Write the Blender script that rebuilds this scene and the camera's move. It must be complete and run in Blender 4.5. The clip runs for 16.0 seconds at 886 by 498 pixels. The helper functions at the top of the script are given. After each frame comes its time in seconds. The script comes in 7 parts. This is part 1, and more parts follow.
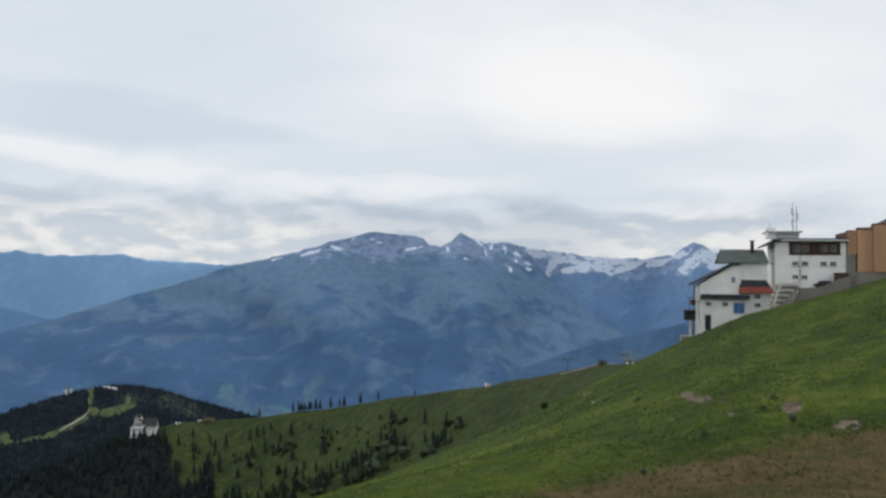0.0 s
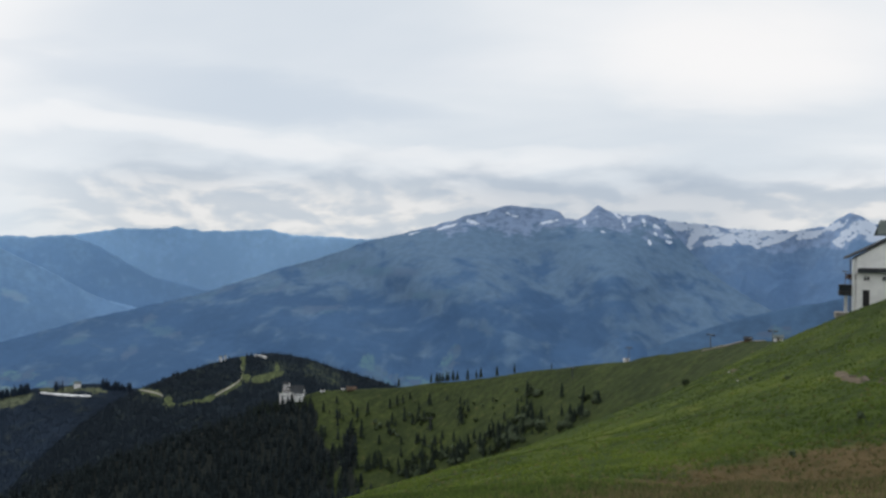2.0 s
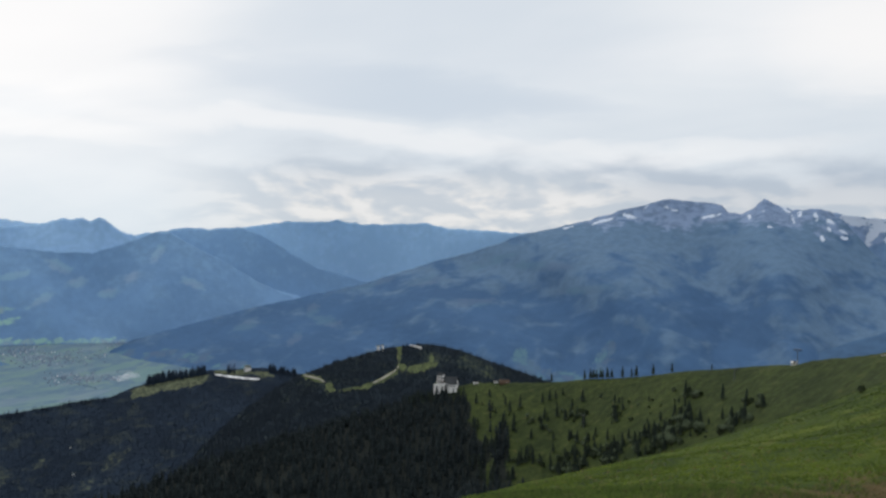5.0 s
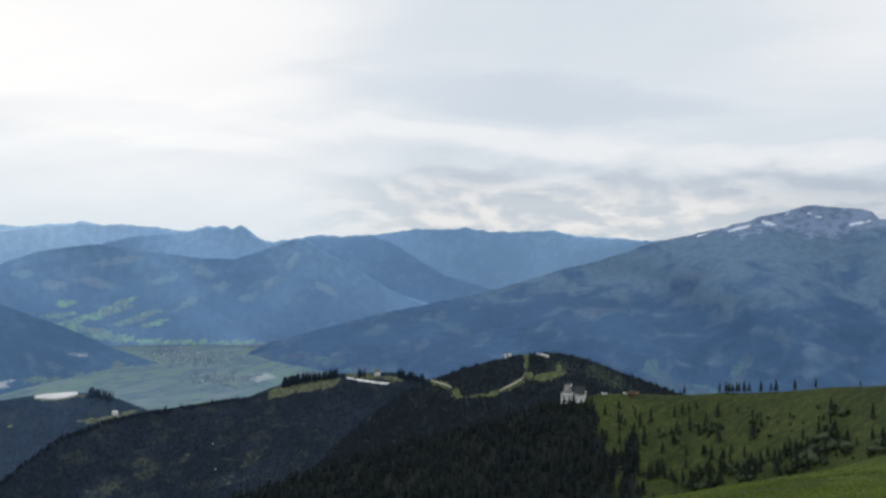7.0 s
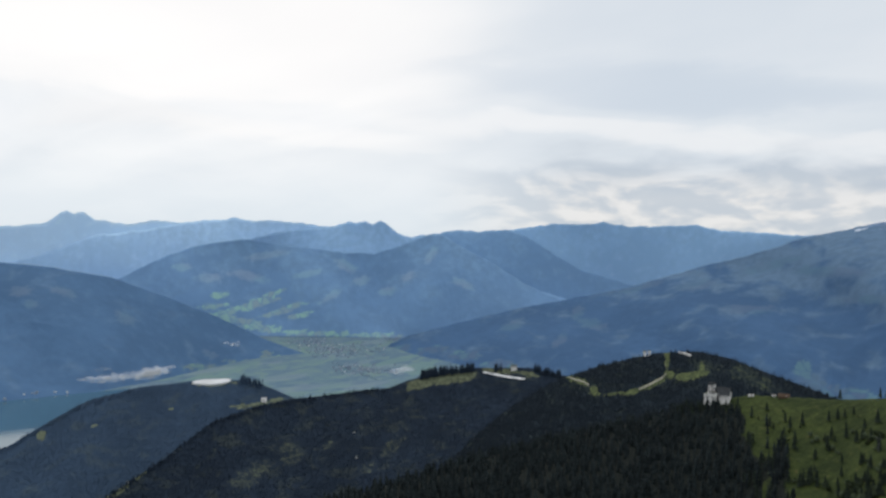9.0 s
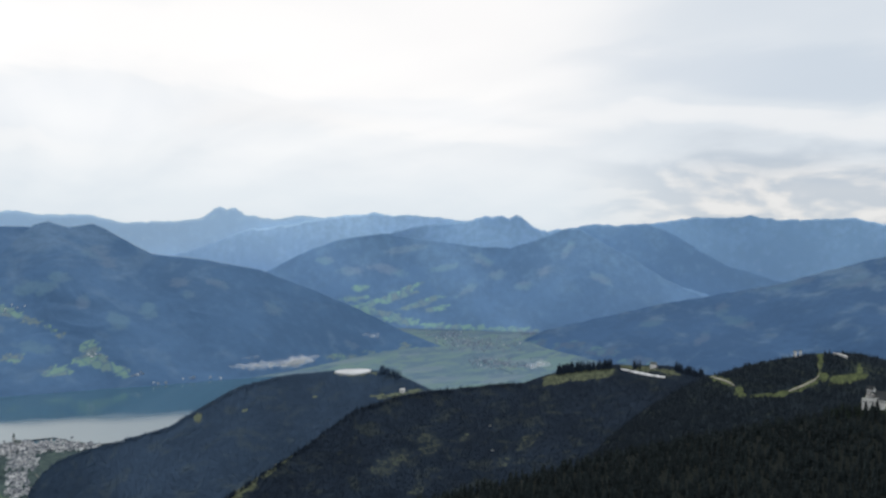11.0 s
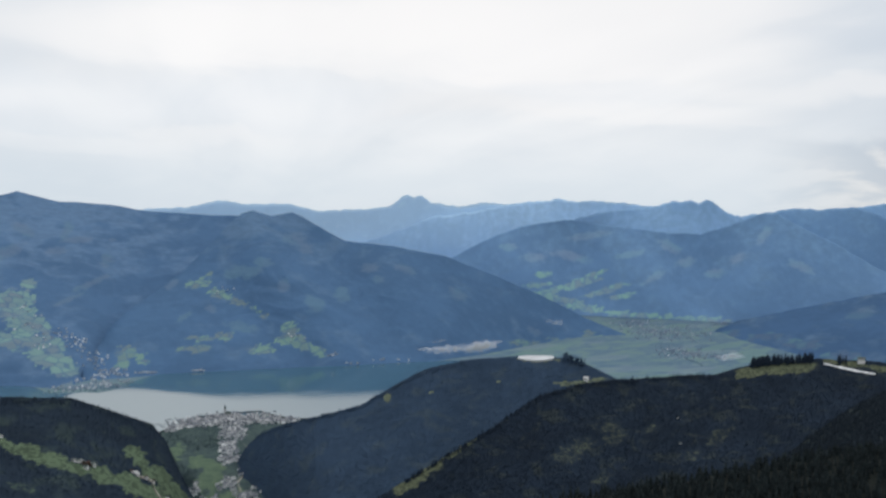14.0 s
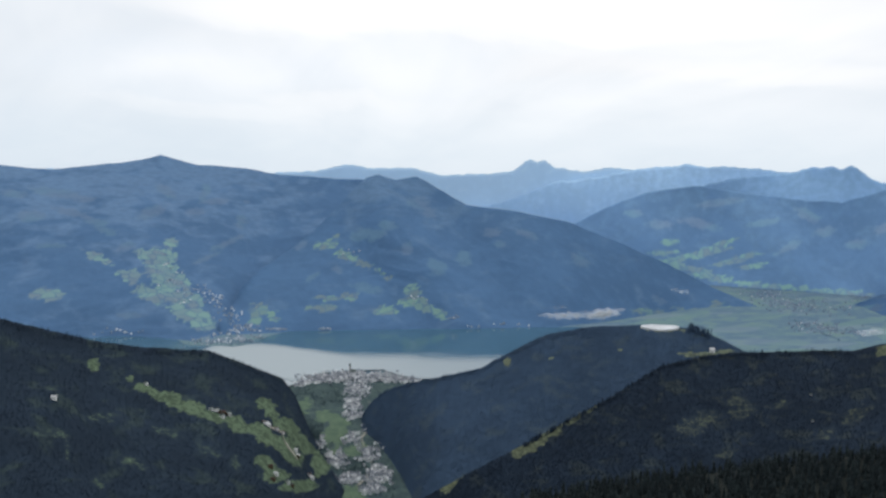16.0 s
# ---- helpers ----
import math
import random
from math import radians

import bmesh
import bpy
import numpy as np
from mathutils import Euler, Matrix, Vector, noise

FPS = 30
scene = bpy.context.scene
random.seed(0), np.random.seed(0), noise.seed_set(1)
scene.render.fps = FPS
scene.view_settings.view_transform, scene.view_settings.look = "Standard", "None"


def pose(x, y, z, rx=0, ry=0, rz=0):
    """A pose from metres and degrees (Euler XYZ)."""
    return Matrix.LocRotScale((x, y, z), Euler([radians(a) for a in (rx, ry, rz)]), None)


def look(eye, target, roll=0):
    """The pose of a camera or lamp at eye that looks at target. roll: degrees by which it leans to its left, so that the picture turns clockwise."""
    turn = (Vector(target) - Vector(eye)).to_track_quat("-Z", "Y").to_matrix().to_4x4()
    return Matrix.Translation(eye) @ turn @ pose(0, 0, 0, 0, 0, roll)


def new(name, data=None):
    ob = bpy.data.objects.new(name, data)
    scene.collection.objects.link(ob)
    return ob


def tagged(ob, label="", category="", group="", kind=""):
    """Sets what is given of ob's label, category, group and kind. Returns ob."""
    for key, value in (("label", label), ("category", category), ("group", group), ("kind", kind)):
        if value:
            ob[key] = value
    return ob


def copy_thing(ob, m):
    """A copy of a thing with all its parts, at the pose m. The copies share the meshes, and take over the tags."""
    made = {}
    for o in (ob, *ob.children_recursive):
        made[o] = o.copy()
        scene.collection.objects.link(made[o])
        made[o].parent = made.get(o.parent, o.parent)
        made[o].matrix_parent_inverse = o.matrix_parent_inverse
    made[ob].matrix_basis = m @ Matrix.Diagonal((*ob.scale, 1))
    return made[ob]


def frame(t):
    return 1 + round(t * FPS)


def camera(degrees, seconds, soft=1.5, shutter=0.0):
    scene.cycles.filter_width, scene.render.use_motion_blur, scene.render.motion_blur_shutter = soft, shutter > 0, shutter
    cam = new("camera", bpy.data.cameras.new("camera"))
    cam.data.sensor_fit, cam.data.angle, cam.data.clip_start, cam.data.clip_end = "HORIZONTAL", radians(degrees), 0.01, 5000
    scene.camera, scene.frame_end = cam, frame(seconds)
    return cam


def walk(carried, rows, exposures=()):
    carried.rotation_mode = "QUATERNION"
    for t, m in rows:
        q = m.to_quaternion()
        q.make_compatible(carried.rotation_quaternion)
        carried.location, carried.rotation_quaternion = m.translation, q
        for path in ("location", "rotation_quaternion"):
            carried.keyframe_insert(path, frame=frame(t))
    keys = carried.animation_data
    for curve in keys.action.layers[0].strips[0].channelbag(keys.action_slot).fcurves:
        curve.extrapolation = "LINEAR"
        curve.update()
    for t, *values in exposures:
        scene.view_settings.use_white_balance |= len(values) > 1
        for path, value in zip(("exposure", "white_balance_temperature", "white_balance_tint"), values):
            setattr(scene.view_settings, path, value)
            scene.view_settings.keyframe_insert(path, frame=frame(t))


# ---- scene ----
cam = camera(55.9, 16.0, soft=2.7)
PATH = [  # seconds, yaw, pitch, roll
    (0.0, -0.00, 2.55, -0.77), (0.5, 2.17, 2.23, -0.79), (1.0, 4.46, 1.79, -0.78), (1.5, 6.88, 1.25, -0.73),
    (2.0, 9.29, 0.62, -0.72), (2.5, 11.67, 0.02, -0.75), (3.0, 13.55, -0.33, -0.80), (3.5, 14.97, -0.43, -0.91),
    (4.0, 16.42, -0.31, -1.06), (6.5, 26.14, 0.33, -1.46), (7.0, 28.53, 0.32, -1.51), (7.5, 30.88, 0.22, -1.56),
    (8.0, 33.23, 0.05, -1.55), (8.5, 35.55, -0.11, -1.54), (9.0, 37.88, -0.27, -1.59), (11.5, 49.43, -1.07, -1.58),
    (12.0, 51.59, -1.19, -1.55), (12.5, 53.75, -1.28, -1.40), (13.0, 55.83, -1.48, -1.29), (13.5, 57.82, -1.77, -1.26),
    (14.0, 59.72, -2.16, -1.23), (14.5, 61.70, -2.62, -1.24), (15.0, 63.74, -3.24, -1.32), (15.5, 65.90, -3.94, -1.42),
    (16.0, 68.11, -4.78, -1.62)]
walk(cam, [(t, pose(0, 0, 0, 90 + p, r, y)) for t, y, p, r in PATH],
     [(0.0, 0.0, 6580, 11), (11.0, 0.0, 6600, 11), (13.5, -0.08, 6540, 11), (15.0, -0.10, 6470, 11), (15.5, -0.08, 6450, 11), (16.0, 0.06, 6460, 11)])

# ---- light: a high layer of thin cloud with a pale sun behind it ----
SUN_AZ, SUN_EL = 52.0, 56.0


def towards(az, el, r=1.0):
    """The place r metres off at that bearing (degrees to the left of +y) and elevation."""
    a, e = radians(az), radians(el)
    return Vector((-math.sin(a) * math.cos(e), math.cos(a) * math.cos(e), math.sin(e))) * r


sun = new("sun", bpy.data.lights.new("sun", "SUN"))
sun.data.energy, sun.data.angle, sun.data.color = 1.05, radians(11), (1.0, 0.95, 0.86)
sun.matrix_world = look(towards(SUN_AZ, SUN_EL, 100), (0, 0, 0))


class Nodes:
    """Short hand for a node tree."""

    def __init__(self, tree):
        self.t = tree
        tree.nodes.clear()

    def add(self, kind, inputs=(), **attrs):
        n = self.t.nodes.new(kind)
        for k, v in attrs.items():
            setattr(n, k, v)
        for k, v in dict(inputs).items():
            if hasattr(v, "is_output"):
                self.t.links.new(v, n.inputs[k])
            else:
                n.inputs[k].default_value = v
        return n

    def math(self, op, a, b=0.0, clamp=False):
        return self.add("ShaderNodeMath", {0: a, 1: b}, operation=op, use_clamp=clamp).outputs[0]

    def noise(self, vec, scale, detail=4.0, rough=0.55, distort=0.0):
        ins = {"Scale": scale, "Detail": detail, "Roughness": rough, "Distortion": distort}
        if vec is not None:
            ins["Vector"] = vec
        return self.add("ShaderNodeTexNoise", ins).outputs["Fac"]

    def ramp(self, fac, stops):
        n = self.add("ShaderNodeValToRGB", {"Fac": fac})
        e = n.color_ramp.elements
        while len(e) < len(stops):
            e.new(0.5)
        for el, (p, c) in zip(e, stops):
            el.position, el.color = p, (*((c,) * 3 if isinstance(c, (int, float)) else c), 1)
        return n.outputs["Color"]

    def span(self, v, a, b, c=0.0, d=1.0, kind="SMOOTHSTEP"):
        return self.add("ShaderNodeMapRange", {"Value": v, "From Min": a, "From Max": b, "To Min": c, "To Max": d}, interpolation_type=kind).outputs["Result"]

    def mix(self, fac, a, b, blend="MIX"):
        n = self.add("ShaderNodeMix", data_type="RGBA", blend_type=blend)
        for k, v in ((0, fac), (6, a), (7, b)):
            if hasattr(v, "is_output"):
                self.t.links.new(v, n.inputs[k])
            else:
                n.inputs[k].default_value = v if k == 0 else (*v[:3], 1)
        return n.outputs[2]


world = bpy.data.worlds.new("world")
scene.world = world
world.use_nodes = True
w = Nodes(world.node_tree)
way = w.add("ShaderNodeTexCoord").outputs["Generated"]
sep = w.add("ShaderNodeSeparateXYZ", {0: way})
sky = w.add("ShaderNodeTexSky", sky_type="NISHITA", sun_disc=False, sun_elevation=radians(SUN_EL), sun_rotation=radians(-SUN_AZ), altitude=1960, dust_density=2.0)
clear = w.add("ShaderNodeVectorMath", {0: sky.outputs[0], 3: 0.09}, operation="SCALE").outputs[0]
up = w.math("MAXIMUM", sep.outputs[2], 0.0)
flat = w.math("DIVIDE", 1.0, w.math("ADD", up, 0.30))
sheet = w.add("ShaderNodeVectorMath", {0: way, 3: flat}, operation="SCALE").outputs[0]
# high sheet: broad soft streaks
sheet_m = w.add("ShaderNodeMapping", {0: sheet, 2: (0, 0, radians(25)), 3: (0.6, 1.15, 0.0), 1: (2.3, 0.9, 0)}).outputs[0]
veil = w.noise(sheet_m, 0.8, 4.0, 0.5, 0.7)
fine = w.noise(sheet_m, 2.6, 5.0, 0.55, 0.6)
tone = w.math("ADD", w.math("MULTIPLY", veil, 0.84), w.math("MULTIPLY", fine, 0.16))
high = w.ramp(w.span(tone, 0.34, 0.66), ((0.0, (0.68, 0.75, 0.815)), (0.5, (0.77, 0.825, 0.87)), (1.0, (0.92, 0.94, 0.955))))
# grey sheets and bright rifts of the high cloud, torn at their edges: bearing, elevation, half sizes, lean, amount, colour
bear = w.math("MULTIPLY", w.math("ARCTAN2", w.math("MULTIPLY", sep.outputs[0], -1.0), sep.outputs[1]), 57.2958)
rise = w.math("MULTIPLY", w.math("ARCSINE", sep.outputs[2]), 57.2958)
torn = w.noise(w.add("ShaderNodeMapping", {0: way, 2: (0, 0, 0), 3: (1.0, 1.0, 3.2)}).outputs[0], 4.5, 5.0, 0.55, 0.5)
bear = w.math("ADD", bear, w.math("MULTIPLY", w.math("SUBTRACT", veil, 0.5), 14.0))
rise = w.math("ADD", rise, w.math("ADD", w.math("MULTIPLY", w.math("SUBTRACT", torn, 0.5), 4.5), w.math("MULTIPLY", w.math("SUBTRACT", veil, 0.5), 3.0)))
GREY_SHEET, PALE_RIFT = (0.62, 0.70, 0.785), (0.99, 0.985, 0.975)
RIFTS = [(52, 14.0, 19, 7.0, 0, 0.85, PALE_RIFT), (-9, 13.5, 9, 3.6, -8, 0.75, PALE_RIFT), (19, 14.5, 14, 4.5, 0, 0.45, GREY_SHEET), (22, 10.4, 15, 1.6, -5, 0.85, GREY_SHEET), (26, 7.6, 16, 1.0, -4, 0.45, PALE_RIFT),
         (46, 7.2, 10, 0.9, 0, 0.45, PALE_RIFT), (60, 7.0, 11, 1.1, 2, 0.45, (0.78, 0.80, 0.82)), (72, 7.0, 9, 2.4, 0, 0.6, (0.70, 0.79, 0.88)), (86, 6.0, 8, 2.2, 0, 0.5, (0.70, 0.79, 0.88)), (70, 12.0, 18, 2.4, 3, 0.85, (1.02, 1.015, 1.0)), (80, 4.4, 10, 0.7, 2, 0.5, PALE_RIFT), (58, 9.4, 10, 0.9, -3, 0.5, PALE_RIFT), (49, 8.6, 7, 1.3, 0, 0.35, (0.70, 0.78, 0.86)), (4, 6.6, 12, 0.8, 4, 0.35, PALE_RIFT)]
for a_, e_, wa, we, lean, amount, tint in RIFTS:
    u, v = w.math("SUBTRACT", a_, bear), w.math("SUBTRACT", rise, e_)
    cs, sn = math.cos(radians(lean)), math.sin(radians(lean))
    p_ = w.math("ADD", w.math("MULTIPLY", u, cs / wa), w.math("MULTIPLY", v, sn / wa))
    q_ = w.math("SUBTRACT", w.math("MULTIPLY", v, cs / we), w.math("MULTIPLY", u, sn / we))
    inside = w.math("ADD", w.math("MULTIPLY", p_, p_), w.math("MULTIPLY", q_, q_))
    high = w.mix(w.span(inside, 1.5, 0.1, 0.0, amount), high, tint)
# brightness round the veiled sun
sd = towards(SUN_AZ + 16, 24)
near = w.add("ShaderNodeVectorMath", {0: way, 1: tuple(sd)}, operation="DOT_PRODUCT").outputs["Value"]
glow = w.math("MULTIPLY", w.math("MULTIPLY", w.span(near, 0.70, 0.92), 0.6), w.span(tone, 0.36, 0.56, 0.45, 1.0))
high = w.mix(glow, high, (1.12, 1.11, 1.09))
# paler and bluer towards the skyline
high = w.mix(w.span(sep.outputs[2], 0.13, 0.0, 0.0, 0.8), high, (0.69, 0.79, 0.88))
# low heaps of cloud over the ranges: white puffs, a grey streak above them, then the high sheet
low_v = w.add("ShaderNodeMapping", {0: way, 3: (1.0, 1.0, 2.8)}).outputs[0]
heap = w.noise(low_v, 9.0, 5.0, 0.5, 0.25)
swell = w.noise(w.add("ShaderNodeMapping", {0: way, 1: (3.1, 0.7, 0.2), 3: (1.0, 1.0, 2.0)}).outputs[0], 3.2, 3.0, 0.5, 0.2)
wisp = w.noise(w.add("ShaderNodeMapping", {0: way, 1: (0.4, 1.7, 0.0), 3: (1.0, 1.0, 5.0)}).outputs[0], 6.0, 5.0, 0.55, 0.4)
level = w.math("ADD", sep.outputs[2], w.math("ADD", w.math("MULTIPLY", w.math("SUBTRACT", heap, 0.5), 0.075), w.math("MULTIPLY", w.math("SUBTRACT", swell, 0.5), 0.05)))
strata = w.ramp(w.span(level, 0.0, 0.14, kind="LINEAR"), ((0.05, (0.62, 0.70, 0.79)), (0.25, (0.78, 0.82, 0.855)), (0.40, (0.86, 0.872, 0.88)), (0.52, (0.66, 0.73, 0.80)), (0.64, (0.58, 0.66, 0.75)), (0.80, (0.68, 0.745, 0.815)), (0.97, (0.80, 0.84, 0.88))))
streaky = w.mix(w.math("MULTIPLY", w.span(wisp, 0.48, 0.64, 0.0, 0.5), w.span(sep.outputs[2], 0.04, 0.07)), strata, (0.46, 0.55, 0.665))
# heaped cloud: the tops catch the light, the undersides stay grey
heap_b = w.noise(w.add("ShaderNodeMapping", {0: low_v, 1: (0.010, 0.0, 0.030)}).outputs[0], 9.0, 5.0, 0.5, 0.25)
crown = w.math("ADD", 0.5, w.math("MULTIPLY", w.math("SUBTRACT", heap, heap_b), 3.6))
billow = w.ramp(w.span(crown, 0.22, 0.80), ((0.0, (0.61, 0.685, 0.77)), (0.40, (0.73, 0.78, 0.835)), (0.75, (0.86, 0.875, 0.885)), (1.0, (0.95, 0.955, 0.955))))
reach = w.math("ADD", sep.outputs[2], w.math("MULTIPLY", w.math("SUBTRACT", heap, 0.5), -0.11))
puffs = w.mix(w.span(reach, 0.112, 0.056, 0.0, 0.85), streaky, billow)
cap = w.add("ShaderNodeVectorMath", {0: way, 1: tuple(towards(-2, 4.4))}, operation="DOT_PRODUCT").outputs["Value"]
puffs = w.mix(w.math("MULTIPLY", w.span(cap, 0.975, 0.9985, 0.0, 0.5), w.span(swell, 0.35, 0.6, 0.5, 1.0)), puffs, (0.49, 0.575, 0.685))
southern = w.add("ShaderNodeVectorMath", {0: way, 1: tuple(towards(4, 0))}, operation="DOT_PRODUCT").outputs["Value"]
belt = w.math("MULTIPLY", w.span(level, 0.125, 0.08), w.span(southern, 0.80, 0.92, 0.06, 1.0))
skin = w.mix(belt, high, w.add("ShaderNodeVectorMath", {0: puffs, 3: 0.88}, operation="SCALE").outputs[0])
whole = w.mix(0.06, skin, clear)
w.add("ShaderNodeOutputWorld", {0: w.add("ShaderNodeBackground", {0: whole, 1: 1.0}).outputs[0]})

# ---- numeric noise for the land ----


def lattice(ix, iy, seed):
    h = (ix.astype(np.int64) * 374761393 + iy.astype(np.int64) * 668265263 + seed * 974711) & 0x7FFFFFFF
    h = ((h ^ (h >> 13)) * 1274126177) & 0x7FFFFFFF
    return ((h ^ (h >> 16)) & 0xFFFF) / 65535.0


def value_noise(x, y, seed):
    x, y = np.broadcast_arrays(np.asarray(x, float), np.asarray(y, float))
    ix, iy = np.floor(x), np.floor(y)
    fx, fy = x - ix, y - iy
    fx, fy = fx * fx * (3 - 2 * fx), fy * fy * (3 - 2 * fy)
    a, b = lattice(ix, iy, seed), lattice(ix + 1, iy, seed)
    c, d = lattice(ix, iy + 1, seed), lattice(ix + 1, iy + 1, seed)
    return (a + (b - a) * fx) * (1 - fy) + (c + (d - c) * fx) * fy


def fbm(x, y, octaves=4, seed=0, ridged=False):
    """Noise between -1 and 1; ridged: sharp crests and wide hollows."""
    total, amp, norm = 0.0, 1.0, 0.0
    for k in range(octaves):
        v = value_noise(np.asarray(x) * 2 ** k + 17.3 * k, np.asarray(y) * 2 ** k - 9.1 * k, seed + k) * 2 - 1
        total, norm, amp = total + amp * (1 - 2 * np.abs(v) if ridged else v), norm + amp, amp * 0.52
    return total / norm


def smooth(v, a, b):
    t = np.clip((np.asarray(v, float) - a) / (b - a), 0, 1)
    return t * t * (3 - 2 * t)


def spots(az, el, rows, soft=0.3):
    """How far a bearing and elevation lie inside any of the patches (az, el, half width, half height, lean)."""
    best = np.zeros(np.broadcast(az, el).shape)
    for a, e, wa, we, lean in rows:
        c, s = math.cos(radians(lean)), math.sin(radians(lean))
        # a grows to the left; u runs to the right
        u, v = (a - az), (el - e)
        p, q = (u * c + v * s) / wa, (-u * s + v * c) / we
        wob = 0.36 * fbm(az * 1.7, el * 2.6, 3, 5) + 0.16 * fbm(az * 6.1, el * 8.3, 3, 6)
        best = np.maximum(best, smooth(1 - np.sqrt(p * p + q * q) + wob, 0.15 - soft / 2, 0.15 + soft / 2))
    return best


def parcels(az, el, wide, tall, seed, slant=0.0):
    """The middle of the field parcel in which each bearing and elevation lies: uneven lots of about wide by tall degrees."""
    u, v = az / wide, (el + slant * az) / tall
    iu, iv = np.floor(u), np.floor(v)
    best, mu, mv = np.full(u.shape, 9e9), u * 0, v * 0
    for du in (-1, 0, 1):
        for dv in (-1, 0, 1):
            cu, cv = iu + du + 0.1 + 0.8 * lattice(iu + du, iv + dv, seed), iv + dv + 0.1 + 0.8 * lattice(iu + du, iv + dv, seed + 1)
            d = (u - cu) ** 2 + (v - cv) ** 2
            near_ = d < best
            best, mu, mv = np.where(near_, d, best), np.where(near_, cu, mu), np.where(near_, cv, mv)
    return mu * wide, mv * tall - slant * mu * wide


# ---- materials of the land ----


def principled(n, colour, rough=0.9, bump=None, spec=0.2, metal=0.0, strength=0.5, distance=1.0):
    ins = {"Base Color": colour if hasattr(colour, "is_output") else (*colour, 1), "Roughness": rough, "Metallic": metal, "Specular IOR Level": spec}
    if bump is not None:
        ins["Normal"] = n.add("ShaderNodeBump", {"Height": bump, "Strength": strength, "Distance": distance}).outputs[0]
    sh = n.add("ShaderNodeBsdfPrincipled", ins)
    n.add("ShaderNodeOutputMaterial", {0: sh.outputs[0]})
    return sh


def material(name):
    m = bpy.data.materials.new(name)
    m.use_nodes = True
    return m, Nodes(m.node_tree)


def plain(name, colour, rough=0.7, grain=12.0, vary=0.18, spec=0.3, metal=0.0):
    """A painted, plastered or wooden surface with blotches and fine grain."""
    m, n = material(name)
    pos = n.add("ShaderNodeTexCoord").outputs["Object"]
    blot = n.noise(pos, grain * 0.06, 5.0, 0.6)
    fine_ = n.noise(pos, grain, 3.0, 0.6)
    f = n.math("ADD", n.math("MULTIPLY", blot, 0.7), n.math("MULTIPLY", fine_, 0.3))
    lo, hi = tuple(c * (1 - vary) for c in colour), tuple(min(1, c * (1 + vary)) for c in colour)
    principled(n, n.ramp(n.span(f, 0.35, 0.65), ((0, lo), (1, hi))), rough, fine_, spec, metal, 0.25, 0.02)
    return m


def land(name, wood, field, rock=(0.3, 0.3, 0.3), grain=0.02, rough_bump=8.0, fleck=0.45, thinned=0.5, ragged_edge=0.7):
    """Slopes under forest, with pasture and rock where the mesh's land cover says so."""
    m, n = material(name)
    pos = n.add("ShaderNodeTexCoord").outputs["Object"]
    crowns = n.noise(pos, grain, 6.0, 0.68)
    stands = n.noise(pos, grain * 0.12, 5.0, 0.55, 0.6)
    f = n.math("ADD", n.math("MULTIPLY", crowns, 0.3), n.math("MULTIPLY", stands, 0.7))
    woods = n.ramp(n.span(f, 0.34, 0.66), ((0, tuple(c * (1 - fleck) for c in wood)), (0.55, wood), (1, tuple(c * (1 + fleck) for c in wood))))
    cov = lambda what: n.add("ShaderNodeAttribute", attribute_name=what).outputs["Fac"]
    # thinned stands and felled strips, paler than the woods
    felled = n.noise(n.add("ShaderNodeMapping", {0: pos, 1: (40.0, 7.0, 3.0), 3: (1.0, 1.0, 1.7)}).outputs[0], grain * 0.34, 5.0, 0.62, 0.5)
    bare = tuple(0.45 * a_ + 0.55 * b_ for a_, b_ in zip(wood, field))
    woods = n.mix(n.span(felled, 0.51, 0.66, 0.0, thinned), woods, bare)
    woods = n.mix(n.span(felled, 0.49, 0.36, 0.0, thinned), woods, tuple(v * 0.80 for v in wood))
    parcel = n.add("ShaderNodeTexVoronoi", {"Vector": n.add("ShaderNodeMapping", {0: pos, 3: (1.0, 1.0, 0.6)}).outputs[0], "Scale": grain * 3.6}).outputs["Color"]
    lot = n.add("ShaderNodeSeparateColor", {0: parcel}).outputs[0]
    g = n.math("ADD", n.math("MULTIPLY", lot, 0.30), n.math("ADD", n.math("MULTIPLY", n.noise(pos, grain * 0.5, 5.0, 0.6), 0.45), n.math("MULTIPLY", crowns, 0.25)))
    fields = n.ramp(n.span(g, 0.34, 0.66), ((0, tuple(c * 0.7 for c in field)), (0.5, field), (1, tuple(min(1, c * 1.3) for c in field))))
    edge = n.math("MULTIPLY", n.math("SUBTRACT", crowns, 0.5), 0.9)
    ragged = n.math("MULTIPLY", n.math("SUBTRACT", n.noise(pos, grain * 2.6, 4.0, 0.65), 0.5), ragged_edge)
    hedge = n.span(n.math("ADD", lot, n.math("MULTIPLY", crowns, 0.6)), 0.35, 0.75, 0.75, 0.95)
    c = n.mix(n.math("MULTIPLY", n.span(n.math("ADD", cov("meadow"), n.math("ADD", edge, ragged)), 0.28, 0.78), hedge), woods, fields)
    stone = n.ramp(n.span(crowns, 0.35, 0.65), ((0, tuple(v * 0.7 for v in rock)), (1, tuple(v * 1.25 for v in rock))))
    c = n.mix(n.span(n.math("ADD", cov("rock"), edge), 0.35, 0.65), c, stone)
    principled(n, c, 0.95, crowns, 0.05, 0.0, 0.35, rough_bump)
    return m


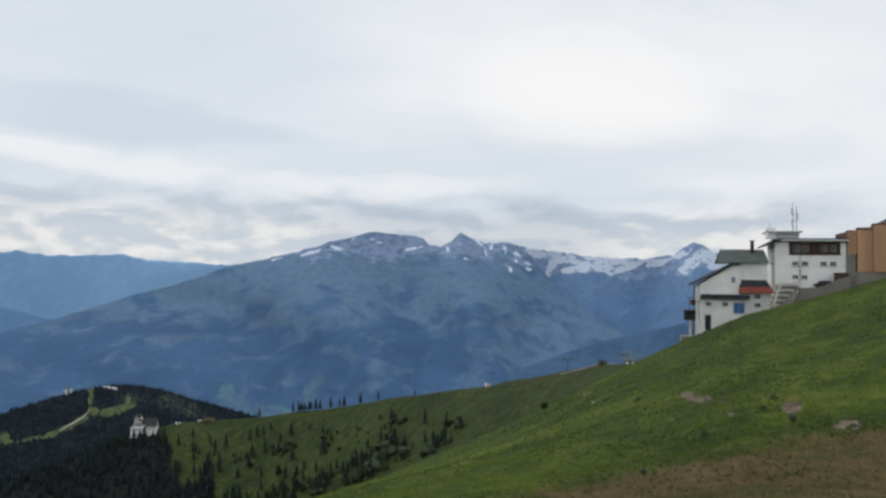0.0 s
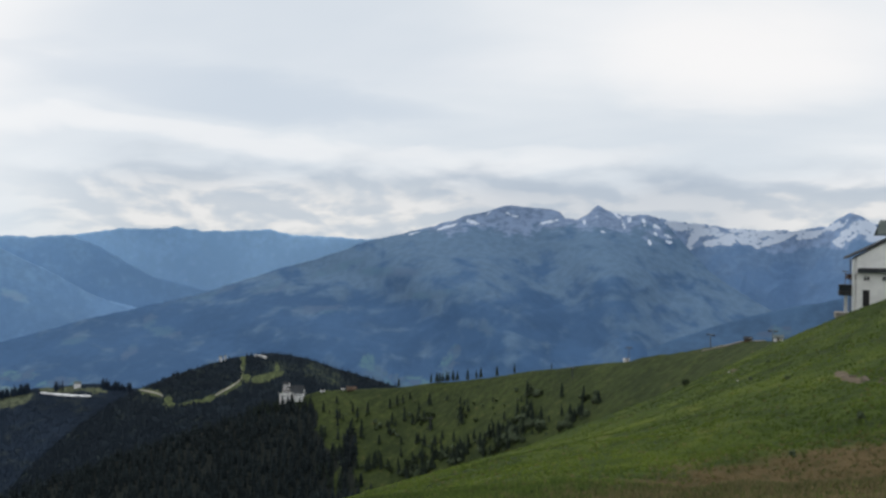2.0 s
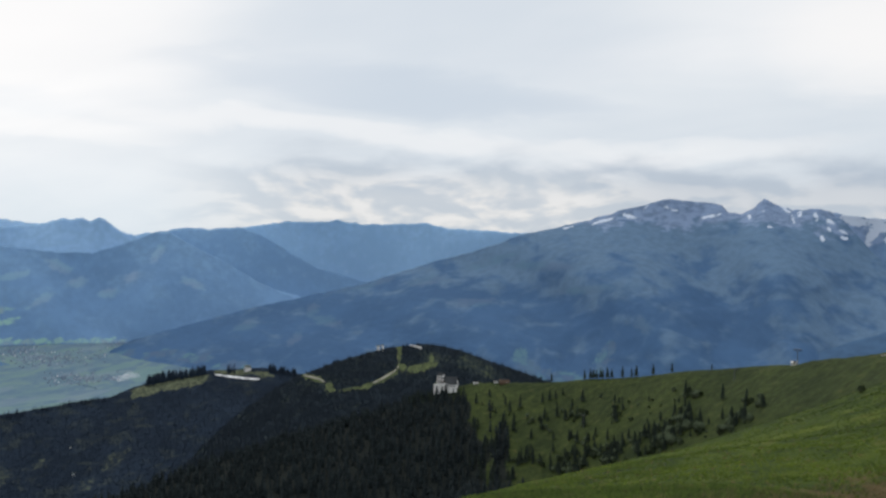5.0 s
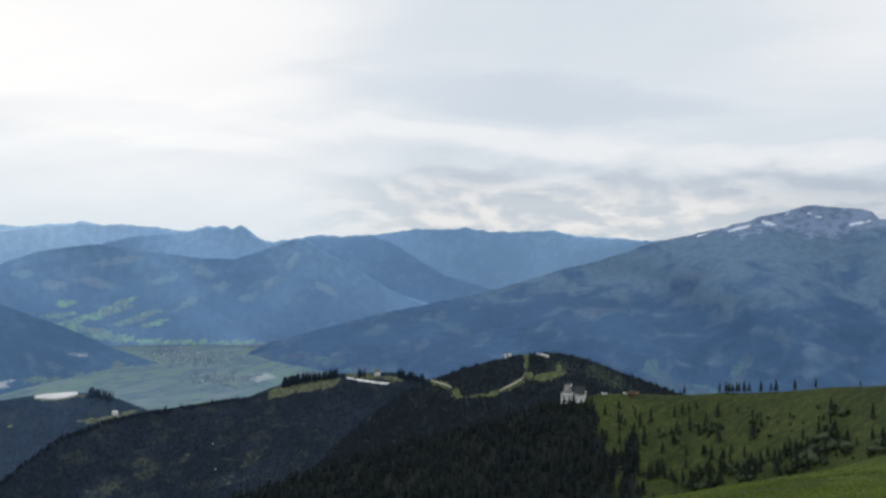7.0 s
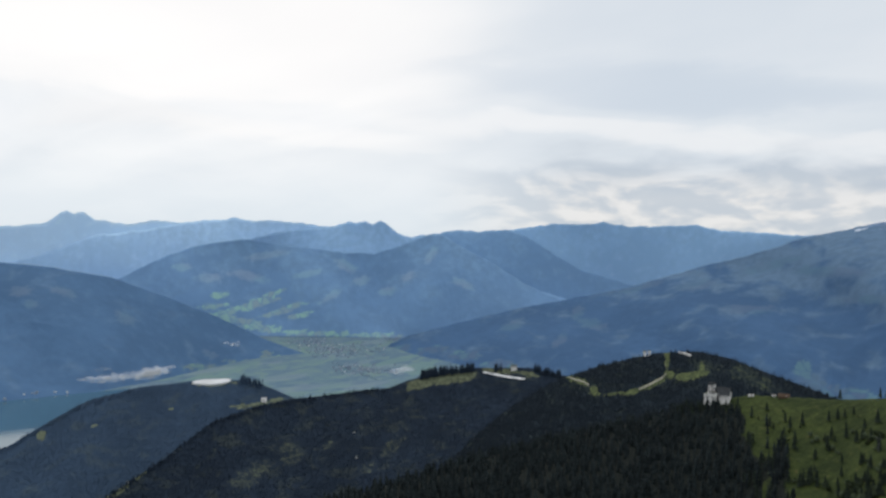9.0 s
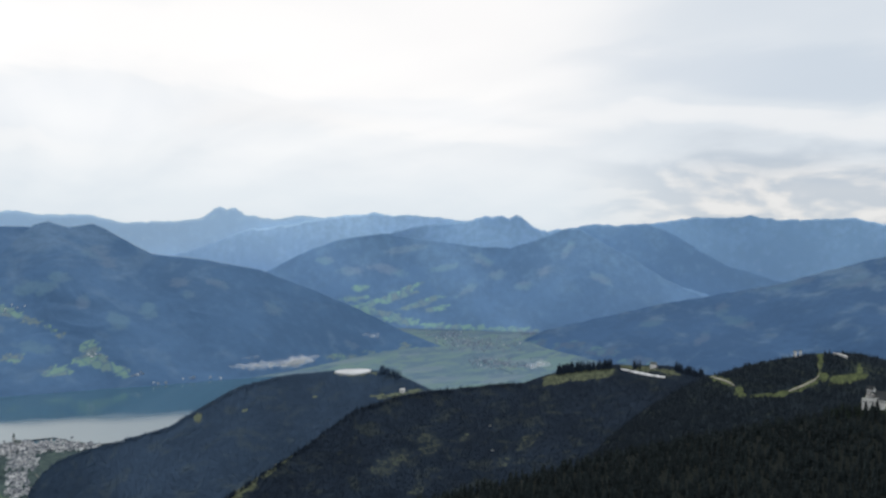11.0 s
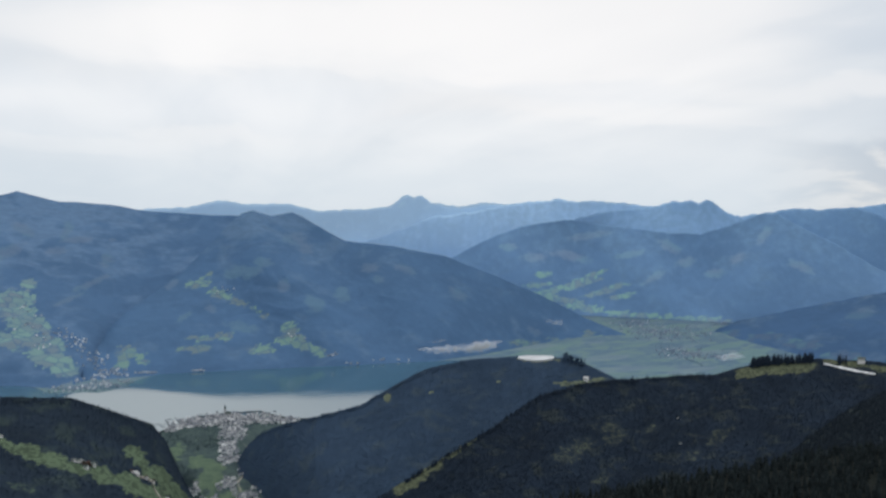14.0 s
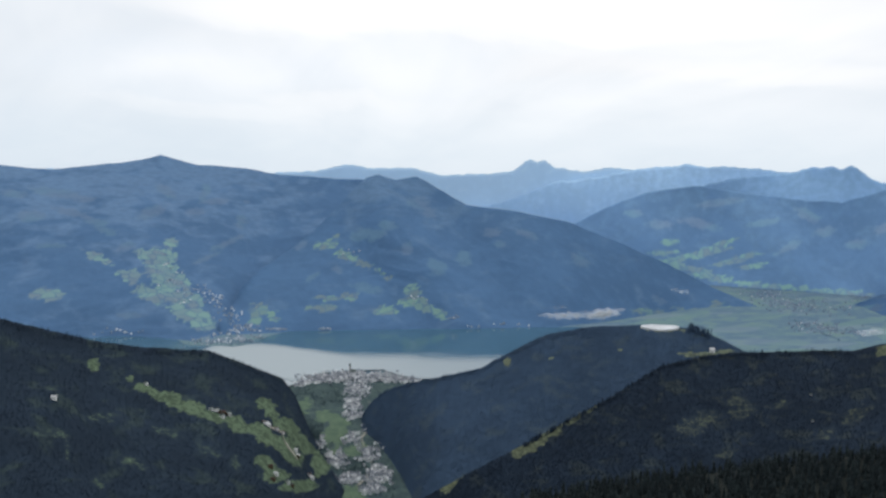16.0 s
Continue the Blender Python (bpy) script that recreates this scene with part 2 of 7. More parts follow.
def hazed_land(name, wood, glade, field, rock=(0.2, 0.27, 0.38), cell=0.0035, vary=0.16, open_=0.55, snow=(0.55, 0.62, 0.73), relief=2.0, bare=None):
    """Distant mountain flanks, haze painted into their colours: forest in broad stands, glades between, pastures with
    hedges, rock and snow by the mesh's land cover.
    """
    m, n = material(name)
    pos = n.add("ShaderNodeTexCoord").outputs["Object"]
    cov = lambda what: n.add("ShaderNodeAttribute", attribute_name=what).outputs["Fac"]
    stand = n.noise(n.add("ShaderNodeMapping", {0: pos, 3: (1.0, 1.0, 1.6)}).outputs[0], cell, 4.0, 0.5, 0.4)
    fine_ = n.noise(pos, cell * 8, 5.0, 0.6)
    f = n.math("ADD", n.math("MULTIPLY", stand, 0.62), n.math("MULTIPLY", fine_, 0.38))
    woods = n.ramp(n.span(f, 0.38, 0.62), ((0, tuple(v * (1 - vary) for v in wood)), (0.5, wood), (1, tuple(v * (1 + vary) for v in wood))))
    gap = n.noise(n.add("ShaderNodeMapping", {0: pos, 1: (310.0, 90.0, 40.0), 3: (1.0, 1.0, 1.3)}).outputs[0], cell * 2.2, 5.0, 0.55, 0.4)
    gap = n.math("ADD", gap, n.math("MULTIPLY", cov("upland_haze"), 0.30))
    far_turf = n.ramp(n.span(fine_, 0.36, 0.64), ((0, tuple(v * 0.90 for v in glade)), (1, tuple(v * 1.10 for v in glade))))
    c = n.mix(n.span(gap, 0.52, 0.78, 0.0, open_), woods, far_turf)
    bare = bare or (wood[0] * 1.75, wood[1] * 1.30, wood[2] * 1.07)
    felled = n.ramp(n.span(stand, 0.40, 0.60), ((0, bare), (1, (bare[0] * 0.90, bare[1] * 1.10, bare[2] * 1.02))))
    c = n.mix(n.span(n.math("ADD", cov("glade"), n.math("MULTIPLY", n.math("SUBTRACT", fine_, 0.5), 2.4)), 0.15, 1.05, 0.0, 0.6), c, felled)
    lots = n.add("ShaderNodeTexVoronoi", {"Vector": n.add("ShaderNodeMapping", {0: pos, 3: (1.0, 1.0, 0.7)}).outputs[0], "Scale": cell * 7})
    tone_ = n.math("ADD", n.math("MULTIPLY", n.add("ShaderNodeSeparateColor", {0: lots.outputs["Color"]}).outputs[0], 0.6), n.math("MULTIPLY", fine_, 0.4))
    mown = n.ramp(n.span(tone_, 0.25, 0.75), ((0, (field[0] * 0.94, field[1] * 0.84, field[2] * 0.92)), (0.5, tuple(v * 0.97 for v in field)), (1, (field[0] * 1.08, field[1] * 1.16, field[2] * 1.0))))
    hedges = n.add("ShaderNodeTexVoronoi", {"Vector": n.add("ShaderNodeMapping", {0: pos, 3: (1.0, 1.0, 0.7)}).outputs[0], "Scale": cell * 7}, feature="DISTANCE_TO_EDGE").outputs["Distance"]
    rag = n.math("MULTIPLY", n.math("SUBTRACT", fine_, 0.5), 1.3)
    grown = n.span(n.math("ADD", hedges, n.math("MULTIPLY", rag, 0.12)), 0.0, 0.10, 0.35, 1.0)
    c = n.mix(n.math("MULTIPLY", n.span(n.math("ADD", cov("meadow"), n.math("MULTIPLY", rag, 0.7)), 0.20, 0.70, 0.0, 0.92), grown), c, mown)
    stone = n.ramp(n.span(fine_, 0.35, 0.65), ((0, tuple(v * 0.8 for v in rock)), (1, tuple(v * 1.15 for v in rock))))
    c = n.mix(n.span(n.math("ADD", cov("rock"), rag), 0.35, 0.75, 0.0, 0.85), c, stone)
    crag = n.math("MULTIPLY", n.math("SUBTRACT", n.noise(pos, cell * 5, 6.0, 0.68, 0.6), 0.5), 3.2)
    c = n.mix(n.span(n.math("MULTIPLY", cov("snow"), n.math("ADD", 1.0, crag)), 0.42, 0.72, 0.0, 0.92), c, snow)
    principled(n, c, 0.95, fine_, 0.05, 0.0, 0.5, relief)
    return m


VALLEY = -540.0


def sheet_object(name, xyz, mat, cover=None, smooth_shade=True):
    """A mesh from a grid of places, rows by columns."""
    rows, cols = xyz.shape[:2]
    i = np.arange(rows * cols).reshape(rows, cols)
    q = np.stack([i[:-1, :-1], i[:-1, 1:], i[1:, 1:], i[1:, :-1]], -1).reshape(-1, 4)
    me = bpy.data.meshes.new(name)
    me.vertices.add(rows * cols)
    me.vertices.foreach_set("co", xyz.reshape(-1).astype(np.float32))
    me.loops.add(len(q) * 4)
    me.loops.foreach_set("vertex_index", q.reshape(-1).astype(np.int32))
    me.polygons.add(len(q))
    me.polygons.foreach_set("loop_start", np.arange(0, len(q) * 4, 4, dtype=np.int32))
    me.polygons.foreach_set("use_smooth", np.full(len(q), smooth_shade))
    me.update(calc_edges=True)
    me.validate()
    for key, v in (cover or {}).items():
        at = me.attributes.new(key, "FLOAT", "POINT")
        at.data.foreach_set("value", np.broadcast_to(v, (rows, cols)).reshape(-1).astype(np.float32))
    me.materials.append(mat)
    return new(name, me)


class Slope:
    """A hill or range: a crest line and a foot line by bearing, with gullies between."""

    def __init__(self, crest, foot, gully=30.0, jag=0.06, freq=1.0, curve=1.0, width=0.012, seed=1, back=300.0, spurs=(), blur=0.0):
        self.spurs = spurs
        self.crest, self.foot = np.array(sorted(crest), float), np.array(sorted(foot), float)
        self.gully, self.jag, self.freq, self.curve, self.width, self.seed, self.back = gully, jag, freq, curve, width, seed, back
        # a softened crest line shapes the flank below the summits
        self.fine = np.linspace(self.crest[0, 0], self.crest[-1, 0], 900)
        line = np.interp(self.fine, self.crest[:, 0], self.crest[:, 1])
        k = max(1, int(blur / (self.fine[1] - self.fine[0])))
        for _ in range(3 if blur else 0):
            line = np.convolve(np.pad(line, k, mode="edge"), np.ones(2 * k + 1) / (2 * k + 1), mode="valid")
        self.soft = line
        k = max(1, int(1.1 / (self.fine[1] - self.fine[0])))
        self.base = []
        for col in (self.foot[:, 1], self.foot[:, 2]):
            v = np.interp(self.fine, self.foot[:, 0], col)
            for _ in range(2):
                v = np.convolve(np.pad(v, k, mode="edge"), np.ones(2 * k + 1) / (2 * k + 1), mode="valid")
            self.base.append(v)

    def at(self, az, s):
        """x, y, z, elevation; s: 0 on the crest, 1 at the foot, below 0 behind the crest."""
        az, s = np.broadcast_arrays(np.asarray(az, float), np.asarray(s, float))
        ec = np.interp(az, self.crest[:, 0], self.crest[:, 1]) + self.jag * fbm(az * self.freq, az * 0 + self.seed, 5, self.seed)
        rc = np.interp(az, self.crest[:, 0], self.crest[:, 2])
        ef, rf = np.interp(az, self.fine, self.base[0]), np.interp(az, self.fine, self.base[1])
        f = np.clip(s, 0, None)
        es = np.interp(az, self.fine, self.soft)
        ec = es + (ec - es) * np.exp(-f / 0.09)
        zc, zf = rc * np.tan(np.radians(ec)), rf * np.tan(np.radians(ef))
        b = np.clip(-s, 0, None)
        r = rc + (rf - rc) * f + self.back * b
        z = zc + (zf - zc) * f ** self.curve - (b ** 1.3) * self.back * 0.75
        # ribs and gullies, branching down the slope
        px, py = -np.sin(np.radians(az)) * r * self.width, np.cos(np.radians(az)) * r * self.width
        wx, wy = fbm(px * 0.7 + 5, py * 0.7, 3, self.seed + 40), fbm(px * 0.7, py * 0.7 + 9, 3, self.seed + 41)
        g = fbm(px * 0.8 + wx * 0.8, py * 0.8 + wy * 0.8, 5, self.seed + 7, ridged=True)
        tall = np.clip((zc - zf) / 600.0, 0.02, 1.0)
        z = z + self.gully * tall * g * np.minimum(1, f * 2.2) * np.where(f > 0, 1, 0)
        bulge = sum((amp * np.exp(-((az - a_ + lean * (f - 0.5)) / wid) ** 2) for a_, wid, amp, lean in self.spurs), 0 * az)
        r = r - bulge * tall * np.sin(np.pi * np.clip(f, 0, 1)) ** 0.8
        a = np.radians(az)
        return -np.sin(a) * r, np.cos(a) * r, z, np.degrees(np.arctan2(z, r))

    def build(self, name, mat, label, category, cover=None, n_az=260, n_s=70, kind=""):
        az = np.linspace(self.crest[0, 0], self.crest[-1, 0], n_az)[None, :]
        s = np.concatenate([np.linspace(-1, -0.12, 6), np.linspace(0, 1.06, n_s) ** 1.0])[:, None]
        x, y, z, el = self.at(az, s)
        ob = sheet_object(name, np.stack([x, y, z], -1), mat, cover(az + 0 * s, el, s + 0 * az, z) if cover else None)
        return tagged(ob, label, category, kind=kind)

# ---- the mountain that the camera stands on, and the valley floor to the horizon ----
BEAR = [-180, -60, -28, -24, -20, -17, -13.3, -10.6, -7.4, -3.5, 0.5, 6.4, 12.2, 17.6, 24, 34, 46, 60, 80, 100, 180]
# distance and elevation (degrees) or height by bearing: the lap of the slope, its brow, the hollow, the grass ridge, the far side
LAP = ("z", [40] * 21, [-4, -7, -9, -9, -9, -9.5, -10, -10, -10.5, -10.5, -10.5, -11, -11.5, -12, -14, -16, -17, -18, -18, -16, -4])
BROW = ("e", [200, 190, 176, 176, 176, 175, 172, 168, 165, 158, 150, 140, 130, 122, 115, 110, 105, 100, 100, 105, 200],
        [-6, 2.5, 1.0, -0.25, -1.43, -2.8, -4.75, -6.1, -7.84, -9.8, -11.5, -13.4, -15.3, -16.8, -20.6, -24.5, -26, -26, -27, -27, -6])
HOLLOW = ("e", [320, 300, 230, 230, 230, 230, 300, 320, 345, 390, 430, 490, 550, 570, 500, 430, 360, 290, 250, 250, 320],
          [-10, -2, -0.6, -1.8, -2.9, -4.0, -6.6, -8.4, -10.4, -12.4, -14.0, -15.6, -16.8, -17.3, -19.6, -21.5, -23.5, -26, -28, -28, -10])
RIDGE = ("e", [600, 500, 420, 420, 420, 420, 420, 435, 460, 520, 570, 640, 700, 735, 715, 620, 510, 430, 360, 360, 600],
         [-14, -6, -6, -6, -6, -5.8, -4.85, -5.1, -5.75, -6.6, -7.2, -8.1, -8.78, -8.98, -11.1, -14.0, -17.5, -21.0, -27, -28, -14])
LEE = ("e", [900, 700, 600, 600, 600, 600, 560, 560, 580, 640, 690, 760, 830, 900, 860, 760, 640, 560, 520, 520, 900],
       [-22, -16, -16, -15, -14, -13, -11, -10, -10, -10, -10, -10.4, -10.6, -11, -15, -18, -23, -27, -31, -31, -22])


def valley_rise(az, r):
    """The side valley climbs gently towards its head."""
    return 66.0 * smooth(r, 3150, 4350) * smooth(az, 30, 37) * (1 - smooth(az, 56, 62))


def ground_z(az, r):
    az, r = np.broadcast_arrays(np.asarray(az, float), np.asarray(r, float))
    rs, zs = [np.zeros_like(r), np.full_like(r, 4.0)], [np.full_like(r, -1.75), np.full_like(r, -2.0)]
    for kind, dist, val in (LAP, BROW, HOLLOW, RIDGE, LEE):
        d = np.interp(az, BEAR, dist)
        v = np.interp(az, BEAR, val)
        rs.append(d), zs.append(v if kind == "z" else d * np.tan(np.radians(v)))
    rs.append(np.maximum(rs[-1] + 500, 1350.0)), zs.append(np.full_like(r, VALLEY))
    rs.append(np.full_like(r, 6000.0)), zs.append(np.full_like(r, VALLEY))
    out = np.full_like(r, VALLEY)
    for k in range(len(rs) - 1):
        t = np.clip((r - rs[k]) / (rs[k + 1] - rs[k]), 0, 1)
        inside = (r >= rs[k]) & (r <= rs[k + 1])
        # the crests are rounded, the hollows soft
        out = np.where(inside, zs[k] + (zs[k + 1] - zs[k]) * t, out)
    x, y = -np.sin(np.radians(az)) * r, np.cos(np.radians(az)) * r
    out = out + smooth(r, 10, 60) * (1 - smooth(r, 900, 1300)) * (1.1 * fbm(x * 0.03, y * 0.03, 4, 3) + 0.45 * (1 - smooth(r, 140, 260)) * fbm(x * 0.13, y * 0.13, 3, 4))
    return out + valley_rise(az, r)


def ground_at(az, r):
    a = math.radians(az)
    return Vector((-math.sin(a) * r, math.cos(a) * r, float(ground_z(az, r))))


m_grass, n = material("alpine_grass")
pos = n.add("ShaderNodeTexCoord").outputs["Object"]
tuft = n.noise(pos, 0.9, 5.0, 0.7)
turned = n.add("ShaderNodeMapping", {0: pos, 2: (0, 0, radians(-33))}).outputs[0]
streak = n.noise(n.add("ShaderNodeMapping", {0: turned, 3: (0.035, 0.11, 0.05)}).outputs[0], 1.0, 7.0, 0.66, 1.1)
broad = n.noise(pos, 0.018, 4.0, 0.55)
clump = n.noise(pos, 0.22, 6.0, 0.65, 0.4)
f = n.math("ADD", n.math("ADD", n.math("MULTIPLY", tuft, 0.22), n.math("MULTIPLY", clump, 0.38)), n.math("ADD", n.math("MULTIPLY", streak, 0.20), n.math("MULTIPLY", broad, 0.22)))
green = n.ramp(n.span(f, 0.36, 0.66), ((0, (0.011, 0.020, 0.005)), (0.42, (0.033, 0.054, 0.008)), (1, (0.092, 0.122, 0.014))))
dry = n.ramp(n.span(f, 0.36, 0.64), ((0, (0.036, 0.042, 0.013)), (0.5, (0.076, 0.056, 0.023)), (1, (0.112, 0.080, 0.038))))
cov = lambda what: n.add("ShaderNodeAttribute", attribute_name=what).outputs["Fac"]
edge = n.math("MULTIPLY", n.math("SUBTRACT", streak, 0.5), 1.3)
dull = n.ramp(n.span(f, 0.36, 0.66), ((0, (0.013, 0.022, 0.008)), (0.5, (0.031, 0.045, 0.014)), (1, (0.056, 0.075, 0.020))))
green = n.mix(cov("far_turf"), green, dull)
c = n.mix(n.span(n.math("ADD", cov("dry"), n.math("MULTIPLY", n.math("SUBTRACT", clump, 0.5), 3.0)), 0.2, 0.95), green, dry)
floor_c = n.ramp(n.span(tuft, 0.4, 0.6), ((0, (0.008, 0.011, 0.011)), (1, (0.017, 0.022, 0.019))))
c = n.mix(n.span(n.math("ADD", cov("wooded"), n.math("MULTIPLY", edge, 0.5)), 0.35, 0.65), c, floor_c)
stone_c = n.ramp(n.span(tuft, 0.35, 0.65), ((0, (0.07, 0.055, 0.04)), (1, (0.17, 0.135, 0.10))))
c = n.mix(n.span(n.math("ADD", cov("rock"), n.math("MULTIPLY", edge, 0.8)), 0.35, 0.6), c, stone_c)
# haze is painted into the plain's colours, bluer than the near grass
hazed_plain_c = n.ramp(n.span(n.noise(n.add("ShaderNodeMapping", {0: pos, 3: (1.0, 0.6, 1.0)}).outputs[0], 0.011, 7.0, 0.72, 0.9), 0.34, 0.62), ((0, (0.088, 0.152, 0.218)), (0.45, (0.102, 0.170, 0.230)), (0.7, (0.118, 0.192, 0.238)), (1, (0.142, 0.222, 0.225))))
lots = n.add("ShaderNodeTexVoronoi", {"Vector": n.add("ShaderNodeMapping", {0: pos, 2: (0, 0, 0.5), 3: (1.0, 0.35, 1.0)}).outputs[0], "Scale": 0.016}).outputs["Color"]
hazed_plain_c = n.mix(n.span(n.add("ShaderNodeSeparateColor", {0: lots}).outputs[0], 0.55, 1.0, 0.0, 0.65), hazed_plain_c, (0.146, 0.240, 0.232))
hazed_plain_c = n.mix(n.span(n.add("ShaderNodeSeparateColor", {0: lots}).outputs[1], 0.6, 1.0, 0.0, 0.5), hazed_plain_c, (0.175, 0.235, 0.290))
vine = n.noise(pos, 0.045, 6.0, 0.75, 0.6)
# the dale's fields and groves carry some painted haze blue too
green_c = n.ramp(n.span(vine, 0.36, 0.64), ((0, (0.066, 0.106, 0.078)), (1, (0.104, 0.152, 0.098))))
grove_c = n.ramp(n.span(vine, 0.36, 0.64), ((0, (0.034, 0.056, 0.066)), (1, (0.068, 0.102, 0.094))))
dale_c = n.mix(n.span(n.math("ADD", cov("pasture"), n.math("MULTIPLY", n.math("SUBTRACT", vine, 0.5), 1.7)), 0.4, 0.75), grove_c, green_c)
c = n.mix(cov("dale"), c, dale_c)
c = n.mix(cov("valley"), c, hazed_plain_c)
principled(n, c, 0.9, n.math("ADD", tuft, n.math("MULTIPLY", clump, 1.6)), 0.1, 0.0, 0.45, 0.7)


def wooded(az, r):
    """Forest cover of the near mountain, 0 to 1."""
    az, r = np.broadcast_arrays(np.asarray(az, float), np.asarray(r, float))
    z = ground_z(az, r)
    el = np.degrees(np.arctan2(z, r))
    line = np.interp(el, [-19, -16, -13, -11, -9.6, -8.5], [15.6, 15.6, 15.9, 16.8, 19.6, 23])
    w_ = smooth(az + 3.2 * fbm(az * 1.1, r * 0.02, 4, 11), line - 1.2, line + 1.2) * smooth(r, 230, 300)
    return w_


BOTH = np.unique(np.concatenate([np.linspace(-180, -45, 46), np.linspace(-45, 110, 430), np.linspace(110, 180, 26)]))[None, :]
DIST = np.concatenate([[0.0, 2.5, 5, 9], np.geomspace(14, 395, 130), np.linspace(398, 780, 90), np.geomspace(785, 1000, 14), np.geomspace(1015, 1350, 16), np.linspace(1362, 2240, 90), np.linspace(2265, 4960, 60)])[:, None]
gz = ground_z(BOTH, DIST)
ga = np.radians(BOTH + 0 * DIST)
gel = np.degrees(np.arctan2(gz, np.maximum(DIST, 0.1)))
dry_cover = smooth(-7.75 - 0.27 * (BOTH + 28) - gel, -0.9, 1.1) * (DIST < 180) * smooth(BOTH, -60, -42) * smooth(DIST, 11, 24)
# beyond 150 to 230 m the grass takes the duller, darker ramp
far_turf = smooth(DIST, 150, 230) * (DIST < 1200)
SCARS = [(-16.6, -7.0, 0.9, 0.26, -18), (-22.6, -7.4, 0.55, 0.4, 25), (-25.6, -8.1, 0.9, 0.25, 20), (-9.9, -7.0, 0.25, 0.10, 0), (-19, -7.9, 0.4, 0.2, 0)]
rocks = spots(BOTH + 0 * DIST, gel, SCARS) * (DIST < 200)
DALE_FIELDS = [(78.11, -15.61, 0.35, 0.55, -60), (77.18, -15.43, 0.35, 0.5, -50), (76.03, -16.14, 0.45, 0.35, 0), (74.88, -16.65, 0.6, 0.35, 0), (74.76, -17.55, 0.6, 0.45, 0), (75.6, -17.45, 0.35, 0.5, -40), (73.68, -18.45, 0.8, 0.3, 5), (76.79, -20.75, 1.4, 0.4, -15), (73.62, -21.09, 1.3, 0.3, 5), (76.39, -19.4, 0.7, 0.35, 0), (77.16, -18.3, 0.5, 0.3, -30), (75.19, -18.5, 0.4, 0.25, 0), (78.05, -19.6, 0.6, 0.3, 0)]
DALE_FIELDS = [(a_, e_, wa * 1.5, we * 1.5, lean) for a_, e_, wa, we, lean in DALE_FIELDS]
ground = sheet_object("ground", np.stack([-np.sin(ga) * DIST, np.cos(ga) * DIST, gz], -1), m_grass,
                      {"wooded": wooded(BOTH, DIST) * (1 - smooth(DIST, 1200, 1350)), "dry": dry_cover, "far_turf": far_turf, "rock": rocks, "valley": smooth(gz - valley_rise(BOTH, DIST), VALLEY + 60, VALLEY + 5) * np.where(BOTH > 62, smooth(DIST, 2180, 2300), 1.0),
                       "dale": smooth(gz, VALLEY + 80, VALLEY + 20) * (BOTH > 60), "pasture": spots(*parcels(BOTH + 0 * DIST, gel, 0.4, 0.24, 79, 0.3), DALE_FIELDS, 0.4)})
tagged(ground, "grassy alpine mountainside falling to a hazy green valley floor", "ground", kind="structure")

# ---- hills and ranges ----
# haze is painted into each hill's wood colour, bluer than the near forest
m_ridge_wood = land("hazed_wood_ridge", (0.0158, 0.0258, 0.0420), (0.094, 0.108, 0.068), (0.2, 0.18, 0.15), 0.10, 3.0, 0.25, thinned=0.4)
m_knoll_wood = land("hazed_wood_knoll", (0.0168, 0.0255, 0.0340), (0.084, 0.104, 0.048), (0.2, 0.18, 0.15), 0.10, 3.0, 0.2, thinned=0.3)
m_mid_wood = land("hazed_wood_mid", (0.0360, 0.0615, 0.1020), (0.125, 0.145, 0.098), (0.25, 0.24, 0.22), 0.06, 3.0, 0.15, thinned=0.3)
m_farm_wood = land("hazed_wood_farms", (0.0195, 0.0315, 0.0490), (0.088, 0.124, 0.078), (0.25, 0.24, 0.22), 0.06, 3.0, 0.18, thinned=0.4)
# haze is painted into these base colours: bluer and paler range by range
HAZED_SNOW = (0.55, 0.62, 0.73)
m_lake_side = hazed_land("hazed_forest_lakeside", (0.076, 0.148, 0.265), (0.148, 0.240, 0.372), (0.182, 0.280, 0.305), vary=0.07)
m_lake_front = hazed_land("hazed_forest_lakefront", (0.077, 0.152, 0.272), (0.132, 0.216, 0.328), (0.168, 0.262, 0.268), vary=0.08)
m_big = hazed_land("hazed_forest_south", (0.059, 0.120, 0.228), (0.130, 0.206, 0.298), (0.090, 0.160, 0.238), (0.188, 0.255, 0.385), vary=0.07, open_=0.68, snow=HAZED_SNOW)
m_glacier = hazed_land("hazed_rock_and_ice", (0.122, 0.216, 0.375), (0.155, 0.245, 0.385), (0.15, 0.24, 0.36), (0.215, 0.300, 0.455), vary=0.08, snow=HAZED_SNOW, relief=4.0)
m_spur = hazed_land("hazed_forest_spur", (0.056, 0.108, 0.192), (0.088, 0.148, 0.222), (0.080, 0.132, 0.196), vary=0.16)
m_far = hazed_land("hazed_mountain_far", (0.170, 0.302, 0.490), (0.200, 0.340, 0.52), (0.23, 0.37, 0.49), vary=0.05)
m_middle = hazed_land("hazed_mountain_middle", (0.245, 0.405, 0.625), (0.280, 0.445, 0.645), (0.29, 0.43, 0.53), vary=0.05)
m_middle_front = hazed_land("hazed_mountain_middle_front", (0.168, 0.298, 0.488), (0.206, 0.346, 0.520), (0.295, 0.455, 0.475), vary=0.07)
m_hinter = hazed_land("hazed_mountain_hinterland", (0.26, 0.435, 0.66), (0.29, 0.47, 0.69), (0.31, 0.47, 0.63), vary=0.04)
m_farthest = hazed_land("hazed_mountain_farthest", (0.50, 0.69, 0.88), (0.53, 0.72, 0.89), (0.55, 0.74, 0.90), vary=0.03)
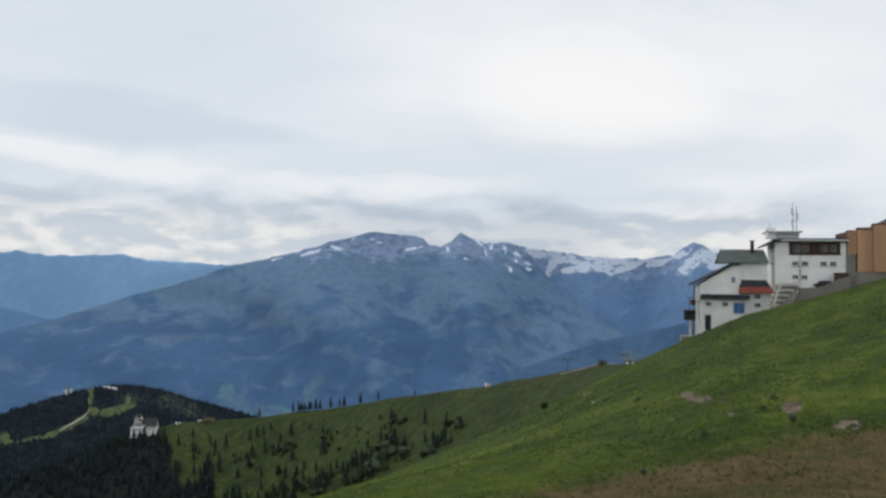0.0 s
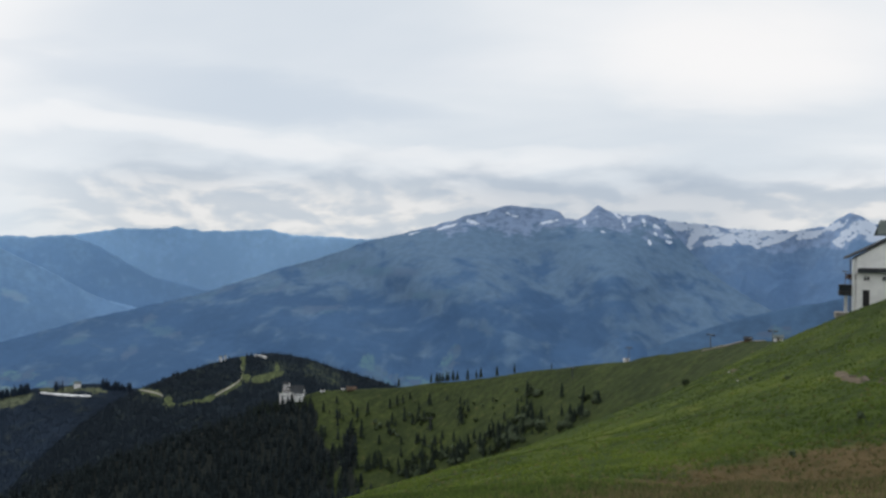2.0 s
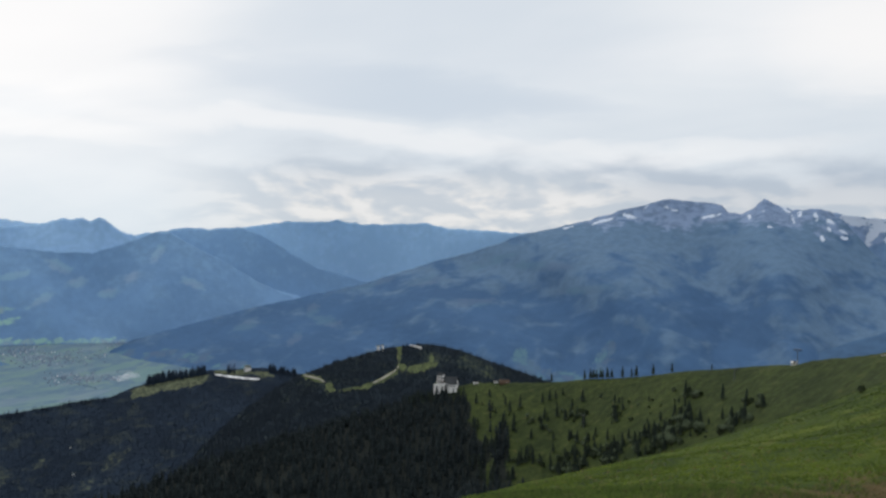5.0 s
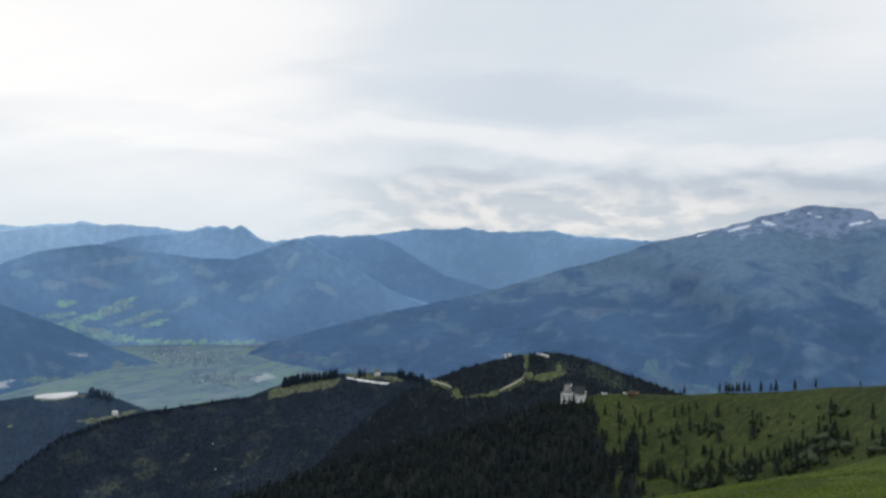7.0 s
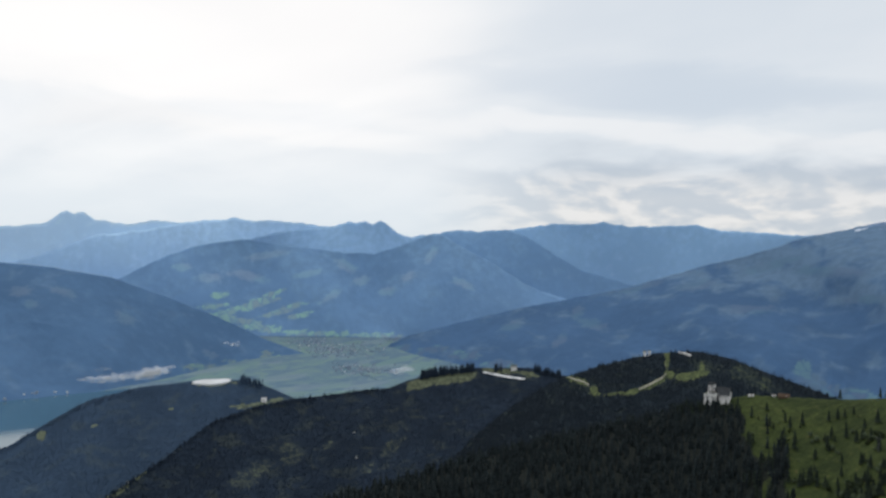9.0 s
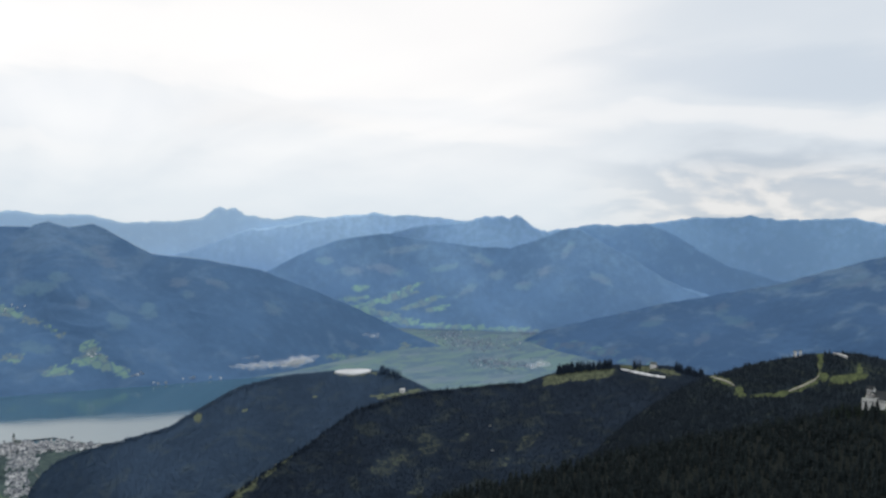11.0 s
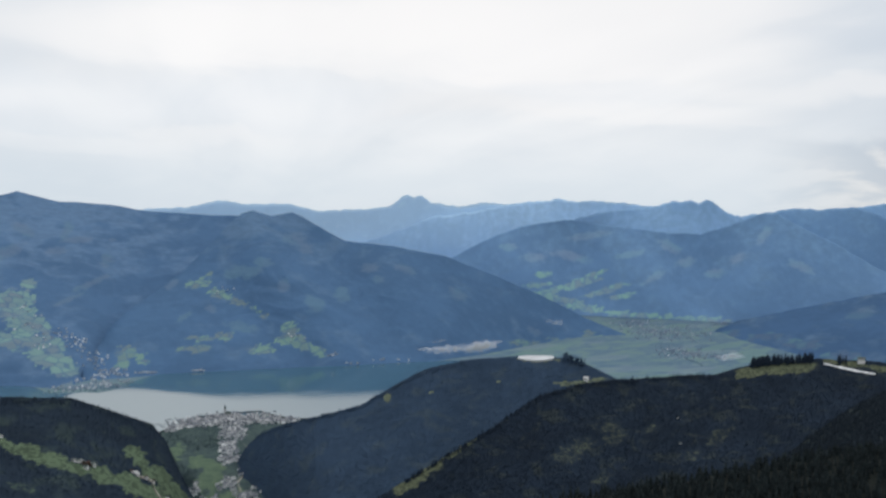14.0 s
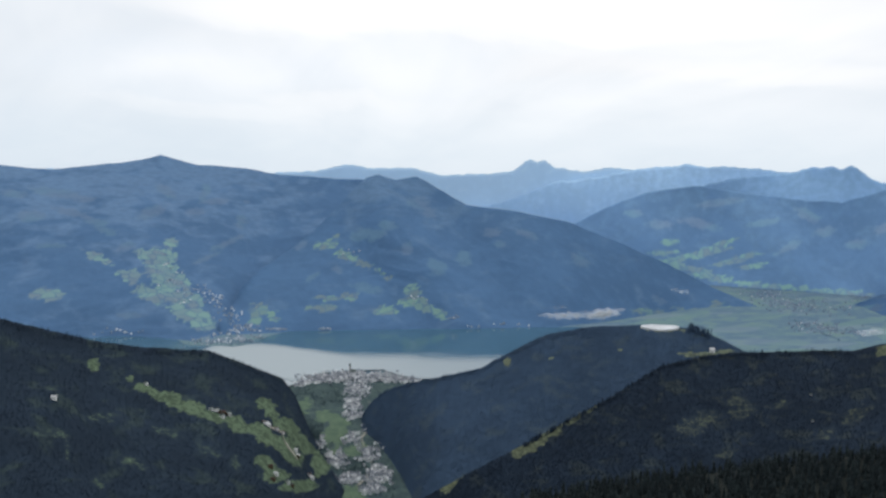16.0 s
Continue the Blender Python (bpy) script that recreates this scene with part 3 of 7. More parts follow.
m_back = hazed_land("hazed_mountain_back", (0.37, 0.56, 0.79), (0.41, 0.60, 0.81), (0.41, 0.59, 0.76), vary=0.04)


def no_cover(az, el, s, z):
    return {"meadow": 0 * z, "rock": 0 * z, "snow": 0 * z}


KNOLL = Slope([(41, -19, 980), (38, -15.5, 1010), (35, -12.6, 1040), (33, -10.9, 1060), (31, -9.6, 1080), (29.1, -8.6, 1090), (26.9, -7.75, 1100), (23.5, -6.8, 1110), (21.5, -6.55, 1120), (20.5, -6.5, 1120), (18.5, -6.85, 1130), (16.6, -7.5, 1140), (12.3, -8.8, 1150), (10, -9.6, 1150), (8, -11, 1150)],
              [(41, -20, 860), (36, -17, 860), (31, -14, 870), (20, -12, 880), (8, -14, 900)], 6, 0.03, 1.5, 0.9, 0.02, 3, 200)
POND = Slope([(74, -25, 900), (70, -22, 950), (62.8, -18.2, 1050), (58.5, -15.7, 1110), (55.9, -14.1, 1150), (52.9, -11.9, 1200), (50, -11.0, 1240), (47.5, -10.55, 1260), (44, -10.1, 1280), (41.4, -9.8, 1290), (38.5, -8.75, 1300), (35.4, -8.3, 1300), (33.5, -8.25, 1300), (31.6, -8.15, 1290), (30, -8.5, 1260), (28.5, -8.6, 1230), (26, -9, 1200), (22, -10, 1180), (18, -12, 1180)],
             [(74, -30, 760), (60, -28, 760), (45, -26, 780), (30, -21, 800), (18, -17, 820)], 14, 0.05, 1.2, 0.85, 0.012, 5, 300)
RESERVOIR = Slope([(73.6, -17.0, 1840), (73.2, -16.0, 1840), (72.6, -15.15, 1830), (71.7, -14.5, 1800), (70.2, -14.0, 1720), (68.1, -13.55, 1650), (65.2, -12.85, 1625), (62.5, -11.3, 1640), (60.7, -10.35, 1650), (57.6, -9.65, 1660), (54.5, -9.33, 1660), (51, -9.3, 1650), (49.5, -9.75, 1640), (47.5, -10.6, 1630), (45, -11.7, 1620), (38, -16, 1600)],
                  [(73.6, -16.9, 1790), (72.7, -17.5, 1715), (71, -19.2, 1550), (70.2, -20.7, 1430), (68, -24, 1190), (55, -21, 1250), (38, -19, 1300)], 14, 0.04, 1.2, 0.9, 0.01, 8, 260)
NORTH = Slope([(111.38, -5, 1500), (99.55, -8, 1500), (95.6, -9.35, 1500), (90.87, -10.8, 1520), (87.71, -11.38, 1540), (83.7, -11.72, 1560), (81.3, -12.65, 1580), (78.8, -13.65, 1590), (77.9, -14.8, 1590), (77.0, -16.8, 1560), (76.0, -18.6, 1500), (74.8, -20.4, 1420), (73.6, -22.3, 1380)],
              [(111.38, -26, 800), (95.6, -27, 820), (83.77, -27, 900), (78.84, -27, 1000), (73.91, -26.5, 1150)], 12, 0.04, 1.2, 0.8, 0.012, 11, 260)
KNOLL_FIELDS = [(22.64, -6.85, 0.24, 0.35, 0), (22.63, -7.5, 0.22, 0.5, 0), (22.5, -8.15, 0.42, 0.4, 0), (23.3, -8.65, 0.75, 0.24, 34), (24.5, -9.25, 0.9, 0.2, 28), (25.9, -9.6, 1.0, 0.16, 8), (27.2, -9.66, 0.6, 0.15, 0), (21.4, -8.2, 0.9, 0.32, 8), (20.5, -7.95, 0.7, 0.24, 12), (20.45, -7.4, 0.2, 0.4, 0), (28.9, -8.75, 0.7, 0.17, -15), (28.1, -8.98, 0.6, 0.22, -22), (27.4, -9.4, 0.4, 0.3, -40), (19.6, -9.3, 0.7, 0.4, 0)]
POND_FIELDS = [(37.2, -9.05, 2.6, 0.45, 10), (39.4, -9.5, 0.9, 0.4, 14), (33.8, -8.45, 1.6, 0.25, -4), (31.6, -8.6, 0.9, 0.16, -10), (57.6, -14.95, 0.7, 0.4, 34), (58.7, -15.7, 0.9, 0.5, 34), (59.9, -16.5, 1.0, 0.55, 34), (61.2, -17.4, 1.1, 0.6, 35), (62.2, -18.1, 0.9, 0.55, 30), (66.3, -19.7, 0.9, 0.4, 42), (67.2, -20.5, 0.8, 0.5, 42), (28.4, -8.9, 0.7, 0.2, -20)]
RES_FIELDS = [(51.3, -11.02, 0.8, 0.16, 0), (50.1, -10.85, 0.95, 0.2, 8), (48.9, -10.65, 0.6, 0.16, 8), (55.6, -11.08, 0.35, 0.1, 0), (50.2, -9.6, 0.5, 0.16, -20), (63.3, -12.3, 0.3, 0.3, 30), (60.3, -11.95, 0.3, 0.1, 30), (53.0, -9.5, 1.6, 0.2, 0)]
NORTH_FIELDS = [(88.6, -13.3, 0.2, 0.16, -30), (87.5, -14.1, 0.8, 0.26, -30), (86.0, -14.8, 1.2, 0.38, -26), (84.6, -15.4, 1.0, 0.36, -24), (83.4, -15.95, 0.8, 0.3, -20), (81.6, -16.6, 1.1, 0.42, -22), (79.9, -17.3, 1.1, 0.42, -30), (78.6, -18.1, 1.0, 0.42, -38), (77.8, -18.8, 0.7, 0.4, -40), (80.0, -15.3, 0.7, 0.34, -10), (79.0, -16.7, 0.5, 0.3, -40), (79.9, -19.1, 0.9, 0.36, -30), (79.2, -19.9, 0.8, 0.4, 0), (77.6, -20.6, 1.2, 0.34, 0), (90.9, -12.35, 0.4, 0.3, -40), (79.5, -15.9, 0.7, 0.26, -30), (78.2, -16.9, 0.9, 0.36, -50), (77.3, -18.0, 0.9, 0.42, -55), (76.2, -19.3, 0.9, 0.5, -55)]
NORTH_FIELDS = [(a_, e_, wa * 1.2, we * 1.4, lean) for a_, e_, wa, we, lean in NORTH_FIELDS]
FAINT = [(17.4, -8.0, 2.6, 0.7, -20), (20.4, -7.7, 1.0, 0.6, 0), (89.7, -15.5, 0.9, 0.3, -10), (86.5, -16.8, 1.6, 0.4, -22), (83.5, -18.2, 1.5, 0.4, -26), (88.5, -18.5, 1.5, 0.5, -20), (41.0, -13.7, 1.3, 0.6, 40), (42.6, -15.0, 1.0, 0.5, 40), (50.6, -15.4, 2.0, 0.9, 30), (47.6, -14.3, 1.4, 0.7, 30), (48.4, -16.9, 1.4, 0.5, 30), (45.2, -13.6, 0.8, 0.4, 20), (48.1, -13.7, 1.3, 0.5, 10), (90.6, -15.6, 1.6, 0.35, -12), (93.2, -16.3, 1.8, 0.4, -12), (92.4, -17.5, 0.2, 0.9, 0), (90.7, -19.5, 1.2, 0.4, -30), (93.4, -13.6, 0.9, 0.25, -25), (81.9, -19, 0.5, 0.7, 0)]


def fields_cover(rows):
    return lambda az, el, s, z: {"meadow": np.maximum(spots(*(0.6 * np.array((az, el)) + 0.4 * np.array(parcels(az, el, 0.5, 0.24, 78, 0.3))), rows, 0.35), 0.43 * spots(az, el, FAINT, 1.0)) * (s > -0.2), "rock": 0 * z, "snow": 0 * z}


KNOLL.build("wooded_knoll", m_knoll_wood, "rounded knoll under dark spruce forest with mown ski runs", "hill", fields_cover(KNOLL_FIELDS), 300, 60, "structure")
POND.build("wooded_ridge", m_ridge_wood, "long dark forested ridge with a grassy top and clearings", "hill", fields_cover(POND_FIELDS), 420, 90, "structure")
RESERVOIR.build("reservoir_hill", m_mid_wood, "dark haze-blue forested hill with a pale basin on its top", "hill", fields_cover(RES_FIELDS), 360, 80, "structure")
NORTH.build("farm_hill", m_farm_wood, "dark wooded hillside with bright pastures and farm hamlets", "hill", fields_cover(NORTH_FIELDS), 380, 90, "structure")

FOOT_Z = lambda r: math.degrees(math.atan2(VALLEY + 1, r))
EAST = Slope([(114.33, 0.4, 4500), (99.55, 0.2, 4500), (95.5, 0.07, 4500), (93.33, -0.09, 4500), (90.87, 0.23, 4550), (89.29, 0.46, 4550), (87.91, 0.69, 4550), (86.73, 1.05, 4550), (85.74, 0.77, 4550), (84.46, 0.46, 4550), (83.28, 0.47, 4530), (80.91, 0.32, 4500), (79.53, 0.04, 4480), (77.36, -0.07, 4450), (75.39, -0.17, 4400), (73.51, -0.19, 4350), (71.44, -0.68, 4300), (68.98, -1.66, 4250), (64.05, -4.01, 4150)],
             [(az, FOOT_Z(r), r) for az, r in ((114.33, 2880), (89.69, 2880), (85.74, 2830), (84.56, 2765), (83.37, 2780), (82.39, 2900), (81.3, 3040), (78.84, 3160), (71.94, 3350), (64.05, 3500))], 15, 0.05, 1.1, 0.95, 0.0042, 15, 300,
             [(92.64, 3.83, 150, 5), (88.21, 2.36, 90, 4), (85.25, 2.85, -60, 3)], 1.2)
EAST_FRONT = Slope([(82.98, -10.55, 2900), (82.49, -10, 2960), (82.19, -8.9, 3060), (81.6, -7.6, 3180), (80.32, -6.4, 3330), (78.74, -5.3, 3470), (76.87, -3.82, 3640), (75.39, -2.25, 3800), (74.2, -0.88, 3930), (73.32, -0.04, 3980), (72.53, 0.17, 4000), (71.35, -0.15, 4020), (70.56, 0.02, 4040), (69.97, 0.14, 4050), (69.18, -0.19, 4000), (68.39, -0.68, 3950), (66.42, -1.72, 3850), (64.54, -1.91, 3820), (62.77, -2.09, 3810), (59.51, -2.66, 3800), (56.16, -3.87, 3800), (53.4, -4.95, 3820), (49.85, -6.57, 3830), (47.88, -7.3, 3800), (45.91, -8, 3770), (45.22, -8.3, 3740)],
             [(az, FOOT_Z(r), r) for az, r in ((82.98, 2840), (81.8, 2868), (79.53, 2885), (75.29, 2900), (65.82, 2985), (60.1, 3120), (56.16, 3320), (52.22, 3560), (49.26, 3690), (46.3, 3725), (45.22, 3730))], 14, 0.05, 1.1, 0.95, 0.0046, 16, 300,
             [(78.84, 2.36, 70, 5), (74.4, 2.06, -90, 5), (69.97, 2.45, 130, 6), (65.53, 2.06, -70, 6), (61.58, 2.85, 80, 5), (56.16, 2.85, 50, 4)], 1.0)
MIDDLE = Slope([(68, -6.54, 4500), (64, -4.64, 4550), (60, -3.04, 4590), (57, -1.74, 4630), (53.5, -0.74, 4660), (50.5, 0.16, 4690), (48.5, 0.65, 4700), (46.5, 0.92, 4700), (45.2, 1.1, 4700), (44.8, 1.25, 4700), (44.4, 1.47, 4700), (43.8, 1.32, 4700), (43.3, 1.45, 4700), (42.8, 1.3, 4700), (42.2, 1.55, 4700), (41.6, 1.25, 4690), (40.8, 0.63, 4680), (39.9, 0.5, 4670), (39.3, 0.68, 4660), (38.3, 0.26, 4650), (35.2, -1.04, 4640), (32.8, -2.44, 4630), (29.5, -3.44, 4620), (24, -5.04, 4600)],
               [(70, -7.0, 4300), (58, -6.5, 4380), (52, -6.2, 4420), (40, -6.2, 4420), (24, -6.5, 4400)], 9, 0.11, 2.6, 0.9, 0.006, 21, 100,
               [(56, 4, 100, 3), (49.5, 2.5, -90, 2), (44, 3, 90, 3), (37, 3, 60, 3)], 1.2)
MIDDLE_FRONT = Slope([(66, -6.6, 4330), (62, -4.6, 4380), (58.6, -2.5, 4430), (56.7, -1.43, 4450), (54.4, -0.5, 4480), (51.4, 0.03, 4500), (49.2, -0.22, 4510), (47.1, -0.45, 4510), (44.8, -0.68, 4500), (42.6, -0.72, 4510), (40.7, -0.1, 4520), (39.4, 0.45, 4530), (38.7, 0.72, 4530), (37.9, 0.72, 4530), (36.5, -0.15, 4520), (34.5, -1.1, 4500), (32.4, -2.4, 4480), (30.6, -3.2, 4460), (27, -4.6, 4430), (23, -6.3, 4400)],
                     [(66, -7.0, 4150), (58, -6.7, 4200), (52, -6.45, 4230), (40, -6.45, 4230), (23, -6.9, 4180)], 13, 0.07, 2.0, 0.9, 0.0055, 22, 80,
                     [(54, 2.5, 70, 3), (50, 2, -60, 2), (46, 2.5, 60, 3), (42.5, 1.8, -80, 2), (38.5, 2.2, 70, -3), (34, 2.5, 40, -3)], 0.9)
HINTER = Slope([(70, -3.26, 4780), (66, -1.96, 4780), (63.9, -1.36, 4780), (62.8, -0.96, 4780), (60.6, 0.0, 4780), (57.6, 0.47, 4780), (55.4, 0.95, 4780), (53.2, 1.26, 4780), (52, 1.4, 4780), (50.7, 1.24, 4780), (49, 1.32, 4780), (47, 1.15, 4780), (43, 0.75, 4780)],
               [(70, -6.5, 4640), (43, -6.5, 4640)], 25, 0.11, 2.4, 1.0, 0.004, 23, 60, [(58, 3, 60, 4), (52, 3, 80, 4)])
FARTHEST = Slope([(95, -0.08, 4860), (80, 0.12, 4860), (76.7, 0.3, 4860), (74.8, 0.85, 4860), (74.2, 0.75, 4860), (72.8, 0.6, 4860), (70.3, 0.72, 4860), (68.4, 0.3, 4860), (65.2, 0.45, 4860), (63.3, 0.68, 4860), (63.0, 0.95, 4860), (62.5, 1.46, 4860), (62.2, 1.54, 4860), (61.75, 1.30, 4860), (61.2, 1.50, 4860), (60.6, 1.02, 4860), (58.7, 0.75, 4860), (56.9, 1.08, 4860), (55.1, 1, 4860), (48, 0.7, 4860)],
                 [(95, -4, 4780), (48, -4, 4780)], 20, 0.10, 2.2, 1.0, 0.004, 25, 60)
FAR_SOUTH = Slope([(40, 0.5, 4840), (36, 0.9, 4840), (33, 1.2, 4840), (30.3, 1.64, 4840), (27.6, 1.68, 4840), (27.0, 1.86, 4840), (26.5, 1.68, 4840), (24, 1.6, 4840), (20.9, 1.76, 4840), (19.8, 1.5, 4840), (17.6, 1.34, 4840), (14.7, 1.25, 4840), (8, 1.2, 4840), (0, 1.0, 4840)],
                  [(40, -5.5, 4700), (0, -5.5, 4700)], 18, 0.10, 2.2, 1.0, 0.004, 31, 60,
                  [(33, 3, 40, 4), (27, 2, -30, 2), (20, 3, 50, -4)])
SIDE = Slope([(46, -0.5, 4790), (41, 0.3, 4790), (39.5, 0.55, 4790), (36.9, 1.05, 4790), (35.4, 1.0, 4790), (33.6, 1.2, 4790), (32.6, 0.9, 4780), (31.5, 0.35, 4780), (30, -0.6, 4770), (28.4, -1.45, 4760), (26, -2.1, 4750), (22, -3.2, 4740), (17, -5, 4730)],
             [(46, -6.8, 4560), (17, -6.8, 4560)], 18, 0.08, 2.2, 1.0, 0.004, 35, 40, [(40, 3, 60, 4), (34, 3, 70, 5)])
BIG = Slope([(43.2, -9.0, 3950), (41.6, -7.1, 3970), (40.6, -6.45, 3980), (39.8, -6.16, 3990), (33, -4.3, 4080), (25.8, -2.64, 4150), (20.9, -1.05, 4130), (16.3, 0.35, 4120), (14.6, 1.1, 4130), (13, 1.45, 4150), (10.9, 1.95, 4180), (8.6, 2.6, 4220), (7.9, 2.9, 4230), (5.9, 3.35, 4270), (4.9, 3.67, 4280), (2.4, 3.46, 4300), (1.4, 3.27, 4300), (1.0, 2.8, 4300), (0.2, 2.7, 4300), (-0.6, 3.1, 4300), (-1.16, 3.7, 4300), (-1.9, 3.3, 4300), (-3.1, 2.8, 4290), (-3.9, 3.1, 4280), (-5.0, 2.9, 4270), (-5.8, 2.3, 4250), (-6.5, 1.5, 4230), (-7.3, 0.5, 4200), (-8.3, -0.5, 4150), (-9.6, -1.5, 4100), (-12, -3.0, 4000), (-16, -5.2, 3900), (-22, -8.2, 3800)],
            [(az, FOOT_Z(r), r) for az, r in ((43.2, 3850), (40, 3700), (36, 3550), (30, 3300), (15, 3050), (0, 2950), (-16, 3000), (-22, 3200))], 17, 0.09, 1.5, 0.95, 0.0042, 41, 120,
            [(31, 4, 90, 9), (26, 3, -60, 9), (20, 4, 150, 11), (13.5, 3, -130, 9), (7, 3.5, 190, 11), (1.5, 2.6, -120, 8), (-2.5, 2.4, 170, 4), (-6, 2, -60, -4)], 1.6)
GLACIER = Slope([(6, 2.2, 4760), (0, 2.6, 4760), (-2.5, 3.1, 4760), (-5.3, 2.8, 4760), (-6, 2.63, 4760), (-7.8, 2.47, 4760), (-8.8, 2.36, 4760), (-9.4, 2.2, 4760), (-10.6, 2.1, 4760), (-11.8, 2.08, 4760), (-13.2, 2.0, 4760), (-14.1, 2.15, 4760), (-15.4, 2.3, 4760), (-16.1, 2.83, 4750), (-16.7, 3.15, 4750), (-17.3, 2.9, 4750), (-18.2, 2.36, 4750), (-20.3, 1.6, 4750), (-25.8, 2.3, 4750), (-40, 2, 4750)],
                [(6, -6, 4350), (-40, -6, 4350)], 20, 0.12, 1.8, 0.9, 0.006, 51, 120,
                [(-3, 1.6, 60, 0), (-7, 1.2, -60, 0), (-10, 1.2, 50, 0), (-14, 1.3, -60, 0), (-17, 1.6, 90, 0)], 0.8)
SPUR = Slope([(0, -8.2, 3250), (-2, -7.2, 3260), (-4.5, -5.9, 3280), (-6.4, -5.1, 3300), (-10.2, -3.7, 3320), (-13.2, -2.85, 3340), (-15.7, -2.35, 3350), (-19, -1.3, 3350), (-26, 0, 3350), (-40, 1, 3350)],
             [(az, FOOT_Z(2800), 2800) for az in (0, -40)], 16, 0.06, 1.4, 0.95, 0.005, 61, 200)

EAST_FIELDS = [(86.14, -4.8, 0.45, 0.3, 50), (86.53, -5.5, 0.8, 0.42, -10), (87.61, -5.5, 0.55, 0.22, -30), (86.73, -6.5, 1.0, 0.5, -35), (85.74, -7, 1.1, 0.4, -40), (87.32, -8, 0.9, 0.42, -20), (85.74, -8.2, 1.2, 0.4, -35), (84.66, -8.4, 0.7, 0.36, -45), (85.15, -9.3, 0.85, 0.3, -30), (83.97, -9.6, 0.7, 0.3, -40), (84.16, -10.1, 0.5, 0.22, 0), (88.6, -6.8, 0.5, 0.32, 0), (93.53, -7.8, 0.85, 0.3, 0), (90.97, -5.3, 0.65, 0.2, -35), (90.18, -5.8, 0.5, 0.18, -30), (83.57, -11, 0.8, 0.16, 0)]
EAST_GLADES = [(94.4, -3.0, 0.8, 0.3, 0), (91.2, -1.9, 0.7, 0.2, 0), (90.6, -3.3, 0.7, 0.22, -12), (88.9, -4.9, 0.6, 0.25, 20), (82.5, -4.6, 1.1, 0.2, 24), (84.6, -2.6, 0.6, 0.25, 0), (86.4, -1.3, 0.8, 0.3, -30), (81.6, -3.2, 0.4, 0.5, 10), (92.94, -1.56, 1.4, 0.3, -8), (92.05, -2.74, 0.9, 0.25, -15), (93.14, -4.8, 0.8, 0.2, 0), (87.22, -2.64, 0.9, 0.35, 25), (83.28, -1.86, 0.7, 0.22, 0), (83.97, -1.37, 0.3, 0.6, -20), (81.3, -1.86, 0.3, 0.14, 0), (95.11, -1.66, 0.8, 0.25, 0), (89.88, -3.92, 0.6, 0.2, -20), (83.97, -5.7, 0.9, 0.14, 24), (88.6, -9.3, 0.8, 0.2, 0)]
FRONT_FIELDS = [(53.6, -8.5, 1.2, 0.2, -4), (51.2, -8.2, 1.1, 0.18, -12), (49.2, -7.75, 0.8, 0.14, -16), (75.98, -4.75, 0.65, 0.26, 10), (75.39, -4.11, 0.5, 0.12, 30), (74.8, -5.35, 0.55, 0.2, -20), (73.71, -5.8, 0.75, 0.16, -22), (72.04, -6.65, 0.6, 0.15, -25), (76.08, -8.95, 0.7, 0.2, 0), (75.88, -8.3, 0.7, 0.15, -8), (74.4, -8.2, 0.5, 0.22, 0), (71.94, -9.05, 0.7, 0.22, 0), (70.06, -7.8, 0.45, 0.4, -50), (69.08, -8.7, 0.9, 0.3, -25), (70.36, -8.5, 0.6, 0.2, -10), (68.19, -9.15, 0.5, 0.24, -30), (80.42, -9.1, 0.45, 0.4, 60), (79.53, -9.5, 0.3, 0.35, 30), (80.71, -9.9, 0.4, 0.2, 0)]
FRONT_GLADES = [(72.6, -4.0, 0.6, 0.35, 20), (71.9, -3.2, 0.3, 0.7, 80), (76.9, -6.9, 0.5, 0.2, 30), (75.2, -6.3, 0.3, 0.4, 60), (66.5, -5.4, 0.5, 0.5, 60), (62.2, -3.6, 0.8, 0.3, -20), (58.6, -5.2, 0.7, 0.35, -30), (53.3, -7.6, 0.5, 0.25, -20), (68.4, -6.0, 0.5, 0.7, 70), (77.7, -4.8, 0.6, 0.18, 35), (73.51, -3.92, 0.9, 0.35, 10), (80.81, -5.9, 0.9, 0.14, 30), (77.75, -2.54, 0.5, 0.3, 40), (69.77, -1.66, 0.4, 0.8, 80), (68.98, -2.25, 0.35, 0.7, 70), (64.64, -3.52, 0.7, 0.3, 0), (64.05, -4.31, 0.4, 0.25, 0), (70.46, -4.8, 0.35, 0.5, 0), (73.12, -7.6, 1.2, 0.3, -10)]
MIDDLE_FIELDS = [(53.2, -4.45, 0.8, 0.16, 10), (51.6, -4.6, 1.5, 0.16, 16), (49.6, -3.75, 0.9, 0.15, 22), (50.1, -4.3, 1.1, 0.12, 18), (48.7, -4.7, 1.3, 0.15, 18), (47.5, -5.0, 0.7, 0.13, 12), (51.3, -5.45, 1.4, 0.18, -12), (49.8, -5.9, 1.2, 0.18, -8), (52.8, -3.7, 0.4, 0.12, 0), (46.5, -6.2, 2.0, 0.14, 0), (42.0, -6.3, 1.5, 0.13, 0), (52.5, -4.95, 1.0, 0.12, 12)]
MIDDLE_GLADES = [(51, -2.4, 1.2, 0.3, -10), (43.5, -2.6, 0.7, 0.3, 20), (38.6, -0.6, 0.7, 0.3, 60), (49.8, -1.0, 1.3, 0.25, 10), (36.4, -2.6, 0.8, 0.25, -20), (53.5, -2.6, 0.8, 0.3, 0), (44.5, -1.6, 0.8, 0.3, -30), (45.5, -3.7, 0.8, 0.25, 35), (41.6, -3.3, 0.6, 0.3, 0), (40.2, -2.2, 0.5, 0.3, 30), (55.2, -1.9, 0.6, 0.25, 0), (47, -2.2, 1.0, 0.2, 10)]
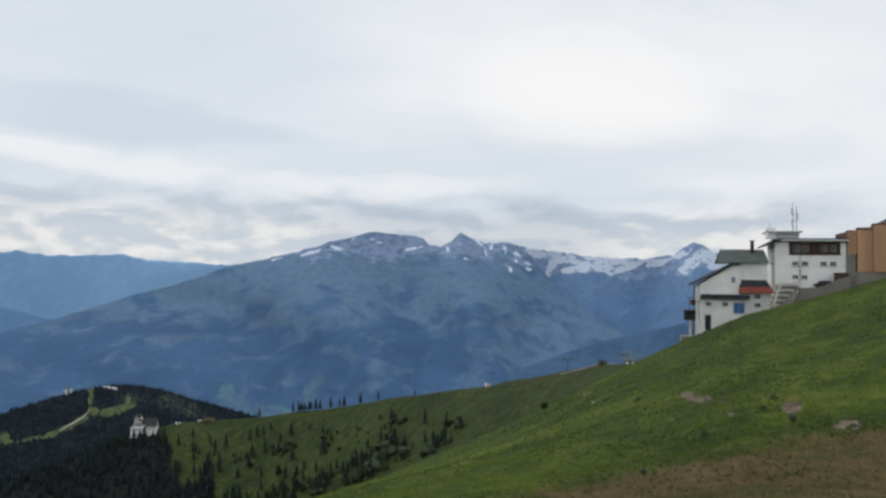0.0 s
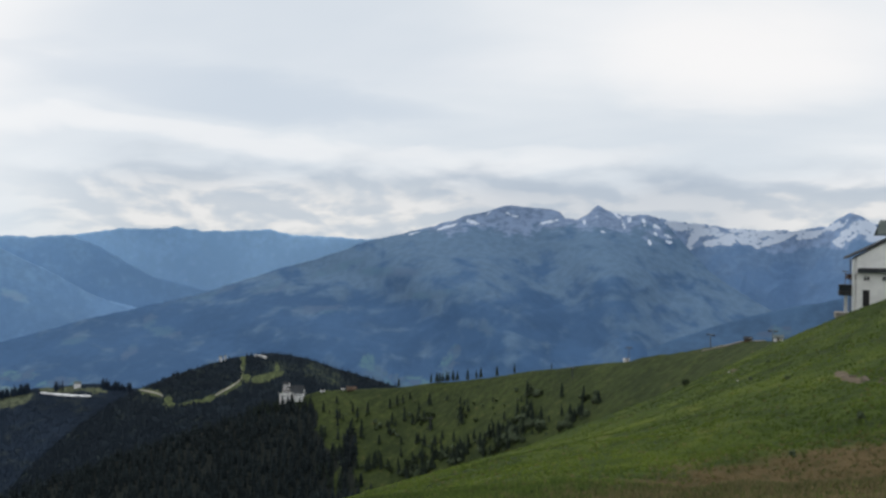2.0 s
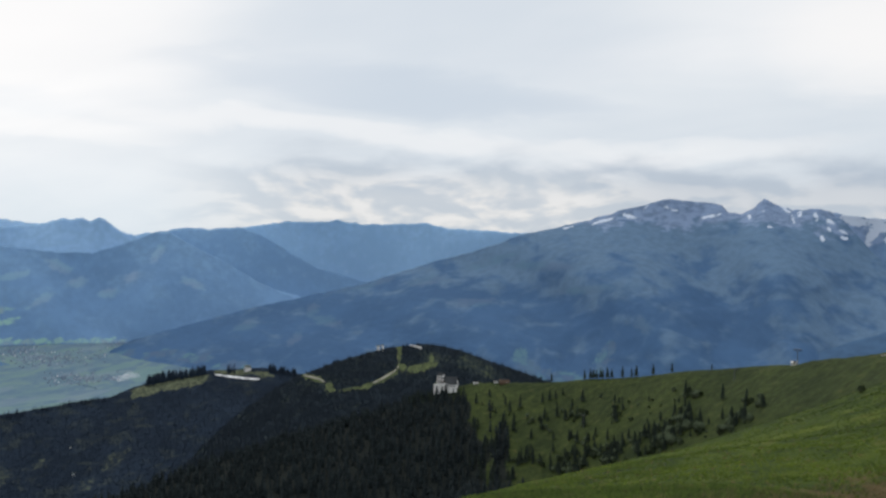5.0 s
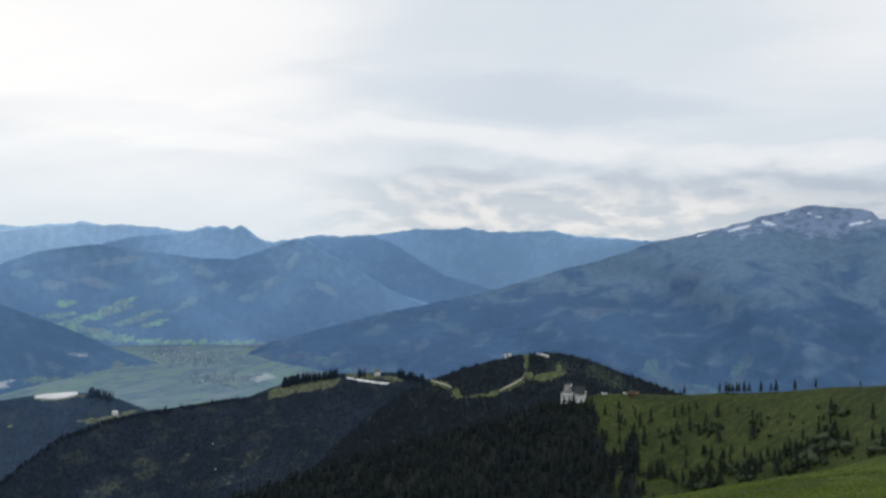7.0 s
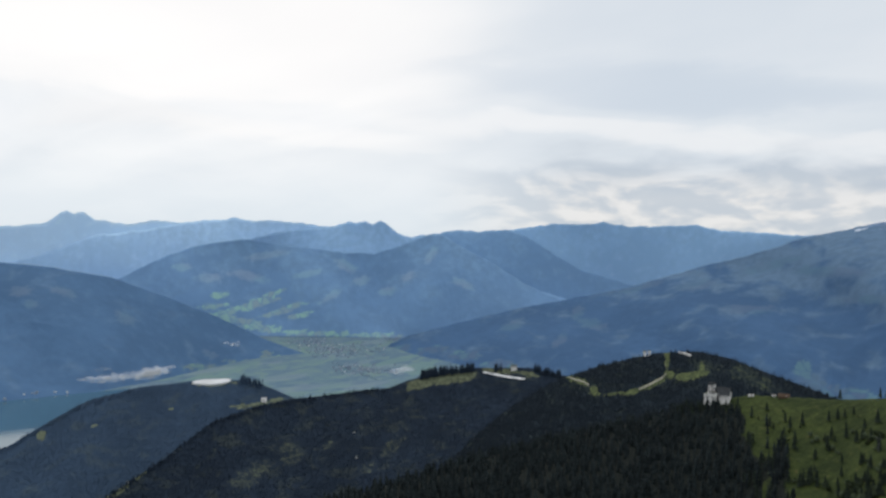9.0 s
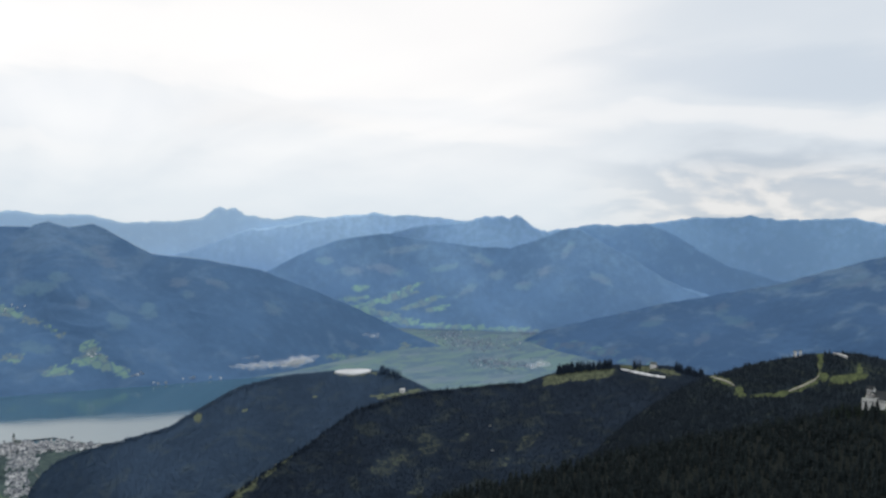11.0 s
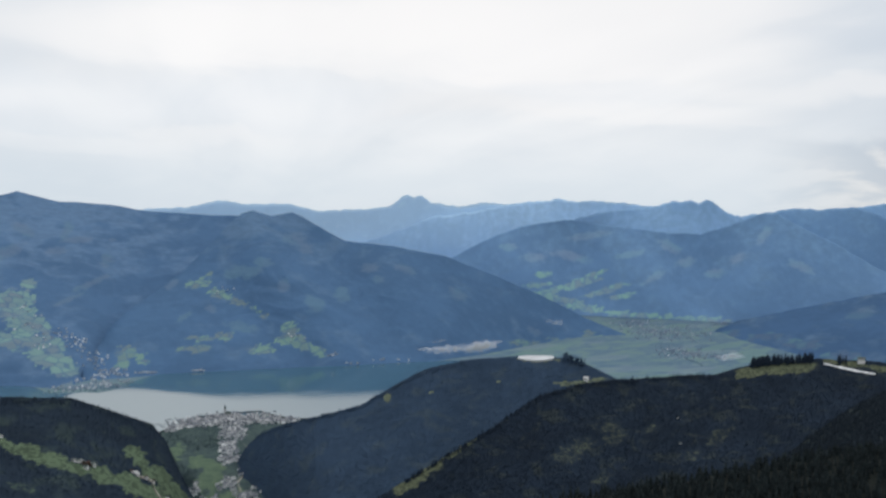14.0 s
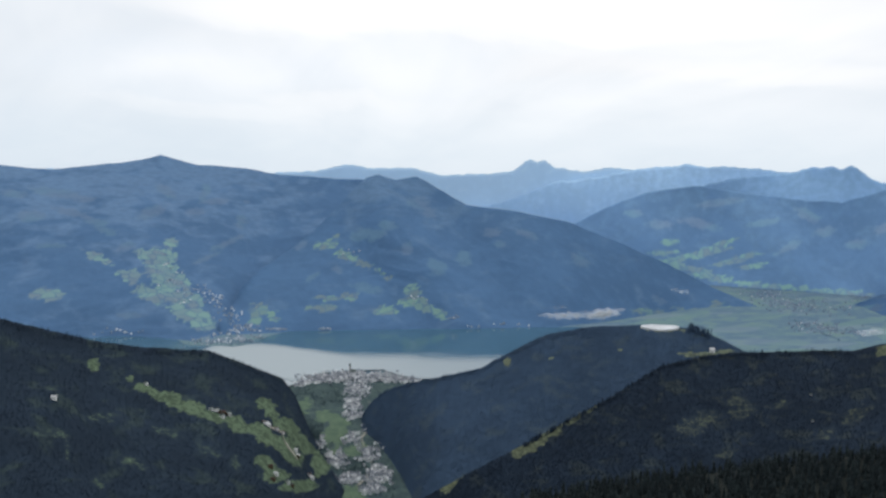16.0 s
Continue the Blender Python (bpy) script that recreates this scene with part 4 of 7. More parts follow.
def alpine(rows, low, high_, top, snow_rows=(), beyond=None, hazier=None, glades=()):
    """Pastures; forest thinning out between the heights low and high_; bare rock above top; snow in its beds. The same
    paler cover also paints haze over the hazier bearings.
    """
    def cover(az, el, s, z):
        wob = 0.32 * fbm(az * 0.45, el * 0.7, 4, 71) + 0.2 * fbm(az * 1.6, el * 2.6, 4, 72)
        pale_ = np.clip(smooth(z, low, high_) + wob * 0.8, 0, 1)
        # kept to the farther end, where the paler tone paints haze
        if beyond:
            pale_ = pale_ * smooth(az + 6 * wob, beyond[0], beyond[1])
        # haze painted as paler cover across these bearings
        if hazier:
            pale_ = np.maximum(pale_, 0.75 * smooth(az + 1.5 * wob, hazier[0], hazier[1]))
        pa, pe = parcels(az, el, 0.42, 0.17, 77, 0.22)
        grass = spots(pa, pe, [(a_, e_, wa * 1.45, we * 1.5, lean) for a_, e_, wa, we, lean in rows], 0.4) if len(rows) else 0 * z
        bare = spots(0.6 * az + 0.4 * pa, 0.6 * el + 0.4 * pe, [(a_, e_, wa * 1.25, we * 1.25, lean) for a_, e_, wa, we, lean in glades], 0.8) if len(glades) else 0 * z
        return {"meadow": grass, "glade": bare, "upland_haze": pale_, "rock": smooth(z + wob * 200, top, top + 120) * 0.8, "snow": spots(az, el, snow_rows, 0.7) * np.clip(0.95 + 1.1 * fbm(az * 4.5, el * 9.0, 5, 73), 0.2, 1.3) if len(snow_rows) else 0 * z}
    return cover


EAST.build("lakeside_mountain", m_lake_side, "forested mountain in painted haze blue-green above the lake with pastures on its flank", "mountain", alpine(EAST_FIELDS, -420, 60, 500, (), (72, 84), None, EAST_GLADES), 860, 170, "structure")
EAST_FRONT.build("lakefront_mountain", m_lake_front, "forested mountain in dark haze-blue with a pointed top above the lake", "mountain", alpine(FRONT_FIELDS, -300, 160, 500, (), None, None, FRONT_GLADES), 800, 170, "structure")
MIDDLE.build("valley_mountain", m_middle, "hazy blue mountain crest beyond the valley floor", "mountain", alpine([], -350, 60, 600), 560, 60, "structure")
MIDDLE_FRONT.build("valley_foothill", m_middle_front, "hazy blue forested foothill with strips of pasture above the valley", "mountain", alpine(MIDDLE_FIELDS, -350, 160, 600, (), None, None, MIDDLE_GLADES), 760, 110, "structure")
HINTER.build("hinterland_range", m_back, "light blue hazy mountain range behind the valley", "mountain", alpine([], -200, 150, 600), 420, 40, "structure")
FARTHEST.build("distant_range", m_farthest, "pale haze-blue distant mountain chain with a twin summit", "mountain", no_cover, 420, 20, "structure")
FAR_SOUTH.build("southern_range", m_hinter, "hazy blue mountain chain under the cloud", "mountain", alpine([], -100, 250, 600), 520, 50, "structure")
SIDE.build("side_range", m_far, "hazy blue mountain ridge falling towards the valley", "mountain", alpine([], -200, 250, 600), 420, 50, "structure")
# snow beds, and cloud streaks before the crest drawn as snow
BIG_SNOW_CLOUD = [(4.6, 3.0, 0.7, 0.09, -20), (-0.3, 2.55, 0.12, 0.2, 25), (-2.9, 2.4, 0.12, 0.35, 20), (-4.2, 2.6, 0.2, 0.4, 25), (-4.6, 1.2, 0.12, 0.25, 20), (-1.6, 1.9, 0.25, 0.1, -20), (9.0, 2.15, 0.9, 0.1, 16), (11.4, 1.65, 0.7, 0.08, 16), (2.2, 2.5, 0.9, 0.12, 14), (7.3, 2.5, 0.8, 0.14, -18), (6.2, 3.1, 0.4, 0.08, 25), (-1.1, 2.95, 0.14, 0.12, 30), (-2.45, 3.0, 0.4, 0.10, -35), (-3.25, 2.85, 0.16, 0.3, 10), (-5.0, 2.25, 0.3, 0.2, -30), (-4.95, 1.75, 0.14, 0.2, 30), (-5.8, 1.6, 0.35, 0.16, -20), (-5.8, 1.25, 0.25, 0.12, 0)]
BIG.build("high_mountain", m_big, "broad mountain in dark haze-blue with rocky top and snow patches", "mountain", alpine([(8.6, -6.9, 0.35, 1.1, -25), (14.0, -7.6, 0.45, 1.0, 38), (12.0, -8.4, 1.3, 0.3, 0), (40.9, -7.2, 0.9, 0.18, 12), (38.4, -7.2, 0.8, 0.18, 6), (36.2, -7.5, 0.9, 0.2, 6), (33.8, -8.0, 0.8, 0.22, 4), (39.6, -7.75, 0.9, 0.15, 0)], -330, 80, 70, BIG_SNOW_CLOUD, None, (4.0, -9.0), [(9.9, -2.5, 2.2, 0.26, 6), (27.8, -5.0, 1.0, 0.35, -8), (28.6, -4.2, 0.5, 0.5, 60), (29.8, -6.3, 0.6, 0.3, 40), (17.8, -3.6, 1.5, 0.3, 4), (21.1, -2.2, 1.4, 0.28, 14), (24.8, -2.5, 1.6, 0.2, 14), (16.4, -0.7, 1.8, 0.3, 18), (6.3, -4.7, 0.4, 0.6, 40), (13, -1.0, 2.0, 0.3, 0), (33, -5.4, 0.8, 0.25, 20)]), 620, 120, "structure")
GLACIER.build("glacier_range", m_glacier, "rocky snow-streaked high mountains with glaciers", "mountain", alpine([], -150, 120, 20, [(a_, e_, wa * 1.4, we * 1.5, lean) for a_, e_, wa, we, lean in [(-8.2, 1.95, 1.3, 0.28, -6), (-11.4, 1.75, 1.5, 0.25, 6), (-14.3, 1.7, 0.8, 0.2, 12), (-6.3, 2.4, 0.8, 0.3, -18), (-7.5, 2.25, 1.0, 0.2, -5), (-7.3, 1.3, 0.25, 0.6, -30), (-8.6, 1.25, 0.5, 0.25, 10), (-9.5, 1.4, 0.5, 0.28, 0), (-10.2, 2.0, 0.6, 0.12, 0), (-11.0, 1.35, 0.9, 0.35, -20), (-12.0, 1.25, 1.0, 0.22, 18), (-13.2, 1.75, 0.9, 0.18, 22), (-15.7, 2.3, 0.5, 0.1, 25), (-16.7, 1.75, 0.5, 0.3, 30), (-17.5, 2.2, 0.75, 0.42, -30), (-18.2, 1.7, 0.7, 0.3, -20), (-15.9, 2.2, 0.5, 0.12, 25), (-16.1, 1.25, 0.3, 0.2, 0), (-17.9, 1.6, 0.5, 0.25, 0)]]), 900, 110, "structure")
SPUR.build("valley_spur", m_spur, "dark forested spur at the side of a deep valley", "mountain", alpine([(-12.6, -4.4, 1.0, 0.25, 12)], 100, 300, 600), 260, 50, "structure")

# ---- lake ----
m_water, n = material("lake_water")
pos = n.add("ShaderNodeTexCoord").outputs["Object"]
ripple = n.noise(n.add("ShaderNodeMapping", {0: pos, 3: (0.02, 0.05, 0.02)}).outputs[0], 4.0, 4.0, 0.6)
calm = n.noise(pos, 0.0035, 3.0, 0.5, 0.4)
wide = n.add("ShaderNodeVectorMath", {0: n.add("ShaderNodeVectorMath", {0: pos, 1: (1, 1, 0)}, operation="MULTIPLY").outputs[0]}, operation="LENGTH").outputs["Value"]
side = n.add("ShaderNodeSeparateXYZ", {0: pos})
# the ruffled part, with its painted pale reflection, lies before the town and reaches farther out towards the north
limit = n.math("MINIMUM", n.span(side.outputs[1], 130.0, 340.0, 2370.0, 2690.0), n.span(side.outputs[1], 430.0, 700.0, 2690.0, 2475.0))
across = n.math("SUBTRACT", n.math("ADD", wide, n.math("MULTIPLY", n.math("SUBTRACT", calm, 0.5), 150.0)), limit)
ruffle_sheen = n.math("MULTIPLY", n.span(across, -70.0, n.span(side.outputs[1], 350.0, 900.0, 25.0, 110.0), 1.0, 0.0), n.span(side.outputs[1], 1050.0, 500.0, 0.7, 1.0))
# rougher where ruffled; the pale sky reflection there is painted as base colour
principled(n, n.mix(ruffle_sheen, (0.046, 0.114, 0.168), (0.31, 0.36, 0.385)), n.math("ADD", 0.10, n.math("MULTIPLY", ruffle_sheen, 0.45)), ripple, 0.5, 0.0, 0.15, 1.0)


def shore(rows):
    out = []
    for (a0, e0), (a1, e1) in zip(rows, rows[1:]):
        for k in range(12):
            t = k / 12
            az, el = a0 + (a1 - a0) * t, e0 + (e1 - e0) * t
            az, el = az, el + 0.05 * float(fbm(az * 2.3, 4.0, 3, 81))
            r = (VALLEY + 4) / math.tan(radians(el))
            p = towards(az, 0, r)
            out.append((p.x, p.y))
    return out


FAR_SHORE = [(95.6, -10.6), (89.29, -10.55), (85.74, -10.95), (85.0, -11.35), (83.1, -11.45), (81.8, -11.5), (80.5, -11.25), (79.8, -10.85), (78.6, -10.55), (75.29, -10.46), (65.82, -10.18), (60.89, -9.85), (57.64, -9.7), (56.65, -10.3)]
NEAR_SHORE = [(56.65, -10.3), (60.1, -12.6), (64.74, -13.3), (67.01, -13.55), (69.67, -13.65), (71.94, -13.1), (74.4, -13.15), (75.98, -13.3), (78.44, -14.2), (80.61, -14), (82.49, -13.4), (86.23, -12.6), (89.69, -12.2), (95.6, -12), (95.6, -10.6)]
bm = bmesh.new()
ring = [bm.verts.new((x, y, VALLEY + 4)) for x, y in shore(FAR_SHORE) + shore(NEAR_SHORE)]
face = bm.faces.new(ring)
if face.normal.z < 0:
    face.normal_flip()
bmesh.ops.triangulate(bm, faces=bm.faces)
me = bpy.data.meshes.new("lake")
bm.to_mesh(me), bm.free()
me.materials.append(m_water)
tagged(new("lake", me), "calm blue-green mountain lake, its pale reflection painted into the colour", "water", kind="structure")

# ---- helpers for things ----


def box(bm, x0, x1, y0, y1, z0, z1, bevel=0.0):
    v = [bm.verts.new(p) for p in ((x0, y0, z0), (x1, y0, z0), (x1, y1, z0), (x0, y1, z0), (x0, y0, z1), (x1, y0, z1), (x1, y1, z1), (x0, y1, z1))]
    fs = [bm.faces.new([v[i] for i in q]) for q in ((3, 2, 1, 0), (4, 5, 6, 7), (0, 1, 5, 4), (1, 2, 6, 5), (2, 3, 7, 6), (3, 0, 4, 7))]
    if bevel:
        bmesh.ops.bevel(bm, geom=list({e for f in fs for e in f.edges}), offset=bevel, segments=1, affect="EDGES")
    return fs


def extrude_profile(bm, pts, y0, y1):
    """A prism: the outline pts (x, z) run from y0 to y1."""
    a = [bm.verts.new((x, y0, z)) for x, z in pts]
    b = [bm.verts.new((x, y1, z)) for x, z in pts]
    k = len(pts)
    bm.faces.new(a), bm.faces.new(b[::-1])
    for i in range(k):
        bm.faces.new((a[i], b[i], b[(i + 1) % k], a[(i + 1) % k]))


def tube(bm, p, q, r0, r1=None, sides=8):
    p, q = Vector(p), Vector(q)
    d = (q - p).normalized()
    u = d.orthogonal().normalized()
    v = d.cross(u)
    rings = []
    for c, r in ((p, r0), (q, r0 if r1 is None else r1)):
        rings.append([bm.verts.new(c + (u * math.cos(t) + v * math.sin(t)) * r) for t in (2 * math.pi * k / sides for k in range(sides))])
    for k in range(sides):
        bm.faces.new((rings[0][k], rings[0][(k + 1) % sides], rings[1][(k + 1) % sides], rings[1][k]))
    bm.faces.new(rings[0][::-1]), bm.faces.new(rings[1])


def part(name, bm, mat, parent=None, label=""):
    bmesh.ops.recalc_face_normals(bm, faces=bm.faces)
    me = bpy.data.meshes.new(name)
    bm.to_mesh(me), bm.free()
    me.materials.append(mat)
    ob = new(name, me)
    ob.parent = parent
    return tagged(ob, label) if label else ob


def thing(name, m, label, category, group="", kind=""):
    ob = new(name)
    ob.matrix_basis = m
    ob.empty_display_size = 0.5
    return tagged(ob, label, category, group, kind)


def boxes(name, mat, parent, rows, label="", bevel=0.0):
    bm = bmesh.new()
    for r in rows:
        box(bm, *r, bevel)
    return part(name, bm, mat, parent, label)


def ground_hit(az, el, r0=200.0, r1=900.0):
    """The nearest place of the near mountain seen at that bearing and elevation beyond r0."""
    r = np.linspace(r0, r1, 1400)
    e = np.degrees(np.arctan2(ground_z(az, r), r))
    k = np.argmax(e >= el) if (e >= el).any() else int(np.argmax(e))
    return ground_at(az, float(r[k]))


def slope_hit(sl, az, el):
    s = np.linspace(0, 1, 600)
    x, y, z, e = sl.at(az, s)
    k = int(np.argmin(np.abs(e - el)))
    return Vector((float(x[k]), float(y[k]), float(z[k])))


def faces_eye(p):
    """The turn about z (degrees) by which a thing's -y side looks at the viewpoint."""
    return math.degrees(math.atan2(-p.x, p.y))


m_plaster = plain("white_plaster", (0.80, 0.79, 0.77), 0.85, 4.0, 0.10)
m_plaster_new = plain("grey_render", (0.50, 0.51, 0.52), 0.85, 4.0, 0.10)
m_roof_dark = plain("dark_sheet_roof", (0.045, 0.05, 0.055), 0.85, 3.0, 0.25, 0.08)
m_roof_grey = plain("grey_green_sheet_roof", (0.105, 0.125, 0.12), 0.7, 3.0, 0.2, 0.15)
m_roof_red = plain("red_fascia", (0.26, 0.065, 0.045), 0.7, 5.0, 0.2)
m_brown = plain("dark_brown_boards", (0.045, 0.022, 0.016), 0.7, 8.0, 0.3)
m_shingle = plain("larch_shingles", (0.47, 0.275, 0.16), 0.8, 6.0, 0.22)
m_frame = plain("white_window_frame", (0.62, 0.62, 0.60), 0.5, 8.0, 0.06)
m_blue = plain("blue_paint", (0.06, 0.16, 0.36), 0.55, 6.0, 0.15)
m_steel = plain("galvanised_steel", (0.12, 0.13, 0.14), 0.45, 6.0, 0.15, 0.5, 0.6)
m_concrete = plain("concrete", (0.215, 0.20, 0.18), 0.9, 3.0, 0.2)
m_stone = plain("pale_limestone", (0.15, 0.125, 0.10), 0.92, 2.0, 0.3)
m_rubble = plain("pale_rubble_stone", (0.42, 0.40, 0.37), 0.9, 3.0, 0.35)
m_tin = plain("light_sheet_metal", (0.55, 0.55, 0.54), 0.5, 3.0, 0.1)
m_black = plain("black_rubber_and_steel", (0.02, 0.02, 0.022), 0.6, 6.0, 0.2)
m_liner = plain("white_basin_liner", (0.72, 0.73, 0.74), 0.6, 0.4, 0.12)
m_timber = plain("weathered_timber", (0.085, 0.055, 0.036), 0.8, 5.0, 0.3)
m_bark = plain("spruce_bark", (0.07, 0.05, 0.035), 0.9, 8.0, 0.3)
m_track = plain("gravel_track", (0.33, 0.31, 0.27), 0.95, 1.2, 0.25)
m_glass, n = material("window_glass")
principled(n, (0.02, 0.024, 0.03), 0.08, None, 0.5)


def needles(name, colour, spread=0.5):
    m, n = material(name)
    rnd = n.add("ShaderNodeNewGeometry").outputs["Random Per Island"]
    pos = n.add("ShaderNodeTexCoord").outputs["Object"]
    f = n.math("ADD", n.math("MULTIPLY", rnd, 0.6), n.math("MULTIPLY", n.noise(pos, 0.7, 3.0, 0.6), 0.4))
    c = n.ramp(f, ((0.1, tuple(v * (1 - spread) for v in colour)), (0.6, colour), (0.95, (colour[0] * (1 + spread * 1.4), colour[1] * (1 + spread * 1.3), colour[2] * (1 + spread)))))
    principled(n, c, 0.9, None, 0.1)
    return m


m_spruce = needles("spruce_needles", (0.0152, 0.0222, 0.0245), 0.5)
# bluer copies of the same needles, with the hills' haze in their colour
m_spruce_knoll = needles("hazed_needles_knoll", (0.0142, 0.0220, 0.0315), 0.14)
m_spruce_mid = needles("hazed_needles_far", (0.0375, 0.0640, 0.1060), 0.1)
m_spruce_ridge = needles("hazed_needles_ridge", (0.0158, 0.0258, 0.0420), 0.12)
m_spruce_farm = needles("hazed_needles_farms", (0.0205, 0.0330, 0.0512), 0.1)
# valley trees: paler and bluer, haze painted into the leaf colour
m_dale_tree = needles("hazed_dale_leaves", (0.050, 0.078, 0.086), 0.25)
m_plain_tree = needles("hazed_river_leaves", (0.104, 0.184, 0.248), 0.12)
m_spruce_lone = needles("spruce_needles_lone", (0.026, 0.037, 0.028), 0.35)
m_leaf = needles("alder_leaves", (0.085, 0.112, 0.068), 0.4)


def window(parent, x, z, wd, ht, y=0.0, mat=None, sash=True):
    """A framed window in a wall that looks along -y; its centre at x, z."""
    bm = bmesh.new()
    t = 0.09
    for a in ((x - wd / 2, x + wd / 2, z + ht / 2 - t, z + ht / 2), (x - wd / 2, x + wd / 2, z - ht / 2, z - ht / 2 + t),
              (x - wd / 2, x - wd / 2 + t, z - ht / 2 + t, z + ht / 2 - t), (x + wd / 2 - t, x + wd / 2, z - ht / 2 + t, z + ht / 2 - t)) + (((x - 0.04, x + 0.04, z - ht / 2 + t, z + ht / 2 - t),) if sash else ()):
        box(bm, a[0], a[1], y - 0.07, y + 0.02, a[2], a[3])
    fr = part("window", bm, mat or m_frame, parent)
    boxes("pane", m_glass, fr, [(x - wd / 2 + t, x + wd / 2 - t, y - 0.03, y + 0.01, z - ht / 2 + t, z + ht / 2 - t)])
    boxes("sill", m_concrete, fr, [(x - wd / 2 - 0.08, x + wd / 2 + 0.08, y - 0.16, y + 0.0, z - ht / 2 - 0.09, z - ht / 2 - 0.003)])
    return fr


# ---- the summit station ----
SITE = pose(68.35, 172.0, 1.38, 0, 0, -12)

house = thing("cable_car_station", SITE, "white plastered cable car station with dark roofs on the slope", "building")
bm = bmesh.new()
extrude_profile(bm, [(-15, -14), (-15, -0.3), (-8.3, 3.75), (-6.8, 3.75), (-6.8, -14)], -0.6, 9.0)
part("wall", bm, m_plaster, house)
boxes("wall", m_plaster, house, [(-6.797, -1.4, 0.4, 4.4, -2.1, 4.35)])
boxes("wall", m_plaster, house, [(-6.797, -0.3, -0.4, 4.4, -12, -2.103)])
bm = bmesh.new()
extrude_profile(bm, [(-16.6, -0.45), (-16.45, -0.05), (-8.2, 4.2), (-6.9, 4.2), (-6.9, 3.77), (-8.3, 3.77)], -1.3, 9.6)
part("roof", bm, m_roof_dark, house)
bm = bmesh.new()
a = [(-11.4, -0.4, 4.2), (-1.2, -0.4, 4.2), (-1.2, 4.9, 4.2), (-11.4, 4.9, 4.2), (-10.6, 2.3, 7.0), (-1.9, 2.3, 7.0)]
v = [bm.verts.new(p) for p in a]
u = [bm.verts.new((x, y, z + 0.18)) for x, y, z in a]
for q in ((0, 1, 5, 4), (2, 3, 4, 5)):
    bm.faces.new([u[i] for i in q]), bm.faces.new([v[i] for i in q][::-1])
for i, j in ((0, 1), (1, 5), (5, 2), (2, 3), (3, 4), (4, 0)):
    bm.faces.new((v[i], v[j], u[j], u[i]))
part("roof", bm, m_roof_grey, house, "grey-green sheet metal saddle roof")
bm = bmesh.new()
f = [bm.verts.new(p) for p in ((-10.9, 0.0, 4.2), (-10.9, 4.5, 4.2), (-10.3, 2.3, 6.7))]
g = [bm.verts.new((x + 0.4, y, z)) for x, y, z in ((-10.9, 0.0, 4.2), (-10.9, 4.5, 4.2), (-10.3, 2.3, 6.7))]
bm.faces.new(f), bm.faces.new(g[::-1])
for i in range(3):
    bm.faces.new((f[i], g[i], g[(i + 1) % 3], f[(i + 1) % 3]))
part("gable", bm, m_brown, house, "dark boarded gable")
bm = bmesh.new()
a = [(-7.1, 0.38, 0.78), (-1.7, 0.38, 0.78), (-0.95, -1.0, -0.62), (-7.15, -1.0, -0.62)]
v, u = [bm.verts.new(p) for p in a], [bm.verts.new((x, y, z - 0.22)) for x, y, z in a]
bm.faces.new(v), bm.faces.new(u[::-1])
for i in range(4):
    bm.faces.new((v[i], u[i], u[(i + 1) % 4], v[(i + 1) % 4]))
part("canopy", bm, m_roof_dark, house, "dark canopy roof")
bm = bmesh.new()
for q in [(-7.0, -1.9, -1.95, -1.0, -0.75)]:
    w0, w1 = (-7.1, -0.9), (-7.2, -0.2)
    top_ = [bm.verts.new(p) for p in ((w0[0], -1.0, -0.68), (w0[1], -1.0, -0.68), (w1[1], -1.7, -1.95), (w1[0], -1.7, -1.95))]
    low_ = [bm.verts.new(p) for p in ((w0[0], -0.4, -0.80), (w0[1], -0.4, -0.80), (w1[1], -0.4, -2.05), (w1[0], -0.4, -2.05))]
    bm.faces.new(top_), bm.faces.new(low_[::-1])
    for i in range(4):
        bm.faces.new((top_[i], low_[i], low_[(i + 1) % 4], top_[(i + 1) % 4]))
part("canopy_fascia", bm, m_roof_red, house, "sloping red canopy edge")
bm = bmesh.new()
extrude_profile(bm, [(-14.9, -3.25), (-14.7, -2.3), (-5.2, -2.3), (-5.2, -3.25)], -1.7, -0.603)
part("porch_roof", bm, m_roof_dark, house, "low dark porch roof")
bm = bmesh.new()
tube(bm, (-4.2, 1.8, 5.5), (-4.2, 1.8, 8.9), 0.38, 0.38, 10)
tube(bm, (-4.2, 1.8, 8.9), (-4.2, 1.8, 9.05), 0.5, 0.5, 10)
part("chimney", bm, m_black, house, "black steel flue pipe")
for x, z in ((-13.2, -4.3), (-9.9, -4.3)):
    window(house, x, z, 1.15, 0.85, -0.6)
for z in (-2.65, -4.4):
    window(house, -3.5, z, 1.2, 0.85, -0.4)
m_shutter = plain("faded_blue_shutter", (0.17, 0.25, 0.34), 0.6, 6.0, 0.15)
boxes("shutter", m_shutter, house, [(-8.65, -7.85, -0.68, -0.603, 0.15, 1.3)], "closed blue shutter")
door = boxes("door", m_blue, house, [(-8.25, -7.2, -0.70, -0.603, -6.2, -4.0), (-7.15, -6.1, -0.70, -0.403, -6.2, -4.0)], "blue double door")
boxes("door_frame", m_frame, door, [(-8.4, -8.253, -0.74, -0.61, -6.2, -3.85), (-6.097, -5.95, -0.74, -0.41, -6.2, -3.85), (-8.25, -6.1, -0.74, -0.61, -3.997, -3.85)])
# a black slab on the wall stands for the darkness inside the doorway
boxes("doorway", m_black, house, [(-13.9, -12.7, -0.69, -0.603, -9.8, -6.6)], "black slab for the dark of an open doorway")
boxes("pillar", m_frame, house, [(-15.75, -15.25, -0.9, -0.4, -13, -0.6)])
